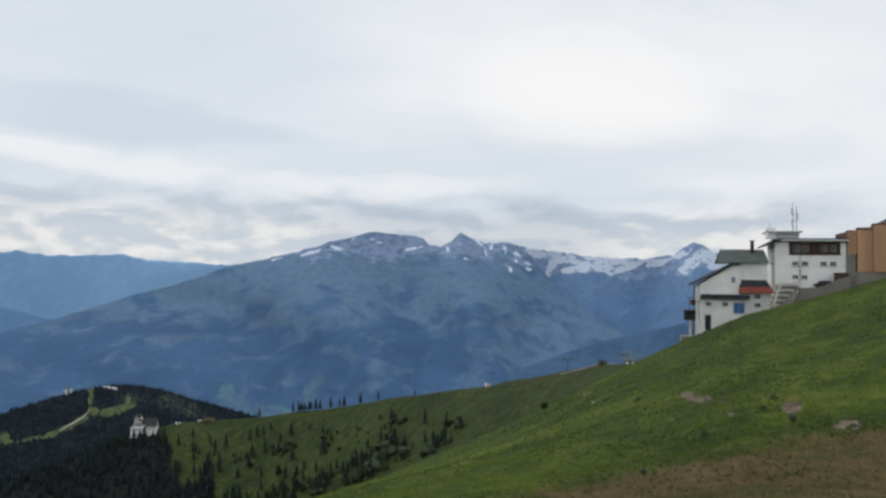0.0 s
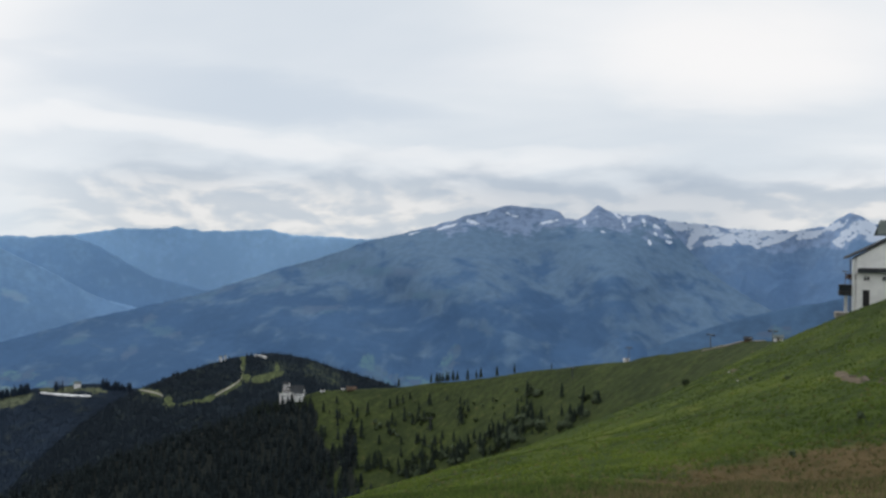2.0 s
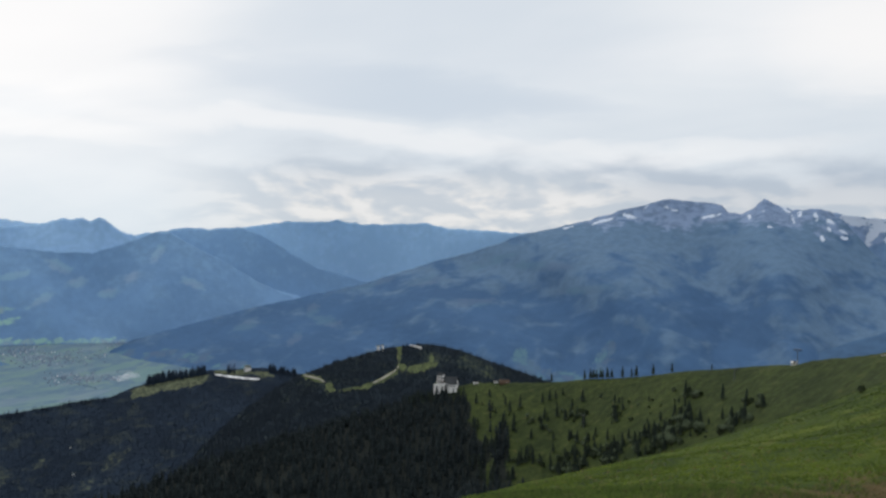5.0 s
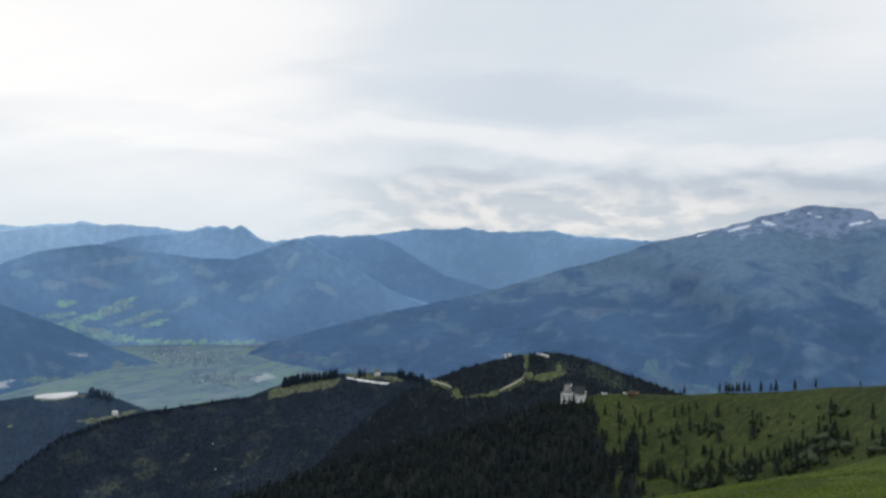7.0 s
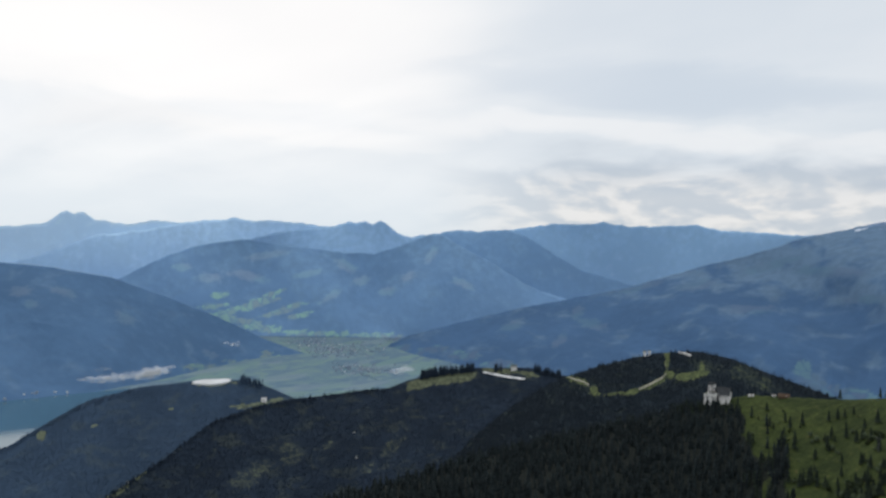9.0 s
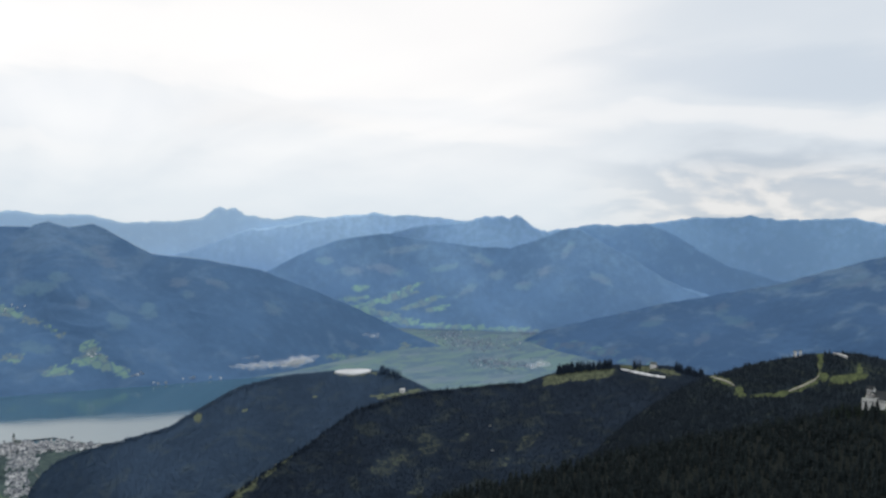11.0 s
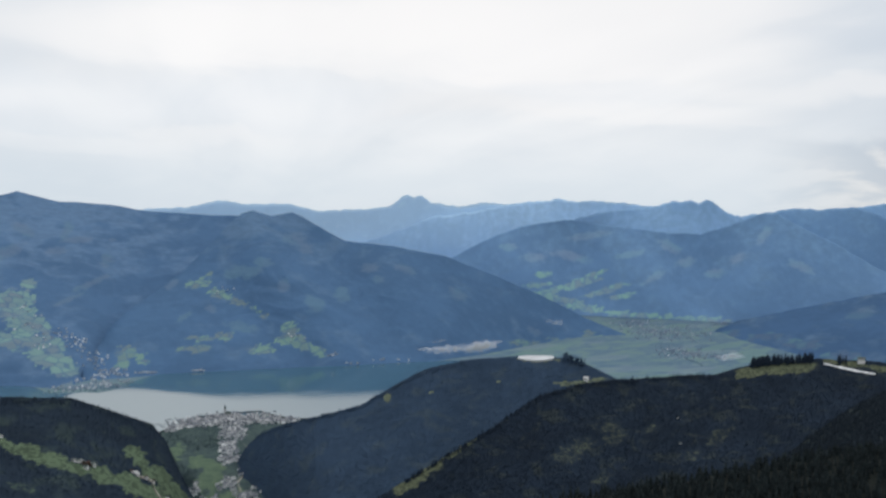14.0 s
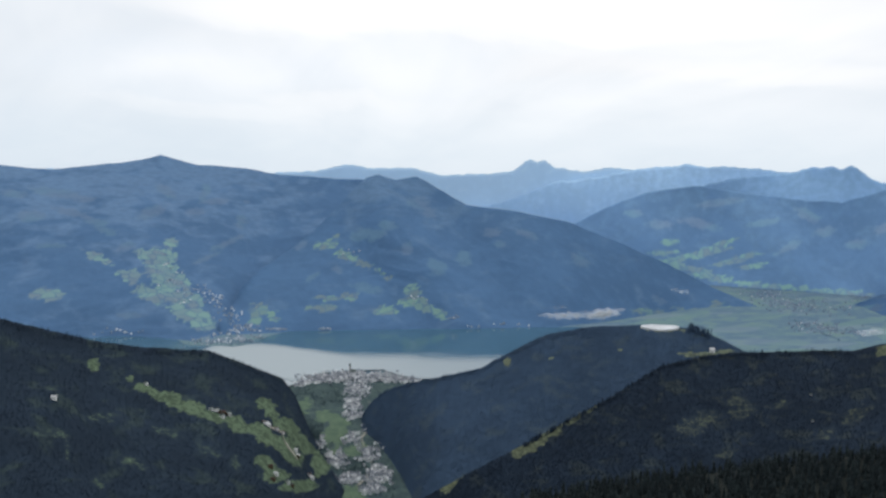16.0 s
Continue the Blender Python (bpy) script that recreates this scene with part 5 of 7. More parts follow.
boxes("pillar", m_frame, house, [(-16.95, -16.4, 1.2, 1.8, -13, -7.6)])
boxes("pillar", m_steel, house, [(-16.1, -15.85, 0.6, 0.85, -13, -0.5)])
# this dark ledge with rails stands in for cable machinery at the landing
boxes("balcony", m_brown, house, [(-16.5, -15.03, -0.3, 4.0, -4.6, -4.3), (-16.5, -16.42, -0.3, 4.0, -4.3, -3.5), (-16.5, -15.03, -0.3, -0.22, -4.3, -3.5)], "dark timber balcony")
boxes("platform", m_concrete, house, [(-18.6, -15.03, -0.6, 5, -12.3, -11.2)], "concrete landing platform")

cabin = thing("gondola_cabin", SITE @ pose(-16.9, 0.6, -7.8), "dark gondola cabin hanging at the station's landing", "gondola")
boxes("body", m_black, cabin, [(-1.2, 1.2, -1.1, 1.1, 0.0, 1.1)], "", 0.18)
boxes("window_band", m_glass, cabin, [(-1.16, 1.16, -1.06, 1.06, 1.1, 1.9)], "dark tinted glass")
boxes("roof", m_black, cabin, [(-1.2, 1.2, -1.1, 1.1, 1.9, 2.2)], "", 0.1)
bm = bmesh.new()
tube(bm, (0, 0, 2.2), (0, 0, 4.7), 0.08)
box(bm, -0.6, 0.6, -0.1, 0.1, 4.65, 4.85)
part("hanger", bm, m_steel, cabin)

hotel = thing("summit_hotel", SITE, "white four-storey summit hotel with brown timber top floor", "building")
boxes("wall", m_plaster, hotel, [(0, 13.6, 0, 9.0, -7, 8.7)])
bm = bmesh.new()
extrude_profile(bm, [(-2.0, 7.7), (-1.9, 8.0), (0.6, 9.35), (14.0, 9.35), (14.0, 8.95), (0.7, 8.95)], -1.1, 10.2)
part("roof", bm, m_roof_dark, hotel)
boxes("eave_trim", m_tin, hotel, [(0.9, 14.0, -1.16, -1.103, 8.80, 9.12)], "pale metal eave")
pent = boxes("penthouse", m_plaster_new, hotel, [(0.2, 4.8, 0.6, 6.0, 9.353, 10.65)])
boxes("penthouse_roof", m_tin, pent, [(-1.5, 5.3, -0.3, 7.0, 10.65, 10.95)], "light flat metal roof")
boxes("vent_box", m_plaster, hotel, [(-1.5, 0.197, 0.4, 2.5, 9.353, 11.6)])
boxes("timber_front", m_brown, hotel, [(2.7, 12.5, -0.14, -0.003, 6.0, 8.6)], "dark brown boarded upper front")
for x in (4.15, 5.85, 9.45, 11.15):
    window(hotel, x, 7.35, 1.25, 1.35, -0.14, m_concrete)
for x in (3.9, 5.75, 9.3, 11.1):
    window(hotel, x, 4.25, 1.25, 0.95, 0.0)
for x in (3.9, 5.65):
    window(hotel, x, 1.5, 1.2, 0.85, 0.0)
boxes("window_box", m_frame, hotel, [(3.3, 4.7, -0.45, -0.003, 0.15, 0.6)], "white planter box")
bm = bmesh.new()
tube(bm, (4.8, -0.12, 0.2), (4.8, -0.12, 8.8), 0.07)
part("downpipe", bm, m_steel, hotel)
for z in (7.0, 4.4):
    wn = boxes("side_window", m_glass, hotel, [(-0.06, 0.02, 3.0, 5.0, z - 0.35, z + 0.35)], "window strip in the side wall")
    for y in (2.9, 3.95, 5.0):
        boxes("mullion", m_frame, wn, [(-0.09, -0.003, y, y + 0.1, z - 0.4, z + 0.4)])

mast = thing("antenna_mast", SITE @ pose(4.1, 3.2, 10.95), "slim steel antenna mast with panel aerials on the hotel roof", "antenna")
bm = bmesh.new()
tube(bm, (0, 0, 0), (0, 0, 6.2), 0.09, 0.05)
tube(bm, (0.75, 0.2, 0), (0.75, 0.2, 5.4), 0.08, 0.05)
for z in (0.8, 2.2, 3.6):
    tube(bm, (0, 0, z), (0.75, 0.2, z + 0.2), 0.03)
part("pole", bm, m_steel, mast)
for x, z in ((-0.22, 1.2), (0.95, 2.4), (-0.2, 3.6)):
    boxes("aerial", m_frame, mast, [(x - 0.13, x + 0.13, -0.12, 0.1, z, z + 1.5)], "white panel aerial", 0.04)
whip = thing("aerial_rod", SITE @ pose(-0.9, 1.4, 11.6), "thin whip aerial on a roof box", "antenna")
bm = bmesh.new()
tube(bm, (0, 0, 0), (0, 0, 1.6), 0.04, 0.02, 6)
tube(bm, (0.4, 0, 0), (0.4, 0, 1.0), 0.03, 0.02, 6)
part("rod", bm, m_steel, whip)

block = thing("timber_clad_annex", SITE, "annex clad in orange-brown larch boards on a concrete base", "building")
boxes("core", m_timber, block, [(13.8, 27.0, 0.3, 9.5, 2.0, 10.8)])
boxes("base", m_concrete, block, [(15.3, 27.0, -0.7, 9.0, -7.0, 2.597)])
boxes("shaft", m_concrete, block, [(13.605, 15.297, -0.5, 4.0, -7.0, 6.2)], "grey concrete shaft")
for x0, x1, z0, z1, y in ((13.7, 15.5, 6.2, 10.9, -0.5), (15.503, 18.4, 2.6, 11.4, -0.9), (18.403, 21.2, 2.65, 12.2, -1.2)):
    p = boxes("board_panel", m_timber, block, [(x0 + 0.02, x1 - 0.02, y + 0.08, 0.297, z0, z1)], "orange-brown horizontal larch boards")
    pn = bmesh.new()
    box(pn, x0, x1, 0.0, 0.075, 0.0, 0.45, 0.012)
    first = part("board", pn, m_shingle, p)
    first.location = (0, y, z0)
    for k in range(1, int((z1 - z0) / 0.47)):
        nxt = new("board", first.data)
        nxt.parent = p
        nxt.location = (0, y + 0.03 * (k % 2), z0 + k * 0.47)
    boxes("coping", m_roof_red, p, [(x0 - 0.03, x1 + 0.03, y - 0.05, 0.35, z1 + 0.003, z1 + 0.16)])
boxes("wall", m_plaster_new, block, [(21.203, 27.0, -0.9, 0.29, 2.6, 12.4)])
bm = bmesh.new()
extrude_profile(bm, [(20.6, 12.5), (24.0, 14.2), (27.6, 14.2), (27.6, 13.8), (24.0, 13.8), (20.8, 12.42)], -1.8, 9.8)
part("roof", bm, m_roof_dark, block)

terrace = thing("retaining_wall", SITE, "grey concrete retaining wall of the hotel forecourt", "wall")
bm = bmesh.new()
extrude_profile(bm, [(1.2, -7), (4.2, -0.9), (8.0, -0.6), (11.2, 1.0), (13.4, 1.6), (13.6, -7)], -3.4, -3.0)
part("wall", bm, m_concrete, terrace)
boxes("paving", m_concrete, terrace, [(4.4, 13.4, -2.997, -0.003, -1.2, -0.75)])
kiosk = thing("forecourt_shed", SITE @ pose(12.3, -1.8, -0.75), "low brown timber shed on the forecourt", "shed")
boxes("body", m_timber, kiosk, [(-1.2, 1.1, -0.8, 0.9, 0, 2.9)])
boxes("roof", m_roof_dark, kiosk, [(-1.4, 1.25, -1.0, 1.1, 2.903, 3.1)])

car = thing("parked_car", SITE @ pose(9.2, -1.6, -0.74), "dark parked car on the hotel forecourt", "car")
bm = bmesh.new()
extrude_profile(bm, [(-2.0, 0.35), (-2.05, 0.8), (-1.3, 0.95), (-0.8, 1.5), (0.9, 1.5), (1.5, 1.0), (2.05, 0.85), (2.05, 0.35)], -0.85, 0.85)
bmesh.ops.bevel(bm, geom=list(bm.edges), offset=0.06, segments=1, affect="EDGES")
part("body", bm, m_black, car)
boxes("side_window", m_glass, car, [(-0.7, 0.0, -0.87, 0.87, 1.02, 1.4), (0.08, 0.85, -0.87, 0.87, 1.02, 1.4)])
for x in (-1.25, 1.25):
    for y in (-0.86, 0.86):
        bm = bmesh.new()
        tube(bm, (x, y - 0.1, 0.33), (x, y + 0.1, 0.33), 0.33, 0.33, 14)
        wh = part("wheel", bm, m_black, car)
        bm = bmesh.new()
        tube(bm, (x, y - 0.12, 0.33), (x, y + 0.12, 0.33), 0.19, 0.19, 10)
        part("rim", bm, m_steel, wh)

stairs = thing("stone_stairway", SITE @ pose(1.0, -3.6, 0), "pale stone stairway with stepped side walls", "stairs")
# every second step sits back in darker concrete, painting the dark gaps between
for k in range(9):
    boxes("step", m_concrete if k % 2 else m_rubble, stairs, [(-1.6 - 0.16 * k + 0.2 * (k % 2), 2.6 - 0.42 * k, -0.9 - 0.1 * k + 0.45 * (k % 2), 0.6, -0.55 - 0.5 * k, -0.03 - 0.5 * k)], "", 0.05)
bm = bmesh.new()
extrude_profile(bm, [(-2.5, -4.6), (-0.9, 0.1), (2.9, -0.5), (1.4, -4.6)], 0.05, 0.9)
part("side_wall", bm, m_rubble, stairs)
bm = bmesh.new()
tube(bm, (-0.6, -1.3, 0.4), (3.2, -1.3, -0.5), 0.16, 0.16, 6)
tube(bm, (-0.6, -1.3, 0.4), (-2.2, -1.6, -4.2), 0.16, 0.16, 6)
part("coping", bm, m_frame, stairs)

# ---- chairlift masts on the ridge ----


def lift_mast(p, height, turn, label):
    t = thing("lift_mast", pose(p.x, p.y, p.z - 0.4, 0, 0, turn), label, "lift mast", "chairlift masts")
    bm = bmesh.new()
    tube(bm, (0, 0, 0), (0, 0, height), 0.26, 0.16, 10)
    part("pole", bm, m_steel, t)
    boxes("crossarm", m_steel, t, [(-1.8, 1.8, -0.14, 0.14, height, height + 0.28)], "", 0.05)
    for x in (-1.65, 1.65):
        bm = bmesh.new()
        box(bm, x - 0.12, x + 0.12, -1.5, 1.5, height - 0.35, height - 0.02)
        for k in (-1.2, -0.4, 0.4, 1.2):
            tube(bm, (x - 0.16, k, height - 0.3), (x + 0.16, k, height - 0.3), 0.22, 0.22, 8)
        part("sheave_train", bm, m_black, t)
    boxes("ladder", m_steel, t, [(-0.25, -0.2, -0.5, -0.45, 0.5, height), (0.2, 0.25, -0.5, -0.45, 0.5, height)])
    return t


for az, el, ht in ((-3.33, -6.75, 9.0), (-8.53, -5.6, 7.0), (0.4, -8.0, 7.5), (-12.3, -4.9, 5.0), (10.0, -11.7, 9.5)):
    lift_mast(ground_hit(az, el, 300), ht, az - 25, "grey steel chairlift mast standing on the grass ridge")
lift_mast(ground_at(25.87, 470), 15, 10, "grey steel lift mast rising out of the spruce forest")

# ---- mountain inn and huts on the ridge ----


def gabled(parent, name, x0, x1, y0, y1, z0, eave, ridge, wall_mat, roof_mat, along="x", over=0.5):
    boxes("wall" if name == "" else name, wall_mat, parent, [(x0, x1, y0, y1, z0, eave)])
    bm = bmesh.new()
    if along == "y":
        c = (x0 + x1) / 2
        extrude_profile(bm, [(x0, eave), (c, ridge - 0.25), (x1, eave)], y0, y1)
        part("gable", bm, wall_mat, parent)
        bm = bmesh.new()
        extrude_profile(bm, [(x0 - over, eave - 0.2), (c, ridge), (x1 + over, eave - 0.2), (x1 + over, eave - 0.45), (c, ridge - 0.24), (x0 - over, eave - 0.45)], y0 - over, y1 + over)
    else:
        c = (y0 + y1) / 2
        extrude_profile(bm, [(y0, eave), (c, ridge - 0.25), (y1, eave)], x0, x1)
        for q in bm.verts:
            q.co = Vector((q.co.y, q.co.x, q.co.z))
        part("gable", bm, wall_mat, parent)
        bm = bmesh.new()
        extrude_profile(bm, [(y0 - over, eave - 0.2), (c, ridge), (y1 + over, eave - 0.2), (y1 + over, eave - 0.45), (c, ridge - 0.24), (y0 - over, eave - 0.45)], x0 - over, x1 + over)
        for q in bm.verts:
            q.co = Vector((q.co.y, q.co.x, q.co.z))
    part("roof", bm, roof_mat, parent)


p = ground_hit(19.4, -9.52, 600)
p_inn = p.copy()
inn = thing("mountain_inn", pose(p.x, p.y, p.z + 4.0, 0, 0, faces_eye(p) - 14) @ Matrix.Diagonal((0.82, 0.82, 0.74, 1)), "white mountain inn with dark roofs on the grassy saddle", "building")
gabled(inn, "", -10.5, -4.6, 3.0, 9.5, -13, 11.4, 14.2, m_plaster, m_roof_dark, "x", 0.4)
gabled(inn, "", -9.8, -1.2, -2.5, 2.997, -13, 6.4, 10.0, m_plaster, m_roof_dark, "y", 0.9)
gabled(inn, "", -1.0, 11.5, -2.0, 7.5, -13, 4.6, 10.6, m_plaster, m_roof_dark, "x", 1.1)
boxes("terrace", m_plaster, inn, [(-11.5, 2.0, -7.5, -2.9, -13, 1.6)], "white walled sun terrace")
boxes("balcony", m_brown, inn, [(-9.9, -1.1, -3.6, -2.503, 5.3, 6.2)], "dark timber balcony")
boxes("window_band", m_glass, inn, [(-9.0, -1.9, -2.56, -2.503, 2.8, 4.2)], "dark band of restaurant windows")
boxes("parapet", m_frame, inn, [(-11.6, 2.1, -7.7, -7.503, 1.4, 2.5), (-11.8, -11.503, -7.5, -2.9, 1.4, 2.5)])
boxes("annex", m_plaster, inn, [(2.2, 12.5, -6.0, -2.103, -13, 3.0)], "low white annex with a dark roof")
bm = bmesh.new()
extrude_profile(bm, [(-6.6, 2.9), (-2.0, 4.3), (-2.0, 3.9), (-6.6, 2.6)], 1.9, 13.0)
for q in bm.verts:
    q.co = Vector((q.co.y, q.co.x, q.co.z))
part("annex_roof", bm, m_roof_dark, inn)
for x, z, y in ((-9.2, 11.2, 3.0), (-7.5, 11.2, 3.0), (-5.8, 11.2, 3.0), (-9.2, 8.6, 3.0), (-5.5, 7.6, -2.5), (3.8, 1.0, -6.0), (6.2, 1.0, -6.0), (8.6, 1.0, -6.0), (11.0, 1.0, -6.0), (-9.8, -0.4, -7.5), (-7.2, -0.4, -7.5), (-4.6, -0.4, -7.5), (-2.0, -0.4, -7.5), (0.6, -0.4, -7.5)):
    window(inn, x, z, 1.5, 1.35, y)


def small_hut(az, el, wd, dp, ht, wall_mat, roof_mat, label, r0=300, r1=900, turn=0.0):
    q = ground_hit(az, el, r0, r1)
    t = thing("hut", pose(q.x, q.y, q.z - 0.4, 0, 0, faces_eye(q) + turn), label, "hut")
    gabled(t, "", -wd / 2, wd / 2, -dp / 2, dp / 2, -0.6, ht, ht + wd * 0.28, wall_mat, roof_mat, "x" if wd > dp else "y", 0.4)
    boxes("door", m_timber, t, [(-0.5, 0.5, -dp / 2 - 0.06, -dp / 2 - 0.003, 0.2, 2.2)])
    window(t, wd * 0.3, 1.5, 0.9, 0.8, -dp / 2)
    return t


small_hut(-12.63, -4.85, 4.2, 3.4, 1.9, m_plaster, m_roof_grey, "small white hut on the grassy ridge", 300, 460)
small_hut(-10.82, -5.08, 3.6, 3, 1.6, m_timber, m_roof_dark, "small brown timber hut on the grassy ridge", 300, 460)
small_hut(15.42, -9.0, 8, 4, 1.3, m_timber, m_timber, "low brown barn beside the inn", 500, 780)
small_hut(17.36, -9.08, 3.4, 1.8, 1.0, m_frame, m_tin, "white trailer-like hut near the inn", 500, 780)
small_hut(16.0, -8.98, 2.4, 1.8, 1.2, m_frame, m_tin, "small white hut near the inn", 500, 780)
small_hut(-3.15, -6.62, 3.2, 2.4, 1.1, m_frame, m_tin, "small white shelter beside a lift mast", 400, 620)

q = [ground_at(az, r) for az, r in ((-8.0, 448), (-9.2, 440), (-10.6, 434), (-11.9, 428))]
bm = bmesh.new()
for a, b in zip(q, q[1:]):
    for k in range(8):
        c0, c1 = a.lerp(b, k / 8), a.lerp(b, (k + 1) / 8)
        box(bm, min(c0.x, c1.x), max(c0.x, c1.x), c0.y - 1.2, c0.y + 1.2, min(c0.z, c1.z) - 0.4, max(c0.z, c1.z) + 0.12)
tagged(part("gravel_track", bm, m_concrete), "pale gravel track along the ridge", "track", kind="structure")

# ---- basins and huts on the hills beyond ----


def sheet_on(sl, rows, name, mat, label, category, lift=0.6, kind=""):
    """A thin slab that lies on a slope along a line of (bearing, elevation, half height in degrees)."""
    bm = bmesh.new()
    rings = []
    for az, el, half in rows:
        a, b = slope_hit(sl, az, el + half), slope_hit(sl, az, el - half)
        rings.append([bm.verts.new(v) for v in (a + Vector((0, 0, lift)), b + Vector((0, 0, lift)), b - Vector((0, 0, 3)), a - Vector((0, 0, 3)))])
    for a, b in zip(rings, rings[1:]):
        for i in range(4):
            bm.faces.new((a[i], b[i], b[(i + 1) % 4], a[(i + 1) % 4]))
    bm.faces.new(rings[0]), bm.faces.new(rings[-1][::-1])
    return tagged(part(name, bm, mat), label, category, kind=kind)


sheet_on(POND, [(34.9, -8.60, 0.02), (34.6, -8.64, 0.05), (34.3, -8.70, 0.03), (33.9, -8.75, 0.05), (33.6, -8.79, 0.035), (33.2, -8.86, 0.055), (32.8, -8.90, 0.025), (32.4, -8.93, 0.05), (32.0, -8.96, 0.02)], "snow_pond", m_liner, "white-lined water basin on the grassy ridge", "basin", 1.2)
sheet_on(RESERVOIR, [(54.35, -9.50, 0.03), (54.1, -9.48, 0.09), (53.6, -9.48, 0.15), (53.1, -9.47, 0.17), (52.6, -9.44, 0.15), (52.1, -9.40, 0.10), (51.9, -9.38, 0.04)], "water_reservoir", m_liner, "bright white-lined reservoir on top of the wooded hill", "basin", 3.0)
sheet_on(KNOLL, [(22.82, -6.72, 0.02), (22.80, -7.2, 0.025), (22.72, -7.7, 0.025), (22.68, -8.05, 0.03), (23.0, -8.42, 0.04), (23.6, -8.78, 0.04), (24.4, -9.2, 0.03)], "ski_track", m_track, "pale worn track down the mown ski run", "track", 0.7, "structure")
sheet_on(KNOLL, [(29.1, -8.68, 0.02), (28.6, -8.80, 0.035), (28.1, -8.92, 0.035), (27.7, -9.12, 0.03)], "saddle_track", m_track, "pale worn track across the grassy saddle", "track", 0.7, "structure")
sheet_on(KNOLL, [(21.95, -6.68, 0.02), (21.6, -6.72, 0.03), (21.1, -6.85, 0.03)], "avalanche_barrier", m_frame, "white barrier near the top of the knoll", "barrier", 2.0)


def far_house(p, turn, wd, dp, ht, wall_mat, roof_mat, label, group="", name="farmhouse", category="house"):
    t = thing(name, pose(p.x, p.y, p.z, 0, 0, turn), label, category, group)
    gabled(t, "", -wd / 2, wd / 2, -dp / 2, dp / 2, -4, ht, ht + wd * 0.3, wall_mat, roof_mat, "x", 0.5)
    return t


far_house(slope_hit(POND, 32.8, -8.32), 30, 9, 7, 5, m_plaster, m_roof_grey, "small grey lift station on the ridge top", name="lift_station", category="building")
far_house(slope_hit(KNOLL, 24.1, -7.0), 20, 3.4, 3, 6.5, m_plaster, m_roof_grey, "small white hut on top of the knoll", name="hut", category="hut")
far_house(slope_hit(KNOLL, 23.8, -6.95), 20, 2.6, 2.6, 6.5, m_plaster, m_roof_grey, "small white hut on top of the knoll", name="hut", category="hut")
far_house(slope_hit(RESERVOIR, 49.7, -10.7), 40, 9, 6, 4, m_plaster, m_tin, "white hut in a clearing on the hill")
for az, el in ((43.6, -12.8), (43.4, -14.4), (58.2, -14.6)):
    far_house(slope_hit(POND, az, el), 40, 2.2, 2, 2, m_plaster_new, m_roof_grey, "lone white hut among spruces on the ridge", name="hut", category="hut")

rng = random.Random(5)
for az, el in ((82.7, -15.83), (82.92, -15.78), (82.51, -15.89), (83.28, -15.61), (83.49, -15.56), (83.08, -15.67), (82.78, -16.05), (82.29, -15.96), (80.02, -16.5), (79.83, -16.62), (79.67, -16.75), (79.13, -17), (78.74, -17.2), (79.13, -19.9), (79.53, -19.4), (78.35, -20.4), (79.33, -20.2), (78.05, -20.6), (76.87, -20), (76.67, -20.2), (77.85, -18.4), (77.66, -18.8), (87.61, -13.75), (93.14, -14.3)):
    far_house(slope_hit(NORTH, az, el), rng.uniform(0, 180), rng.uniform(4.5, 7), rng.uniform(4, 5.5), rng.uniform(2.6, 4.2), rng.choice((m_plaster, m_plaster, m_timber)), rng.choice((m_roof_grey, m_tin, m_brown)), "white-walled alpine farmhouse among pastures on the hillside", "hamlet houses")


# ---- the towns on the valley floor ----
HOUSE_V = np.array([(-.5, -.5, 0), (.5, -.5, 0), (.5, .5, 0), (-.5, .5, 0), (-.5, -.5, .6), (.5, -.5, .6), (.5, .5, .6), (-.5, .5, .6), (-.5, 0, 1), (.5, 0, 1)], float)
HOUSE_WALL = [(0, 1, 5, 4), (1, 2, 6, 5), (2, 3, 7, 6), (3, 0, 4, 7), (5, 6, 9), (7, 4, 8)]
HOUSE_ROOF = [(4, 5, 9, 8), (6, 7, 8, 9)]


def crowd(name, places, sizes, turns, verts, groups, mats, label, category):
    """Many small copies of one shape joined into one mesh: groups of faces take the materials in turn."""
    k = len(places)
    c, s = np.cos(turns)[:, None], np.sin(turns)[:, None]
    vx = verts[None, :, 0] * sizes[:, 0:1]
    vy = verts[None, :, 1] * sizes[:, 1:2]
    co = np.stack([vx * c - vy * s, vx * s + vy * c, verts[None, :, 2] * sizes[:, 2:3]], -1) + places[:, None, :]
    me = bpy.data.meshes.new(name)
    flat_v = co.reshape(-1, 3)
    faces, idx = [], []
    for gi, g in enumerate(groups):
        for f_ in g:
            faces.append(np.asarray(f_)), idx.append(gi)
    off = (np.arange(k) * len(verts))[:, None]
    loops = np.concatenate([(off + f_[None, :]) for f_ in faces], axis=1).reshape(-1)
    sizes_f = np.tile([len(f_) for f_ in faces], k)
    me.vertices.add(len(flat_v)), me.vertices.foreach_set("co", flat_v.reshape(-1).astype(np.float32))
    me.loops.add(len(loops)), me.loops.foreach_set("vertex_index", loops.astype(np.int32))
    me.polygons.add(len(sizes_f))
    me.polygons.foreach_set("loop_start", np.concatenate([[0], np.cumsum(sizes_f)[:-1]]).astype(np.int32))
    for m_ in mats:
        me.materials.append(m_)
    me.polygons.foreach_set("material_index", np.tile(idx, k).astype(np.int32))
    me.polygons.foreach_set("use_smooth", np.full(len(sizes_f), category == "forest"))
    me.update(calc_edges=True)
    return tagged(new(name, me), label, category, kind="stuff")


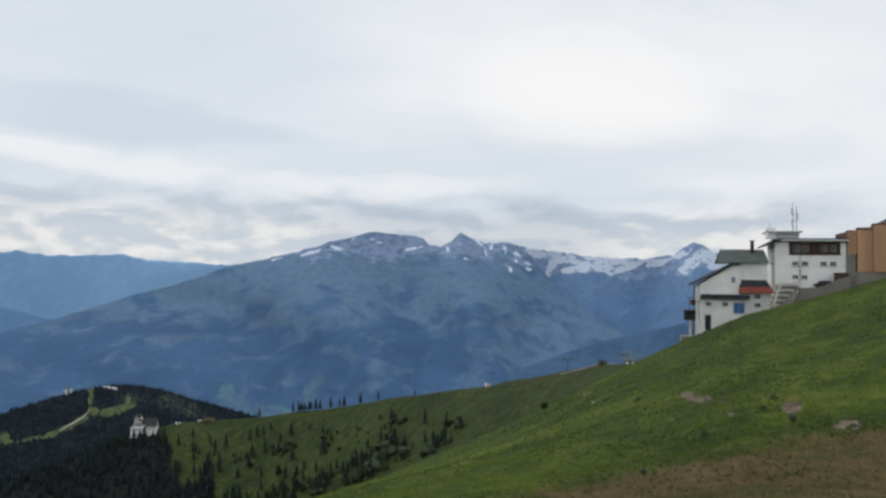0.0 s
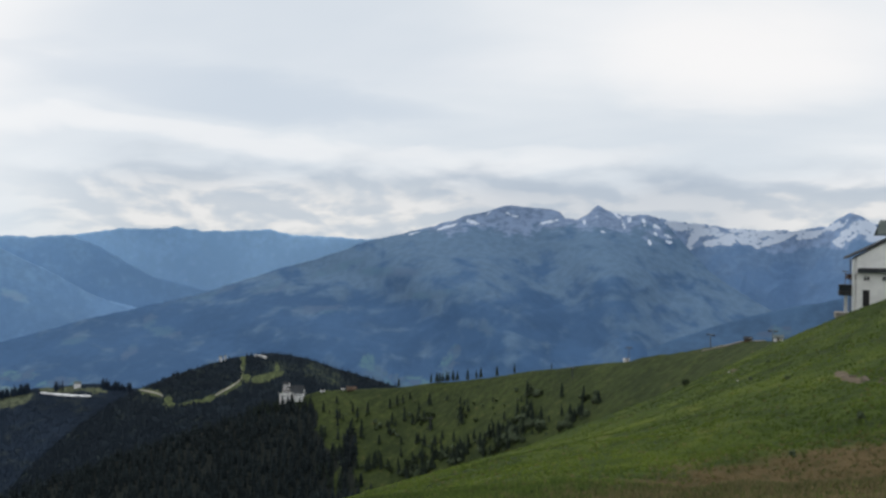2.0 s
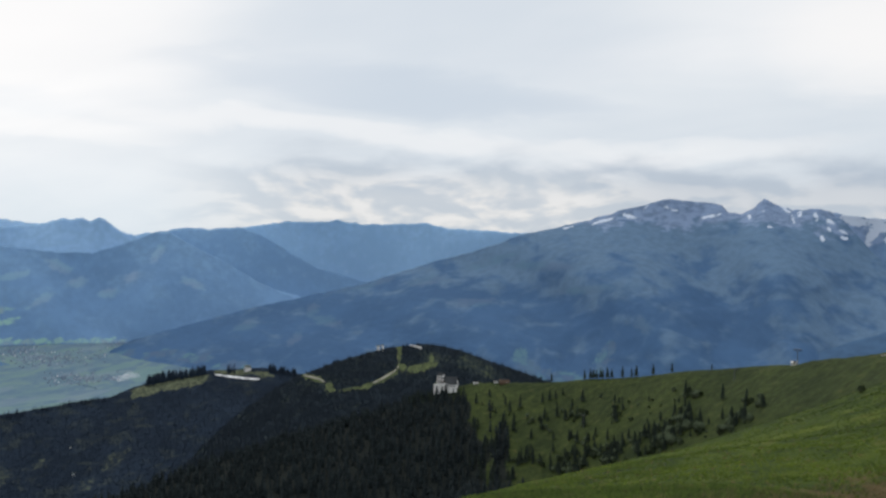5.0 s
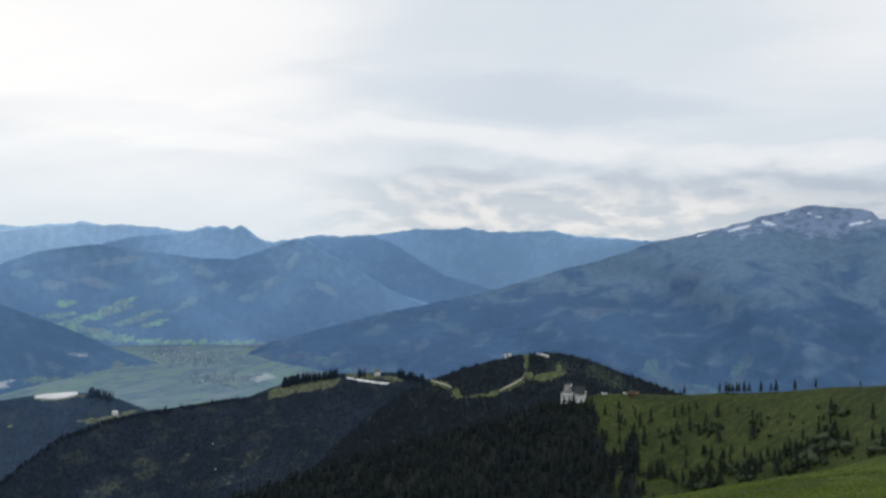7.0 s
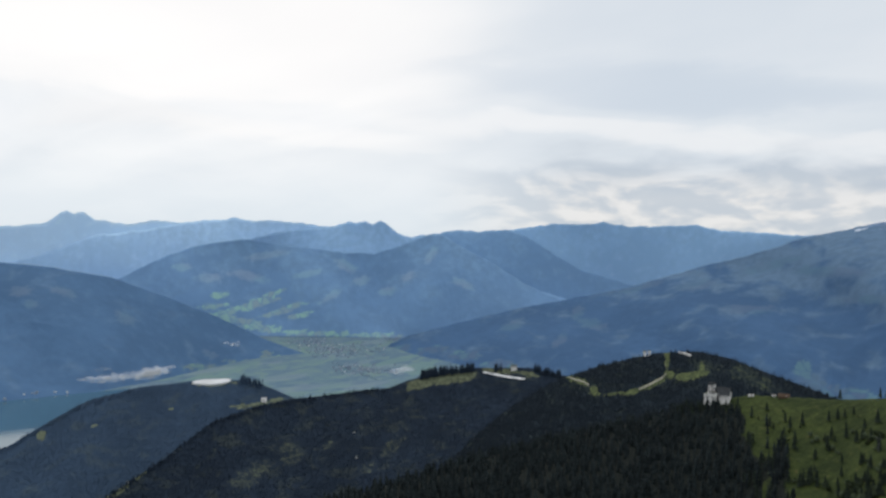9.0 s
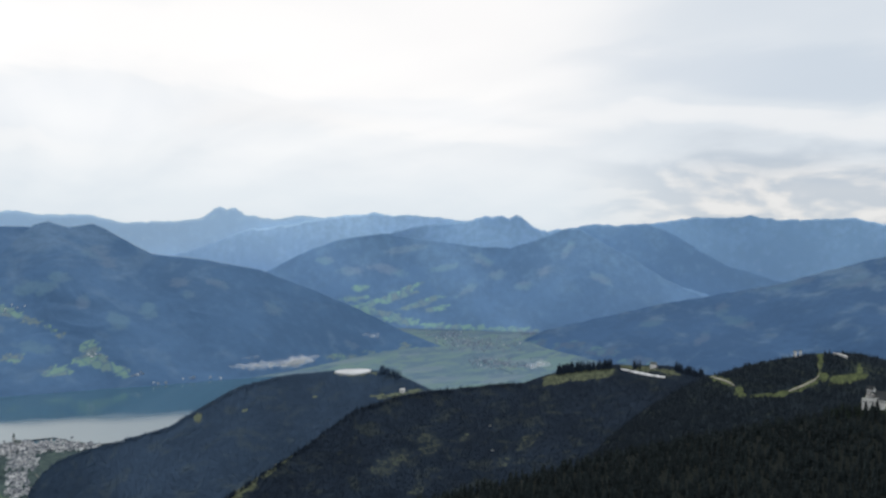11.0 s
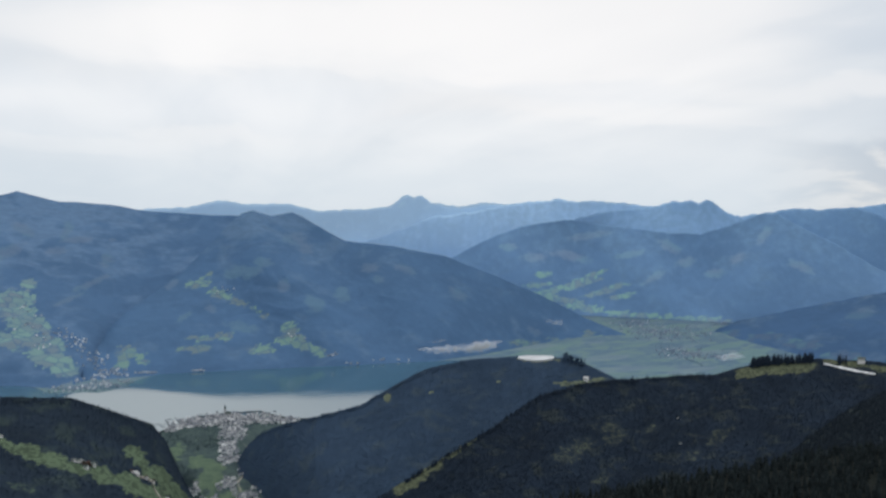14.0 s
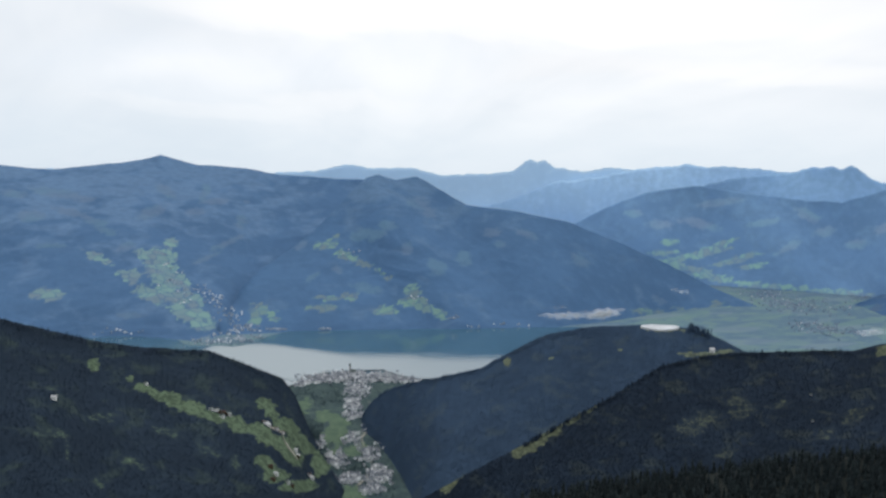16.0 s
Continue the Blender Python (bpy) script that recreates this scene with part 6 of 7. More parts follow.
def on_floor(az, el, lift=0.0):
    """Places of the valley floor at bearings and elevations."""
    r = VALLEY / np.tan(np.radians(el))
    for _ in range(6):
        r = 0.5 * r + 0.5 * (VALLEY + valley_rise(az, r)) / np.tan(np.radians(el))
    a = np.radians(az)
    return np.stack([-np.sin(a) * r, np.cos(a) * r, ground_z(az, r) + lift], -1)


gen = np.random.default_rng(7)


def tint_island(name, stops, rough=0.8):
    m, n = material(name)
    rnd = n.add("ShaderNodeNewGeometry").outputs["Random Per Island"]
    r = n.ramp(rnd, stops)
    principled(n, r, rough, None, 0.3)
    return m


m_town_wall = tint_island("town_walls", ((0, (0.38, 0.40, 0.43)), (0.35, (0.58, 0.59, 0.61)), (0.65, (0.80, 0.80, 0.81)), (1, (0.94, 0.94, 0.93))))
m_town_roof = tint_island("town_roofs", ((0, (0.10, 0.115, 0.14)), (0.5, (0.19, 0.205, 0.23)), (0.8, (0.33, 0.33, 0.34)), (1, (0.75, 0.75, 0.75))))
# houses across the lake: haze painted into walls and roofs as greyed blue
m_far_wall = tint_island("hazed_far_walls", ((0, (0.24, 0.30, 0.38)), (0.5, (0.42, 0.47, 0.53)), (1, (0.9, 0.92, 0.94))))
m_far_roof = tint_island("hazed_far_roofs", ((0, (0.15, 0.21, 0.29)), (0.7, (0.25, 0.30, 0.37)), (1, (0.75, 0.78, 0.82))))


def town(name, blobs, count, size, label, mats=(m_town_wall, m_town_roof)):
    az, el = [], []
    for a, e, wa, we, wt in blobs:
        k = int(count * wt)
        az.append(a + wa * np.clip(gen.normal(0, 0.55, k), -1.2, 1.2)), el.append(e + we * np.clip(gen.normal(0, 0.55, k), -1.2, 1.2))
    az, el = np.concatenate(az), np.concatenate(el)
    pl = on_floor(az, el)
    k = len(pl)
    sz = np.stack([gen.uniform(0.8, 1.6, k) * size, gen.uniform(0.7, 1.1, k) * size, gen.uniform(0.7, 1.4, k) * size], -1)
    return crowd(name, pl, sz, gen.uniform(0, math.pi, k), HOUSE_V, (HOUSE_WALL, HOUSE_ROOF), mats, label, "town")


town("lake_town", [(77.56, -14.02, 0.5, 0.15, 0.04), (76.28, -13.72, 1.4, 0.25, 0.15), (74.2, -13.55, 1.5, 0.3, 0.2), (72.13, -13.62, 1.3, 0.28, 0.15), (70.26, -13.78, 0.8, 0.15, 0.05), (73.61, -14.4, 0.8, 0.5, 0.09), (73.91, -15.45, 0.5, 0.5, 0.05), (73.81, -16.1, 0.6, 0.3, 0.03), (72.82, -16.6, 0.4, 0.5, 0.025), (74.01, -17.7, 0.5, 0.4, 0.02), (72.73, -18.6, 0.8, 0.5, 0.05), (74.99, -19, 0.7, 0.5, 0.04), (72.13, -20, 0.8, 0.5, 0.06), (74.11, -20.3, 0.9, 0.3, 0.05), (72.53, -20.9, 0.8, 0.3, 0.03), (76.08, -18, 0.4, 0.4, 0.015)], 1600, 5.4, "dense lakeside town of pale houses with grey roofs")
# houses on the plain take still more painted haze
m_plain_wall = tint_island("hazed_plain_walls", ((0, (0.17, 0.225, 0.31)), (0.6, (0.25, 0.305, 0.385)), (0.92, (0.40, 0.45, 0.51)), (1, (0.85, 0.87, 0.9))))
m_plain_roof = tint_island("hazed_plain_roofs", ((0, (0.14, 0.195, 0.275)), (0.85, (0.21, 0.265, 0.345)), (1, (0.5, 0.54, 0.59))))
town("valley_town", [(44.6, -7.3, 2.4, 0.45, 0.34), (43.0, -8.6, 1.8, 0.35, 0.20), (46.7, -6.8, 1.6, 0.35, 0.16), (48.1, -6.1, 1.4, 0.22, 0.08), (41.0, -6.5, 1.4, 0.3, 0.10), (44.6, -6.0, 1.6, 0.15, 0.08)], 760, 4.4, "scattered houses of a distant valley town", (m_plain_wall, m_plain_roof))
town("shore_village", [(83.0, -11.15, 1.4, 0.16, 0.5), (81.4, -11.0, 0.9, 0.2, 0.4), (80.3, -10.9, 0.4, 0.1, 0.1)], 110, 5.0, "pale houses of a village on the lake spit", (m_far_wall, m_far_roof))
vil_p, vil_r = [], random.Random(12)
for a_, e_, wa, we, k in ((84.06, -7.9, 0.5, 0.4, 14), (83.18, -8.5, 0.5, 0.5, 24), (82.29, -9.5, 0.5, 0.4, 32), (81.21, -10.15, 0.8, 0.12, 24), (86.23, -6.6, 0.9, 0.9, 16), (85.15, -8.2, 0.8, 0.6, 14), (74.2, -5.2, 0.8, 0.2, 7), (69.47, -8.3, 0.8, 0.4, 8), (67.3, -9.4, 0.6, 0.2, 6), (81.4, -10.42, 0.9, 0.1, 34), (79.23, -10.4, 0.8, 0.05, 16), (75.88, -10.38, 0.5, 0.03, 9), (82.68, -10.8, 0.8, 0.2, 26), (65.53, -10.03, 0.5, 0.04, 6), (63.46, -9.75, 1.2, 0.05, 8), (89.29, -10.3, 1.4, 0.2, 14)):
    for j in range(k):
        a2, e2 = a_ + vil_r.gauss(0, wa * 0.6), e_ + vil_r.gauss(0, we * 0.6)
        vil_p.append(slope_hit(EAST if a2 > 82.5 else EAST_FRONT, a2, e2))
k = len(vil_p)
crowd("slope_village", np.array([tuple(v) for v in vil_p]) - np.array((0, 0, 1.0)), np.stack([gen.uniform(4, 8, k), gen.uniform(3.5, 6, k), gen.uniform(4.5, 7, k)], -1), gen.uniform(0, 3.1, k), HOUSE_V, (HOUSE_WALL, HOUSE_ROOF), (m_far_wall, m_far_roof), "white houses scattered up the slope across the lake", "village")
church_p = Vector(on_floor(np.array(73.95), np.array(-13.45)))
church = thing("church", pose(church_p.x, church_p.y, church_p.z, 0, 0, 40), "pale town church with a pointed tower by the lake", "church")
gabled(church, "", -9, 9, -5, 5, -2, 10, 16, m_plaster_new, m_roof_grey, "x", 0.5)
boxes("tower", m_plaster_new, church, [(-14, -9.003, -2.5, 2.5, -2, 22)])
bm = bmesh.new()
tube(bm, (-11.5, 0, 22), (-11.5, 0, 34), 3.4, 0.1, 6)
part("spire", bm, m_roof_grey, church)

t_ = gen.random(150)
RIVER = on_floor(44.9 - 2.8 * t_ + gen.normal(0, 0.05, 150), -8.3 - 1.0 * t_ + gen.normal(0, 0.02, 150))
# the road of the town valley
bm = bmesh.new()
road = [(72.92, -15.2), (72.23, -16), (72.53, -16.7), (73.32, -17.6), (72.92, -18.6), (72.33, -19.6), (73.51, -20.7)]
rings = []
for az, el in road:
    c = Vector(on_floor(np.array(az), np.array(el), 1.0))
    rings.append([bm.verts.new(c + Vector((dx, dy, dz))) for dx, dy, dz in ((-4, 0, 0), (4, 0, 0), (4, 0, -3), (-4, 0, -3))])
for a, b in zip(rings, rings[1:]):
    for i in range(4):
        bm.faces.new((a[i], b[i], b[(i + 1) % 4], a[(i + 1) % 4]))
tagged(part("valley_road", bm, m_track), "pale road winding through the town valley", "road", kind="structure")
sheet_on(NORTH, [(79.58, -16.85, 0.05), (79.04, -17, 0.05), (78.74, -17.3, 0.06), (78.59, -17.75, 0.06), (78.25, -18.25, 0.06), (77.85, -18.7, 0.06), (77.71, -19, 0.05)], "farm_road", m_track, "pale winding farm road on the pastures", "road", 1.5, "structure")

# ---- spruces ----


def spruce_shape(seed, tiers, sides):
    """Vertices and faces of a spruce crown one metre tall: drooping jagged tiers."""
    r = random.Random(seed)
    vs, fs = [], []
    for t in range(tiers):
        f0 = t / tiers
        z0, z1 = 0.06 + 0.94 * f0, min(1.0, 0.06 + 0.94 * (f0 + 1.55 / tiers))
        rad = 0.20 * (1 - f0) ** 0.85 + 0.015
        c = len(vs)
        vs.append((r.uniform(-0.01, 0.01), r.uniform(-0.01, 0.01), z1))
        ph = r.uniform(0, 6.28)
        for k in range(sides):
            q = rad * r.uniform(0.72, 1.2) * (1.0 if k % 2 else 0.72)
            a_ = ph + 2 * math.pi * k / sides
            vs.append((q * math.cos(a_), q * math.sin(a_), z0 - (0.03 if k % 2 else -0.02) + r.uniform(-0.015, 0.015)))
        for k in range(sides):
            fs.append((c, c + 1 + k, c + 1 + (k + 1) % sides))
    return np.array(vs), fs


def forest(name, places, heights, seed, mat, label, tiers=3, sides=6):
    g = np.random.default_rng(seed)
    k = len(places)
    sz = np.stack([heights * g.uniform(0.8, 1.25, k)] * 2 + [heights], -1)
    vs, fs = spruce_shape(seed, tiers, sides)
    return crowd(name, places, sz, g.uniform(0, 6.28, k), vs, (fs,), (mat,), label, "forest")


def sample_ground(count, a0, a1, r0, r1, seed):
    g = np.random.default_rng(seed)
    az, r = g.uniform(a0, a1, count), np.sqrt(g.uniform(r0 * r0, r1 * r1, count))
    keep = g.random(count) < wooded(az, r) ** 1.5
    az, r = az[keep], r[keep]
    a = np.radians(az)
    return np.stack([-np.sin(a) * r, np.cos(a) * r, ground_z(az, r) - 0.3], -1), g


pl, g = sample_ground(21000, 12, 62, 250, 900, 3)
forest("spruce_forest", pl, g.uniform(5.0, 10.5, len(pl)), 21, m_spruce, "dense dark spruce forest on the near slope", 3, 7)


def sample_slope(sl, count, a0, a1, s0, s1, rows, seed):
    g = np.random.default_rng(seed)
    az, s = g.uniform(a0, a1, count), g.uniform(s0, s1, count)
    x, y, z, el = sl.at(az, s)
    keep = (spots(az, el, rows) < 0.35) & (g.random(count) > 0.8 * spots(az, el, FAINT, 0.8)) & (el > -22.5)
    return np.stack([x, y, z - 0.3], -1)[keep], g


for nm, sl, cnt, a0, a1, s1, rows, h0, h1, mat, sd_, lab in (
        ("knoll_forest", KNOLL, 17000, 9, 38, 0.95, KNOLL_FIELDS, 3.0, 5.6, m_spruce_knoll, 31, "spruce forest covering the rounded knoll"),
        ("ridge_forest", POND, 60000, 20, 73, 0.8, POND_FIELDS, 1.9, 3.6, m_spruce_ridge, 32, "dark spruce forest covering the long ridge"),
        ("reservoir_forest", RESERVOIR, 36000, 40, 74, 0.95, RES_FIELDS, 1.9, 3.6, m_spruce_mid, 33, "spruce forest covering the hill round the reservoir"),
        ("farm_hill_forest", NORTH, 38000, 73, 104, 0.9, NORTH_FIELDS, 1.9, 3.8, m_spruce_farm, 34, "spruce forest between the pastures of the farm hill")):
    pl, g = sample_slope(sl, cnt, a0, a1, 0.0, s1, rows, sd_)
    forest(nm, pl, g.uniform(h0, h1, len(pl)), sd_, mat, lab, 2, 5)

def crest_clump(name, sl, a0, a1, s0, s1, k, h0, h1, mat, seed, label):
    g = np.random.default_rng(seed)
    az, s = g.uniform(a0, a1, k), g.uniform(s0, s1, k)
    x, y, z, el = sl.at(az, s)
    forest(name, np.stack([x, y, z - 0.3], -1), g.uniform(h0, h1, k), seed, mat, label, 4, 7)


crest_clump("ridge_top_spruces", POND, 35.4, 39.2, 0.0, 0.02, 130, 9, 14, m_spruce_ridge, 41, "dark spruces along the grassy ridge top")
crest_clump("ridge_top_spruces", POND, 33.6, 34.1, 0.0, 0.02, 9, 8, 13, m_spruce_ridge, 42, "group of dark spruces beside the white basin")
crest_clump("ridge_top_spruces", POND, 29.6, 31.4, 0.0, 0.02, 60, 7, 12, m_spruce_ridge, 43, "dark spruces along the grassy ridge top")
crest_clump("hilltop_spruces", RESERVOIR, 49.8, 51.3, 0.0, 0.03, 60, 9, 15, m_spruce_mid, 44, "dark spruces beside the reservoir")
crest_clump("hillside_spruces", RESERVOIR, 58.0, 73.4, 0.0, 0.03, 420, 3.5, 7, m_spruce_mid, 45, "dark haze-blue spruces along the edge of the hill")
crest_clump("hillside_spruces", NORTH, 76.5, 97.0, 0.0, 0.03, 460, 3.5, 7, m_spruce_farm, 46, "dark spruces along the edge of the farm hill")
crest_clump("hillside_spruces", POND, 41.5, 62.0, 0.0, 0.02, 420, 3.5, 7, m_spruce_ridge, 47, "dark spruces along the edge of the long ridge")
# clumps of trees in the town valley
az, el = gen.uniform(69.5, 79.5, 1500), -gen.uniform(14.2, 21.5, 1500)
keep = fbm(az * 0.9, el * 1.1, 3, 91) > 0.02
for a_, e_, wa, we in ((77.26, -14.6, 1.0, 0.5), (74.89, -14.9, 0.9, 0.5), (76.67, -17.2, 0.9, 0.8), (75.88, -13.35, 0.4, 0.1), (70.95, -13.42, 0.9, 0.1), (71.84, -17.6, 0.8, 0.8), (75.88, -15.2, 1.2, 0.4), (74.5, -13.9, 2.4, 0.5), (73.71, -19.6, 2.0, 1.0), (79.04, -15.9, 0.7, 0.5), (78.05, -16.8, 1.3, 0.8), (77.16, -17.8, 1.2, 0.8), (76.18, -18.9, 1.0, 0.7), (75.78, -17.6, 0.8, 0.8)):
    k = int((320 if a_ > 75.8 and e_ < -15.5 else 150) * wa * we + 30)
    az, el = np.concatenate([az, a_ + wa * gen.normal(0, 0.5, k)]), np.concatenate([el, e_ + we * gen.normal(0, 0.5, k)])
    keep = np.concatenate([keep, np.ones(k, bool)])
keep &= spots(az, el, DALE_FIELDS) < 0.5
forest("valley_trees", on_floor(az, el)[keep], gen.uniform(3, 6.5, int(keep.sum())), 35, m_dale_tree, "dark groups of trees between the houses of the valley")
for (x0, x1, e, k) in ((69.4, 79.6, -13.72, 130), (76.2, 78.0, -13.55, 50)):
    az = gen.uniform(x0, x1, k)
    forest("shore_trees", on_floor(az, e - gen.uniform(0, 0.25, k)), gen.uniform(5, 9, k), 36, m_spruce_farm, "row of dark trees along the lake shore")


az = gen.uniform(79.9, 85.2, 160)
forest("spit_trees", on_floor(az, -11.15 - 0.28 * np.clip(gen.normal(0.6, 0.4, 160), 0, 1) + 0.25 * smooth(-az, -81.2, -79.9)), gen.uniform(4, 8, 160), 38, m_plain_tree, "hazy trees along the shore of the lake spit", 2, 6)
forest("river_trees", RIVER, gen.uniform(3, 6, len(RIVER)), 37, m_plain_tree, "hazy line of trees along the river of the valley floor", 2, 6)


def spruce(seed):
    t = thing("spruce", Matrix.Identity(4), "dark green spruce standing on the grassy slope", "tree", "spruces on the slope")
    r = random.Random(seed)
    bm = bmesh.new()
    tube(bm, (0, 0, -0.5), (0, 0, 7.5), 0.17, 0.03, 7)
    part("trunk", bm, m_bark, t)
    bm = bmesh.new()
    tiers = 9
    for k in range(tiers):
        f0 = k / tiers
        z0, z1 = 0.7 + 7.4 * f0, min(8.2, 0.7 + 7.4 * f0 + 1.7)
        rad = 1.75 * (1 - f0) ** 0.8 + 0.12
        c = bm.verts.new((r.uniform(-.1, .1), r.uniform(-.1, .1), z1))
        ring = []
        for j in range(14):
            q = rad * r.uniform(0.75, 1.2) * (1.0 if j % 2 else 0.6)
            a_ = 2 * math.pi * (j + r.uniform(-.2, .2)) / 14 + k
            ring.append(bm.verts.new((q * math.cos(a_), q * math.sin(a_), z0 + (-0.25 if j % 2 else 0.25) + r.uniform(-.12, .12))))
        for j in range(14):
            bm.faces.new((c, ring[j], ring[(j + 1) % 14]))
    part("crown", bm, m_spruce_lone, t)
    return t


def shrub(seed):
    t = thing("shrub", Matrix.Identity(4), "leafy green alder shrub on the grassy slope", "shrub", "shrubs on the slope")
    r = random.Random(seed)
    bm = bmesh.new()
    for k in range(5):
        a_ = r.uniform(0, 6.28)
        tube(bm, (0, 0, -0.3), (math.cos(a_) * 0.9, math.sin(a_) * 0.9, r.uniform(1.2, 2.2)), 0.07, 0.02, 5)
    part("stem", bm, m_bark, t)
    bm = bmesh.new()
    for k in range(260):
        d = Vector((r.gauss(0, 1), r.gauss(0, 1), r.gauss(0, 1))).normalized() * r.uniform(0.45, 1.0)
        lump = 0.75 + 0.35 * math.sin(3.1 * d.x + 1.7 * seed) * math.cos(2.7 * d.y)
        p_ = Vector((d.x * 1.9 * lump, d.y * 1.7 * lump, 1.45 + d.z * 1.35 * lump))
        u_ = Vector((r.gauss(0, 1), r.gauss(0, 1), r.gauss(0, 0.6))).normalized() * r.uniform(0.18, 0.38)
        v_ = u_.orthogonal().normalized() * r.uniform(0.15, 0.32)
        bm.faces.new([bm.verts.new(p_ + u_), bm.verts.new(p_ + v_), bm.verts.new(p_ - u_), bm.verts.new(p_ - v_)])
    part("crown", bm, m_leaf, t)
    return t


def place(masters, p_, scale, turn, first):
    """Sets a copy of one of the masters at p_; the masters themselves are used up first."""
    m_ = pose(p_.x, p_.y, p_.z, 0, 0, turn)
    ob = masters[first % len(masters)]
    if first < len(masters):
        ob.scale = (scale * rng.uniform(0.85, 1.1),) * 2 + (scale,)
        ob.matrix_basis = m_ @ Matrix.Diagonal((*ob.scale, 1))
        return ob
    c_ = copy_thing(ob, m_)
    k_ = scale * rng.uniform(0.85, 1.1)
    c_.matrix_basis = m_ @ Matrix.Diagonal((k_, k_, scale, 1))
    return c_


spruces, shrubs = [spruce(k) for k in (1, 2, 3)], [shrub(k) for k in (4, 5, 6)]
made, bushes = 0, 0
SINGLE = [(17.3, -10.4), (15.3, -10.5), (15.0, -10.9), (14.3, -10.6), (12.8, -10.2), (12.3, -10.0), (11.9, -9.9), (10.8, -10.4), (10.1, -10.0), (11.8, -11.1), (15.5, -11.8), (14.7, -11.7), (13.5, -12.5), (12.0, -13.4), (7.9, -11.2), (9.2, -12.2), (8.4, -12.4), (3.4, -9.2), (1.1, -9.3), (7.4, -12.7), (10.0, -11.6), (16.4, -9.9), (18.0, -10.3), (16.2, -10.9)]
CLUMP = [(16.1, -13.3, 7), (16.5, -13.4, 5), (13.9, -14.0, 5), (14.3, -14.2, 4), (11.2, -14.6, 7), (10.6, -14.3, 4), (8.5, -13.9, 4), (8.1, -13.6, 3), (6.2, -13.2, 4), (5.4, -12.9, 4), (4.9, -12.6, 4), (4.4, -12.2, 3), (3.6, -11.2, 2), (15.5, -15.1, 6), (15.9, -15.3, 5), (16.6, -15.4, 5), (13.0, -14.1, 3), (12.0, -14.6, 3), (17.2, -12.0, 5), (17.4, -14.4, 6), (14.9, -12.2, 3), (13.2, -11.4, 3), (12.4, -12.0, 2), (9.6, -13.4, 3)]
CLUMP += [(10.9, -11.1, 5), (10.1, -12.55, 5), (9.0, -13.2, 7), (7.8, -13.0, 7), (5.5, -12.05, 7), (4.75, -11.7, 6), (3.8, -10.9, 6), (3.3, -10.4, 5), (2.9, -11.1, 4), (0.2, -10.7, 4), (-0.3, -10.5, 4), (-1.2, -9.6, 2), (-0.5, -9.45, 2), (3.6, -9.05, 2), (7.8, -10.8, 2), (10.9, -13.6, 6), (10.1, -13.9, 6), (8.2, -13.6, 5), (6.6, -12.5, 5)]
SKYLINE = [(10.0, -8.65), (9.6, -8.6), (9.2, -8.5), (8.8, -8.5), (8.5, -8.4), (8.2, -8.35), (6.9, -8.15), (6.6, -8.1), (5.5, -7.98), (4.3, -7.8), (1.8, -7.45), (7.5, -8.2), (12.2, -8.9), (9.4, -8.6), (8.95, -8.5)]
for az, el in SINGLE:
    place(spruces, ground_hit(az, el, 330), rng.uniform(0.75, 1.35), rng.uniform(0, 360), made)
    made += 1
inn_r = math.hypot(p_inn.x, p_inn.y)
for k in range(30):
    place(spruces, ground_at(rng.uniform(18.0, 22.4), inn_r - rng.uniform(9, 18)), rng.uniform(0.7, 1.15), rng.uniform(0, 360), made)
    made += 1
for az, el, k in CLUMP:
    for j in range(k):
        a_, e_ = az + rng.gauss(0, 0.32), el + rng.gauss(0, 0.16)
        place(spruces, ground_hit(a_, e_, 330), rng.uniform(0.6, 1.25), rng.uniform(0, 360), made)
        made += 1
    if az < 14:
        for j in range(4):
            place(shrubs, ground_hit(az + rng.gauss(0, 0.4), el + rng.gauss(0, 0.15), 330), rng.uniform(0.9, 1.7), rng.uniform(0, 360), bushes)
            bushes += 1
for az, el in SKYLINE:
    p_ = ground_hit(az, el + 0.3, 400)
    place(spruces, p_, rng.uniform(0.85, 1.15) if az > 2 else 0.5, rng.uniform(0, 360), made)
    made += 1
for k in range(110):
    az = rng.uniform(4, 17.5) if k < 92 else rng.uniform(0, 6)
    el = rng.uniform(-14.5, -9.6)
    if el > -8.9 - 0.06 * az:
        continue
    place(spruces if k % 2 else shrubs, ground_hit(az, el, 330), rng.uniform(0.4, 0.85), rng.uniform(0, 360), made if k % 2 else bushes)
    made, bushes = made + (k % 2), bushes + (1 - k % 2)
for az, el in [(a_ + rng.gauss(0, 0.25), e_ + rng.gauss(0, 0.16)) for a_, e_ in ((4.2, -11.9), (3.9, -11.5), (3.4, -11.0), (4.6, -12.3), (3.2, -11.3), (5.1, -12.6), (2.7, -11.4), (11.4, -14.0), (10.9, -14.2), (9.9, -10.7), (3.3, -9.4), (0.5, -11.2), (0.9, -11.3)) for k in range(4)]:
    place(shrubs, ground_hit(az, el, 330), rng.uniform(1.2, 2.2), rng.uniform(0, 360), bushes)
    bushes += 1

# ---- the near slope: juniper bushes, stones, grass ----
for az, el, sc in ((-17.35, -9.5, 0.18), (-22.66, -8.2, 0.22), (-20.93, -7.6, 0.16), (-13.47, -12.1, 0.14), (-6.95, -8.2, 0.5), (-12.06, -6.4, 0.2), (-21.5, -6.9, 0.18), (-11.0, -7.6, 0.2), (-13.2, -7.4, 0.18)):
    place(shrubs, ground_hit(az, el, 25, 176), sc, rng.uniform(0, 360), bushes)
    bushes += 1


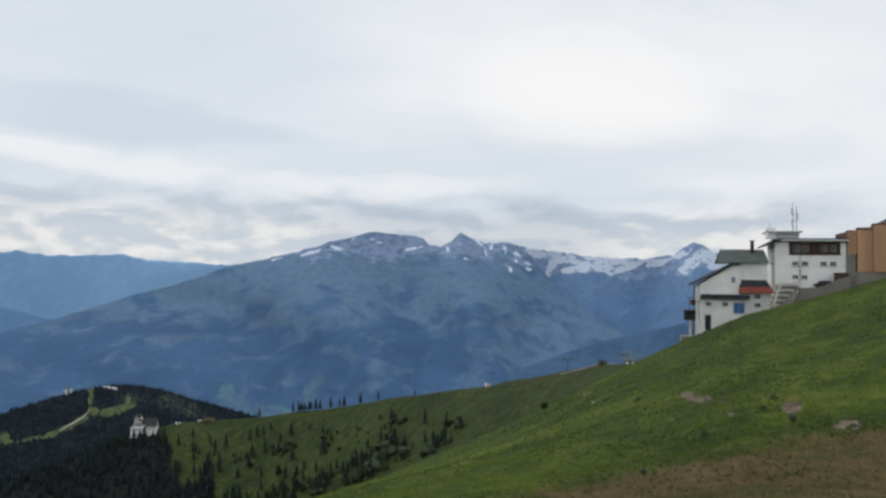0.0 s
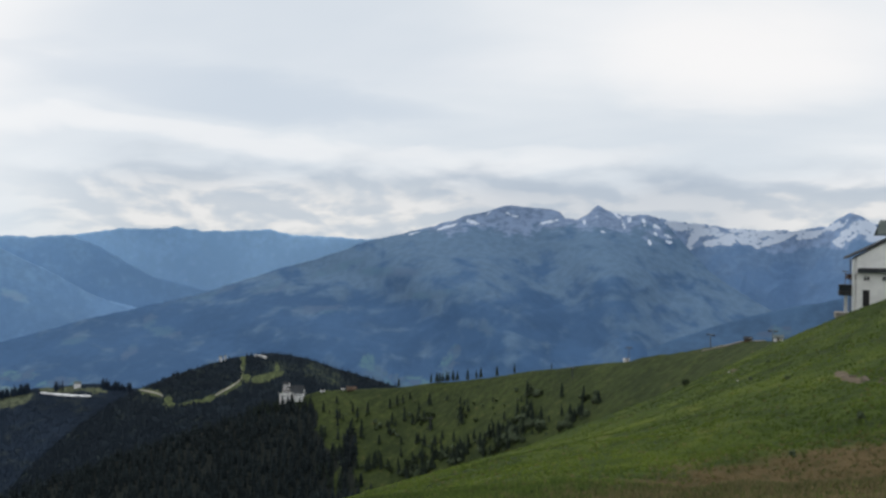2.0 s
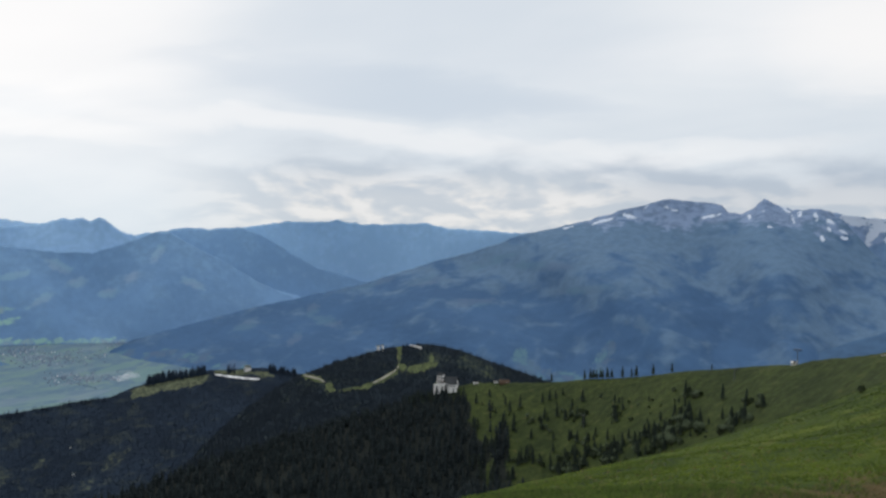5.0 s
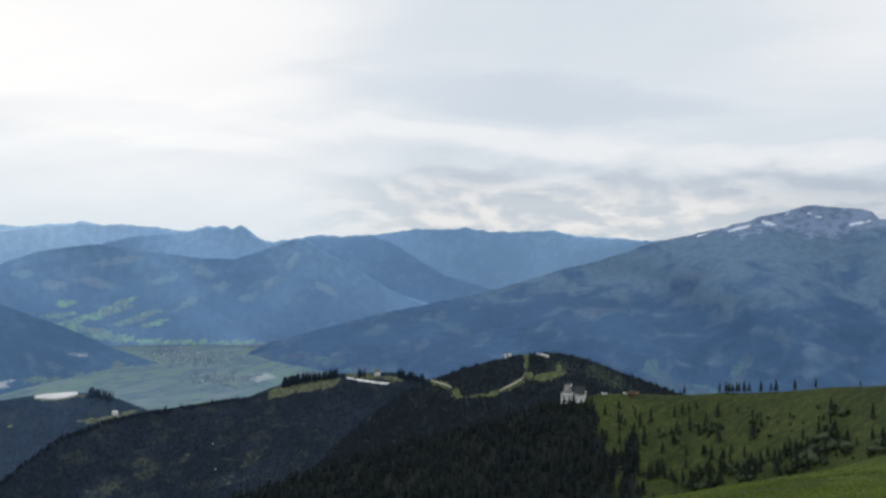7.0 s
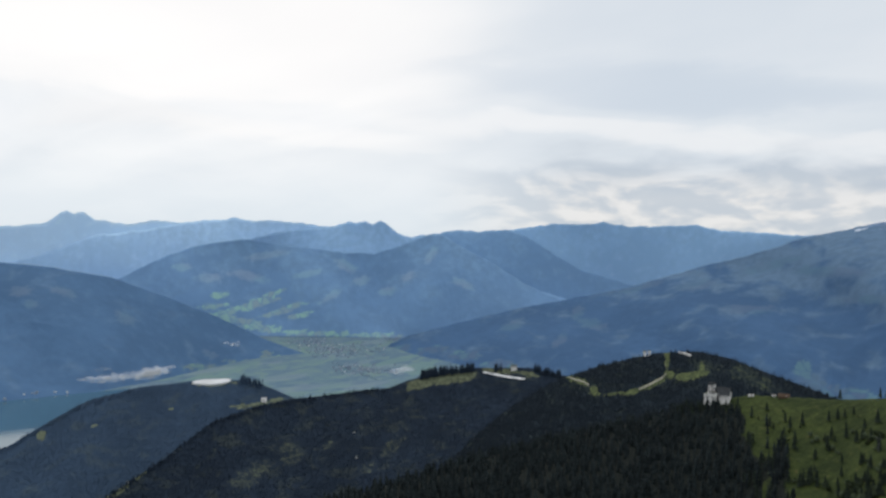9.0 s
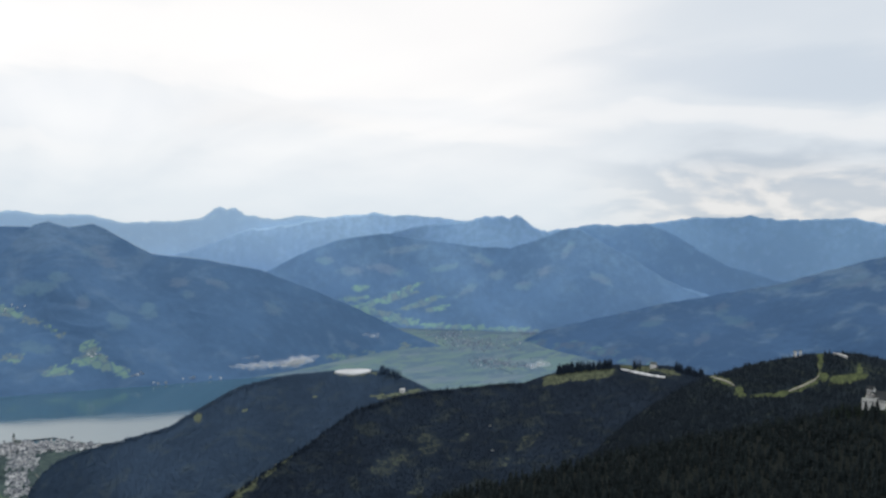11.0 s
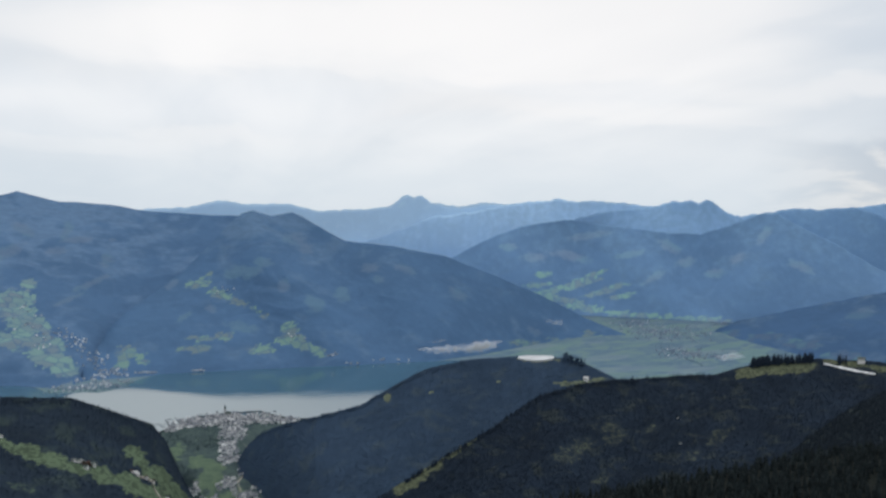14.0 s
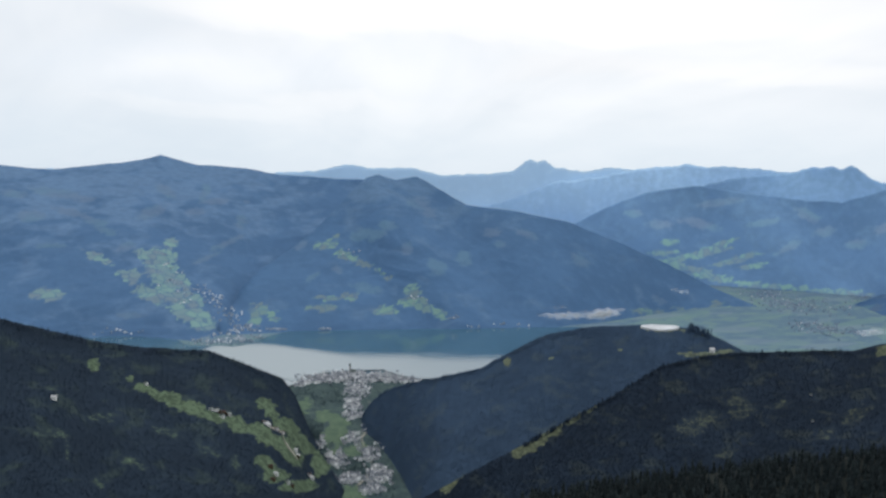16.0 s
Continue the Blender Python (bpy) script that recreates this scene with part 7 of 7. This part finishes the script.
def tufts(name, count, seed, mat, label, h0, h1, want):
    """Clumps of long grass, denser towards the camera."""
    g = np.random.default_rng(seed)
    az, r = g.uniform(-30, 21, count), np.exp(g.uniform(math.log(13), math.log(182), count))
    x, y = -np.sin(np.radians(az)) * r, np.cos(np.radians(az)) * r
    z = ground_z(az, r)
    el = np.degrees(np.arctan2(z, r))
    dryness = smooth(-7.75 - 0.27 * (az + 28) - el, -1.0, 1.3)
    keep = g.random(count) < want(dryness) * (0.45 + 0.55 * smooth(fbm(x * 0.12, y * 0.12, 4, 55), -0.3, 0.4)) * (spots(az, el, SCARS) < 0.4)
    x, y, z, r = x[keep], y[keep], z[keep], r[keep]
    k = len(x)
    rr = random.Random(seed)
    vs, fs = [], []
    for j in range(6):
        a_ = j * 1.05 + rr.uniform(-.3, .3)
        c_, s_ = math.cos(a_), math.sin(a_)
        i = len(vs)
        vs += [(0.25 * c_ - 0.10 * s_, 0.25 * s_ + 0.10 * c_, -0.15), (0.25 * c_ + 0.10 * s_, 0.25 * s_ - 0.10 * c_, -0.15), (0.62 * c_, 0.62 * s_, rr.uniform(0.6, 1.0))]
        fs.append((i, i + 1, i + 2))
    h = g.uniform(h0, h1, k) * (0.6 + 0.4 * r / 180)
    crowd(name, np.stack([x, y, z], -1), np.stack([h * 1.3, h * 1.3, h], -1), g.uniform(0, 6.28, k), np.array(vs), (fs,), (mat,), label, "grass")


def blades(name, lo, mid, hi):
    m, n = material(name)
    pos = n.add("ShaderNodeTexCoord").outputs["Object"]
    f = n.math("ADD", n.math("MULTIPLY", n.noise(pos, 0.035, 5.0, 0.6, 0.5), 0.75), n.math("MULTIPLY", n.add("ShaderNodeNewGeometry").outputs["Random Per Island"], 0.25))
    principled(n, n.ramp(n.span(f, 0.32, 0.68), ((0, lo), (0.5, mid), (1, hi))), 0.8, None, 0.15)
    return m


m_blade = blades("grass_blades", (0.038, 0.064, 0.016), (0.092, 0.138, 0.025), (0.190, 0.248, 0.040))
m_straw = blades("dry_grass_blades", (0.095, 0.092, 0.038), (0.185, 0.147, 0.072), (0.275, 0.205, 0.115))
tufts("grass_tufts", 80000, 61, m_blade, "long green meadow grass on the steep slope", 0.14, 0.32, lambda d: 1 - 0.8 * d)
tufts("dry_grass_tufts", 60000, 62, m_straw, "brownish dry meadow grass on the steep slope", 0.14, 0.32, lambda d: 0.06 + 0.8 * d)


def boulder(p_, size, seed, label):
    bm = bmesh.new()
    bmesh.ops.create_icosphere(bm, subdivisions=2, radius=1.0)
    for v_ in bm.verts:
        k = 0.75 + 0.45 * noise.noise(v_.co * 1.3 + Vector((seed, 0, 0)))
        v_.co = Vector((v_.co.x * k * 1.35, v_.co.y * k, v_.co.z * k * 0.75))
    ob = part("boulder", bm, m_rubble if -11 < math.degrees(math.atan2(-p_.x, p_.y)) < -9 else m_stone)
    ob.matrix_basis = pose(p_.x, p_.y, p_.z + size * 0.15, 0, 0, seed * 47) @ Matrix.Diagonal((size, size, size, 1))
    return tagged(ob, label, "boulder", "stones on the slope")


sd_ = 1
for az, el, size, k in ((-17.0, -6.85, 0.55, 4), (-18.0, -7.05, 0.6, 4), (-18.7, -7.2, 0.5, 3), (-22.5, -7.3, 0.5, 4), (-23.1, -7.0, 0.35, 2), (-26.3, -8.2, 0.4, 3), (-17.5, -11.3, 0.16, 4), (-20.0, -7.7, 0.4, 2), (-9.9, -7.2, 0.45, 3), (-10.6, -7.7, 0.4, 1), (-11.3, -5.8, 0.4, 1)):
    for j in range(k):
        boulder(ground_hit(az + rng.gauss(0, 0.3), el + rng.gauss(0, 0.1), 25, 176), size * rng.uniform(0.2, 0.6), sd_, "pale limestone boulder half sunk in the grass")
        sd_ += 1

# ---- banks of mist over the lake ----
m_mist, n = material("mist")
n.add("ShaderNodeOutputMaterial", {0: n.add("ShaderNodeMixShader", {0: 0.15, 1: n.add("ShaderNodeBsdfTransparent").outputs[0], 2: n.add("ShaderNodeBsdfDiffuse", {0: (0.9, 0.92, 0.95, 1)}).outputs[0]}).outputs[0]})


def mist(rows, seed, label, name="mist_bank", mat=None):
    r = random.Random(seed)
    bm = bmesh.new()
    for az, el, dist, wd, ht in rows:
        c = towards(az, el, dist)
        part_ = bmesh.ops.create_icosphere(bm, subdivisions=2, radius=1.0)["verts"]
        right = Vector((math.cos(radians(az)), math.sin(radians(az)), 0))
        for v_ in part_:
            k = 0.8 + 0.4 * noise.noise(v_.co * 1.8 + Vector((seed + az, el, 0)))
            v_.co = c + right * (v_.co.x * wd * k) + Vector((0, 0, v_.co.z * ht * k)) + Vector((-right.y, right.x, 0)) * v_.co.y * wd * 0.4
        # the far halves are left out, the near ones overlap
        away = [v_ for v_ in part_ if (v_.co - c).dot(c) > wd * dist * 0.12]
        bmesh.ops.delete(bm, geom=away, context="VERTS")
    ob = part(name, bm, mat or m_mist)
    return tagged(ob, label, "mist", kind="stuff")


r_ = random.Random(3)
def bank(knots, count, dist, wd, ht, spread):
    out = []
    for k in range(count):
        t = r_.random() * (len(knots) - 1)
        i = min(int(t), len(knots) - 2)
        a_, e_, m_ = (knots[i][j] + (knots[i + 1][j] - knots[i][j]) * (t - i) for j in range(3))
        out.append((a_ + r_.gauss(0, 0.2), e_ + r_.gauss(0, spread * m_), dist + r_.uniform(-30, 30), r_.uniform(*wd) * m_, r_.uniform(*ht) * m_))
    return out


mist(bank([(61.2, -9.05, 0.5), (59.6, -9.06, 0.9), (58.4, -8.98, 0.8), (57.2, -8.85, 1.1), (56.5, -8.7, 1.0), (55.8, -8.4, 0.5)], 210, 2880, (7, 18), (4, 10), 0.12) + bank([(60.3, -8.55, 0.6), (59.5, -8.4, 0.6)], 14, 2880, (6, 12), (2, 4), 0.05) + bank([(59.9, -9.0, 0.7), (57.3, -8.8, 1.0), (56.4, -8.6, 0.9)], 46, 2870, (6, 14), (7, 15), 0.13), 1, "thin white mist bank over the lake shore")
mist(bank([(52.1, -6.98, 1.0), (51.7, -6.92, 1.0)], 12, 3000, (5, 13), (4, 8), 0.08), 2, "small white cloud puff before the mountain")
mist(bank([(41.2, -8.75, 0.8), (40.4, -8.6, 1.1), (39.8, -8.5, 0.7)], 34, 3000, (8, 18), (4, 9), 0.1), 4, "thin white mist bank on the valley floor")
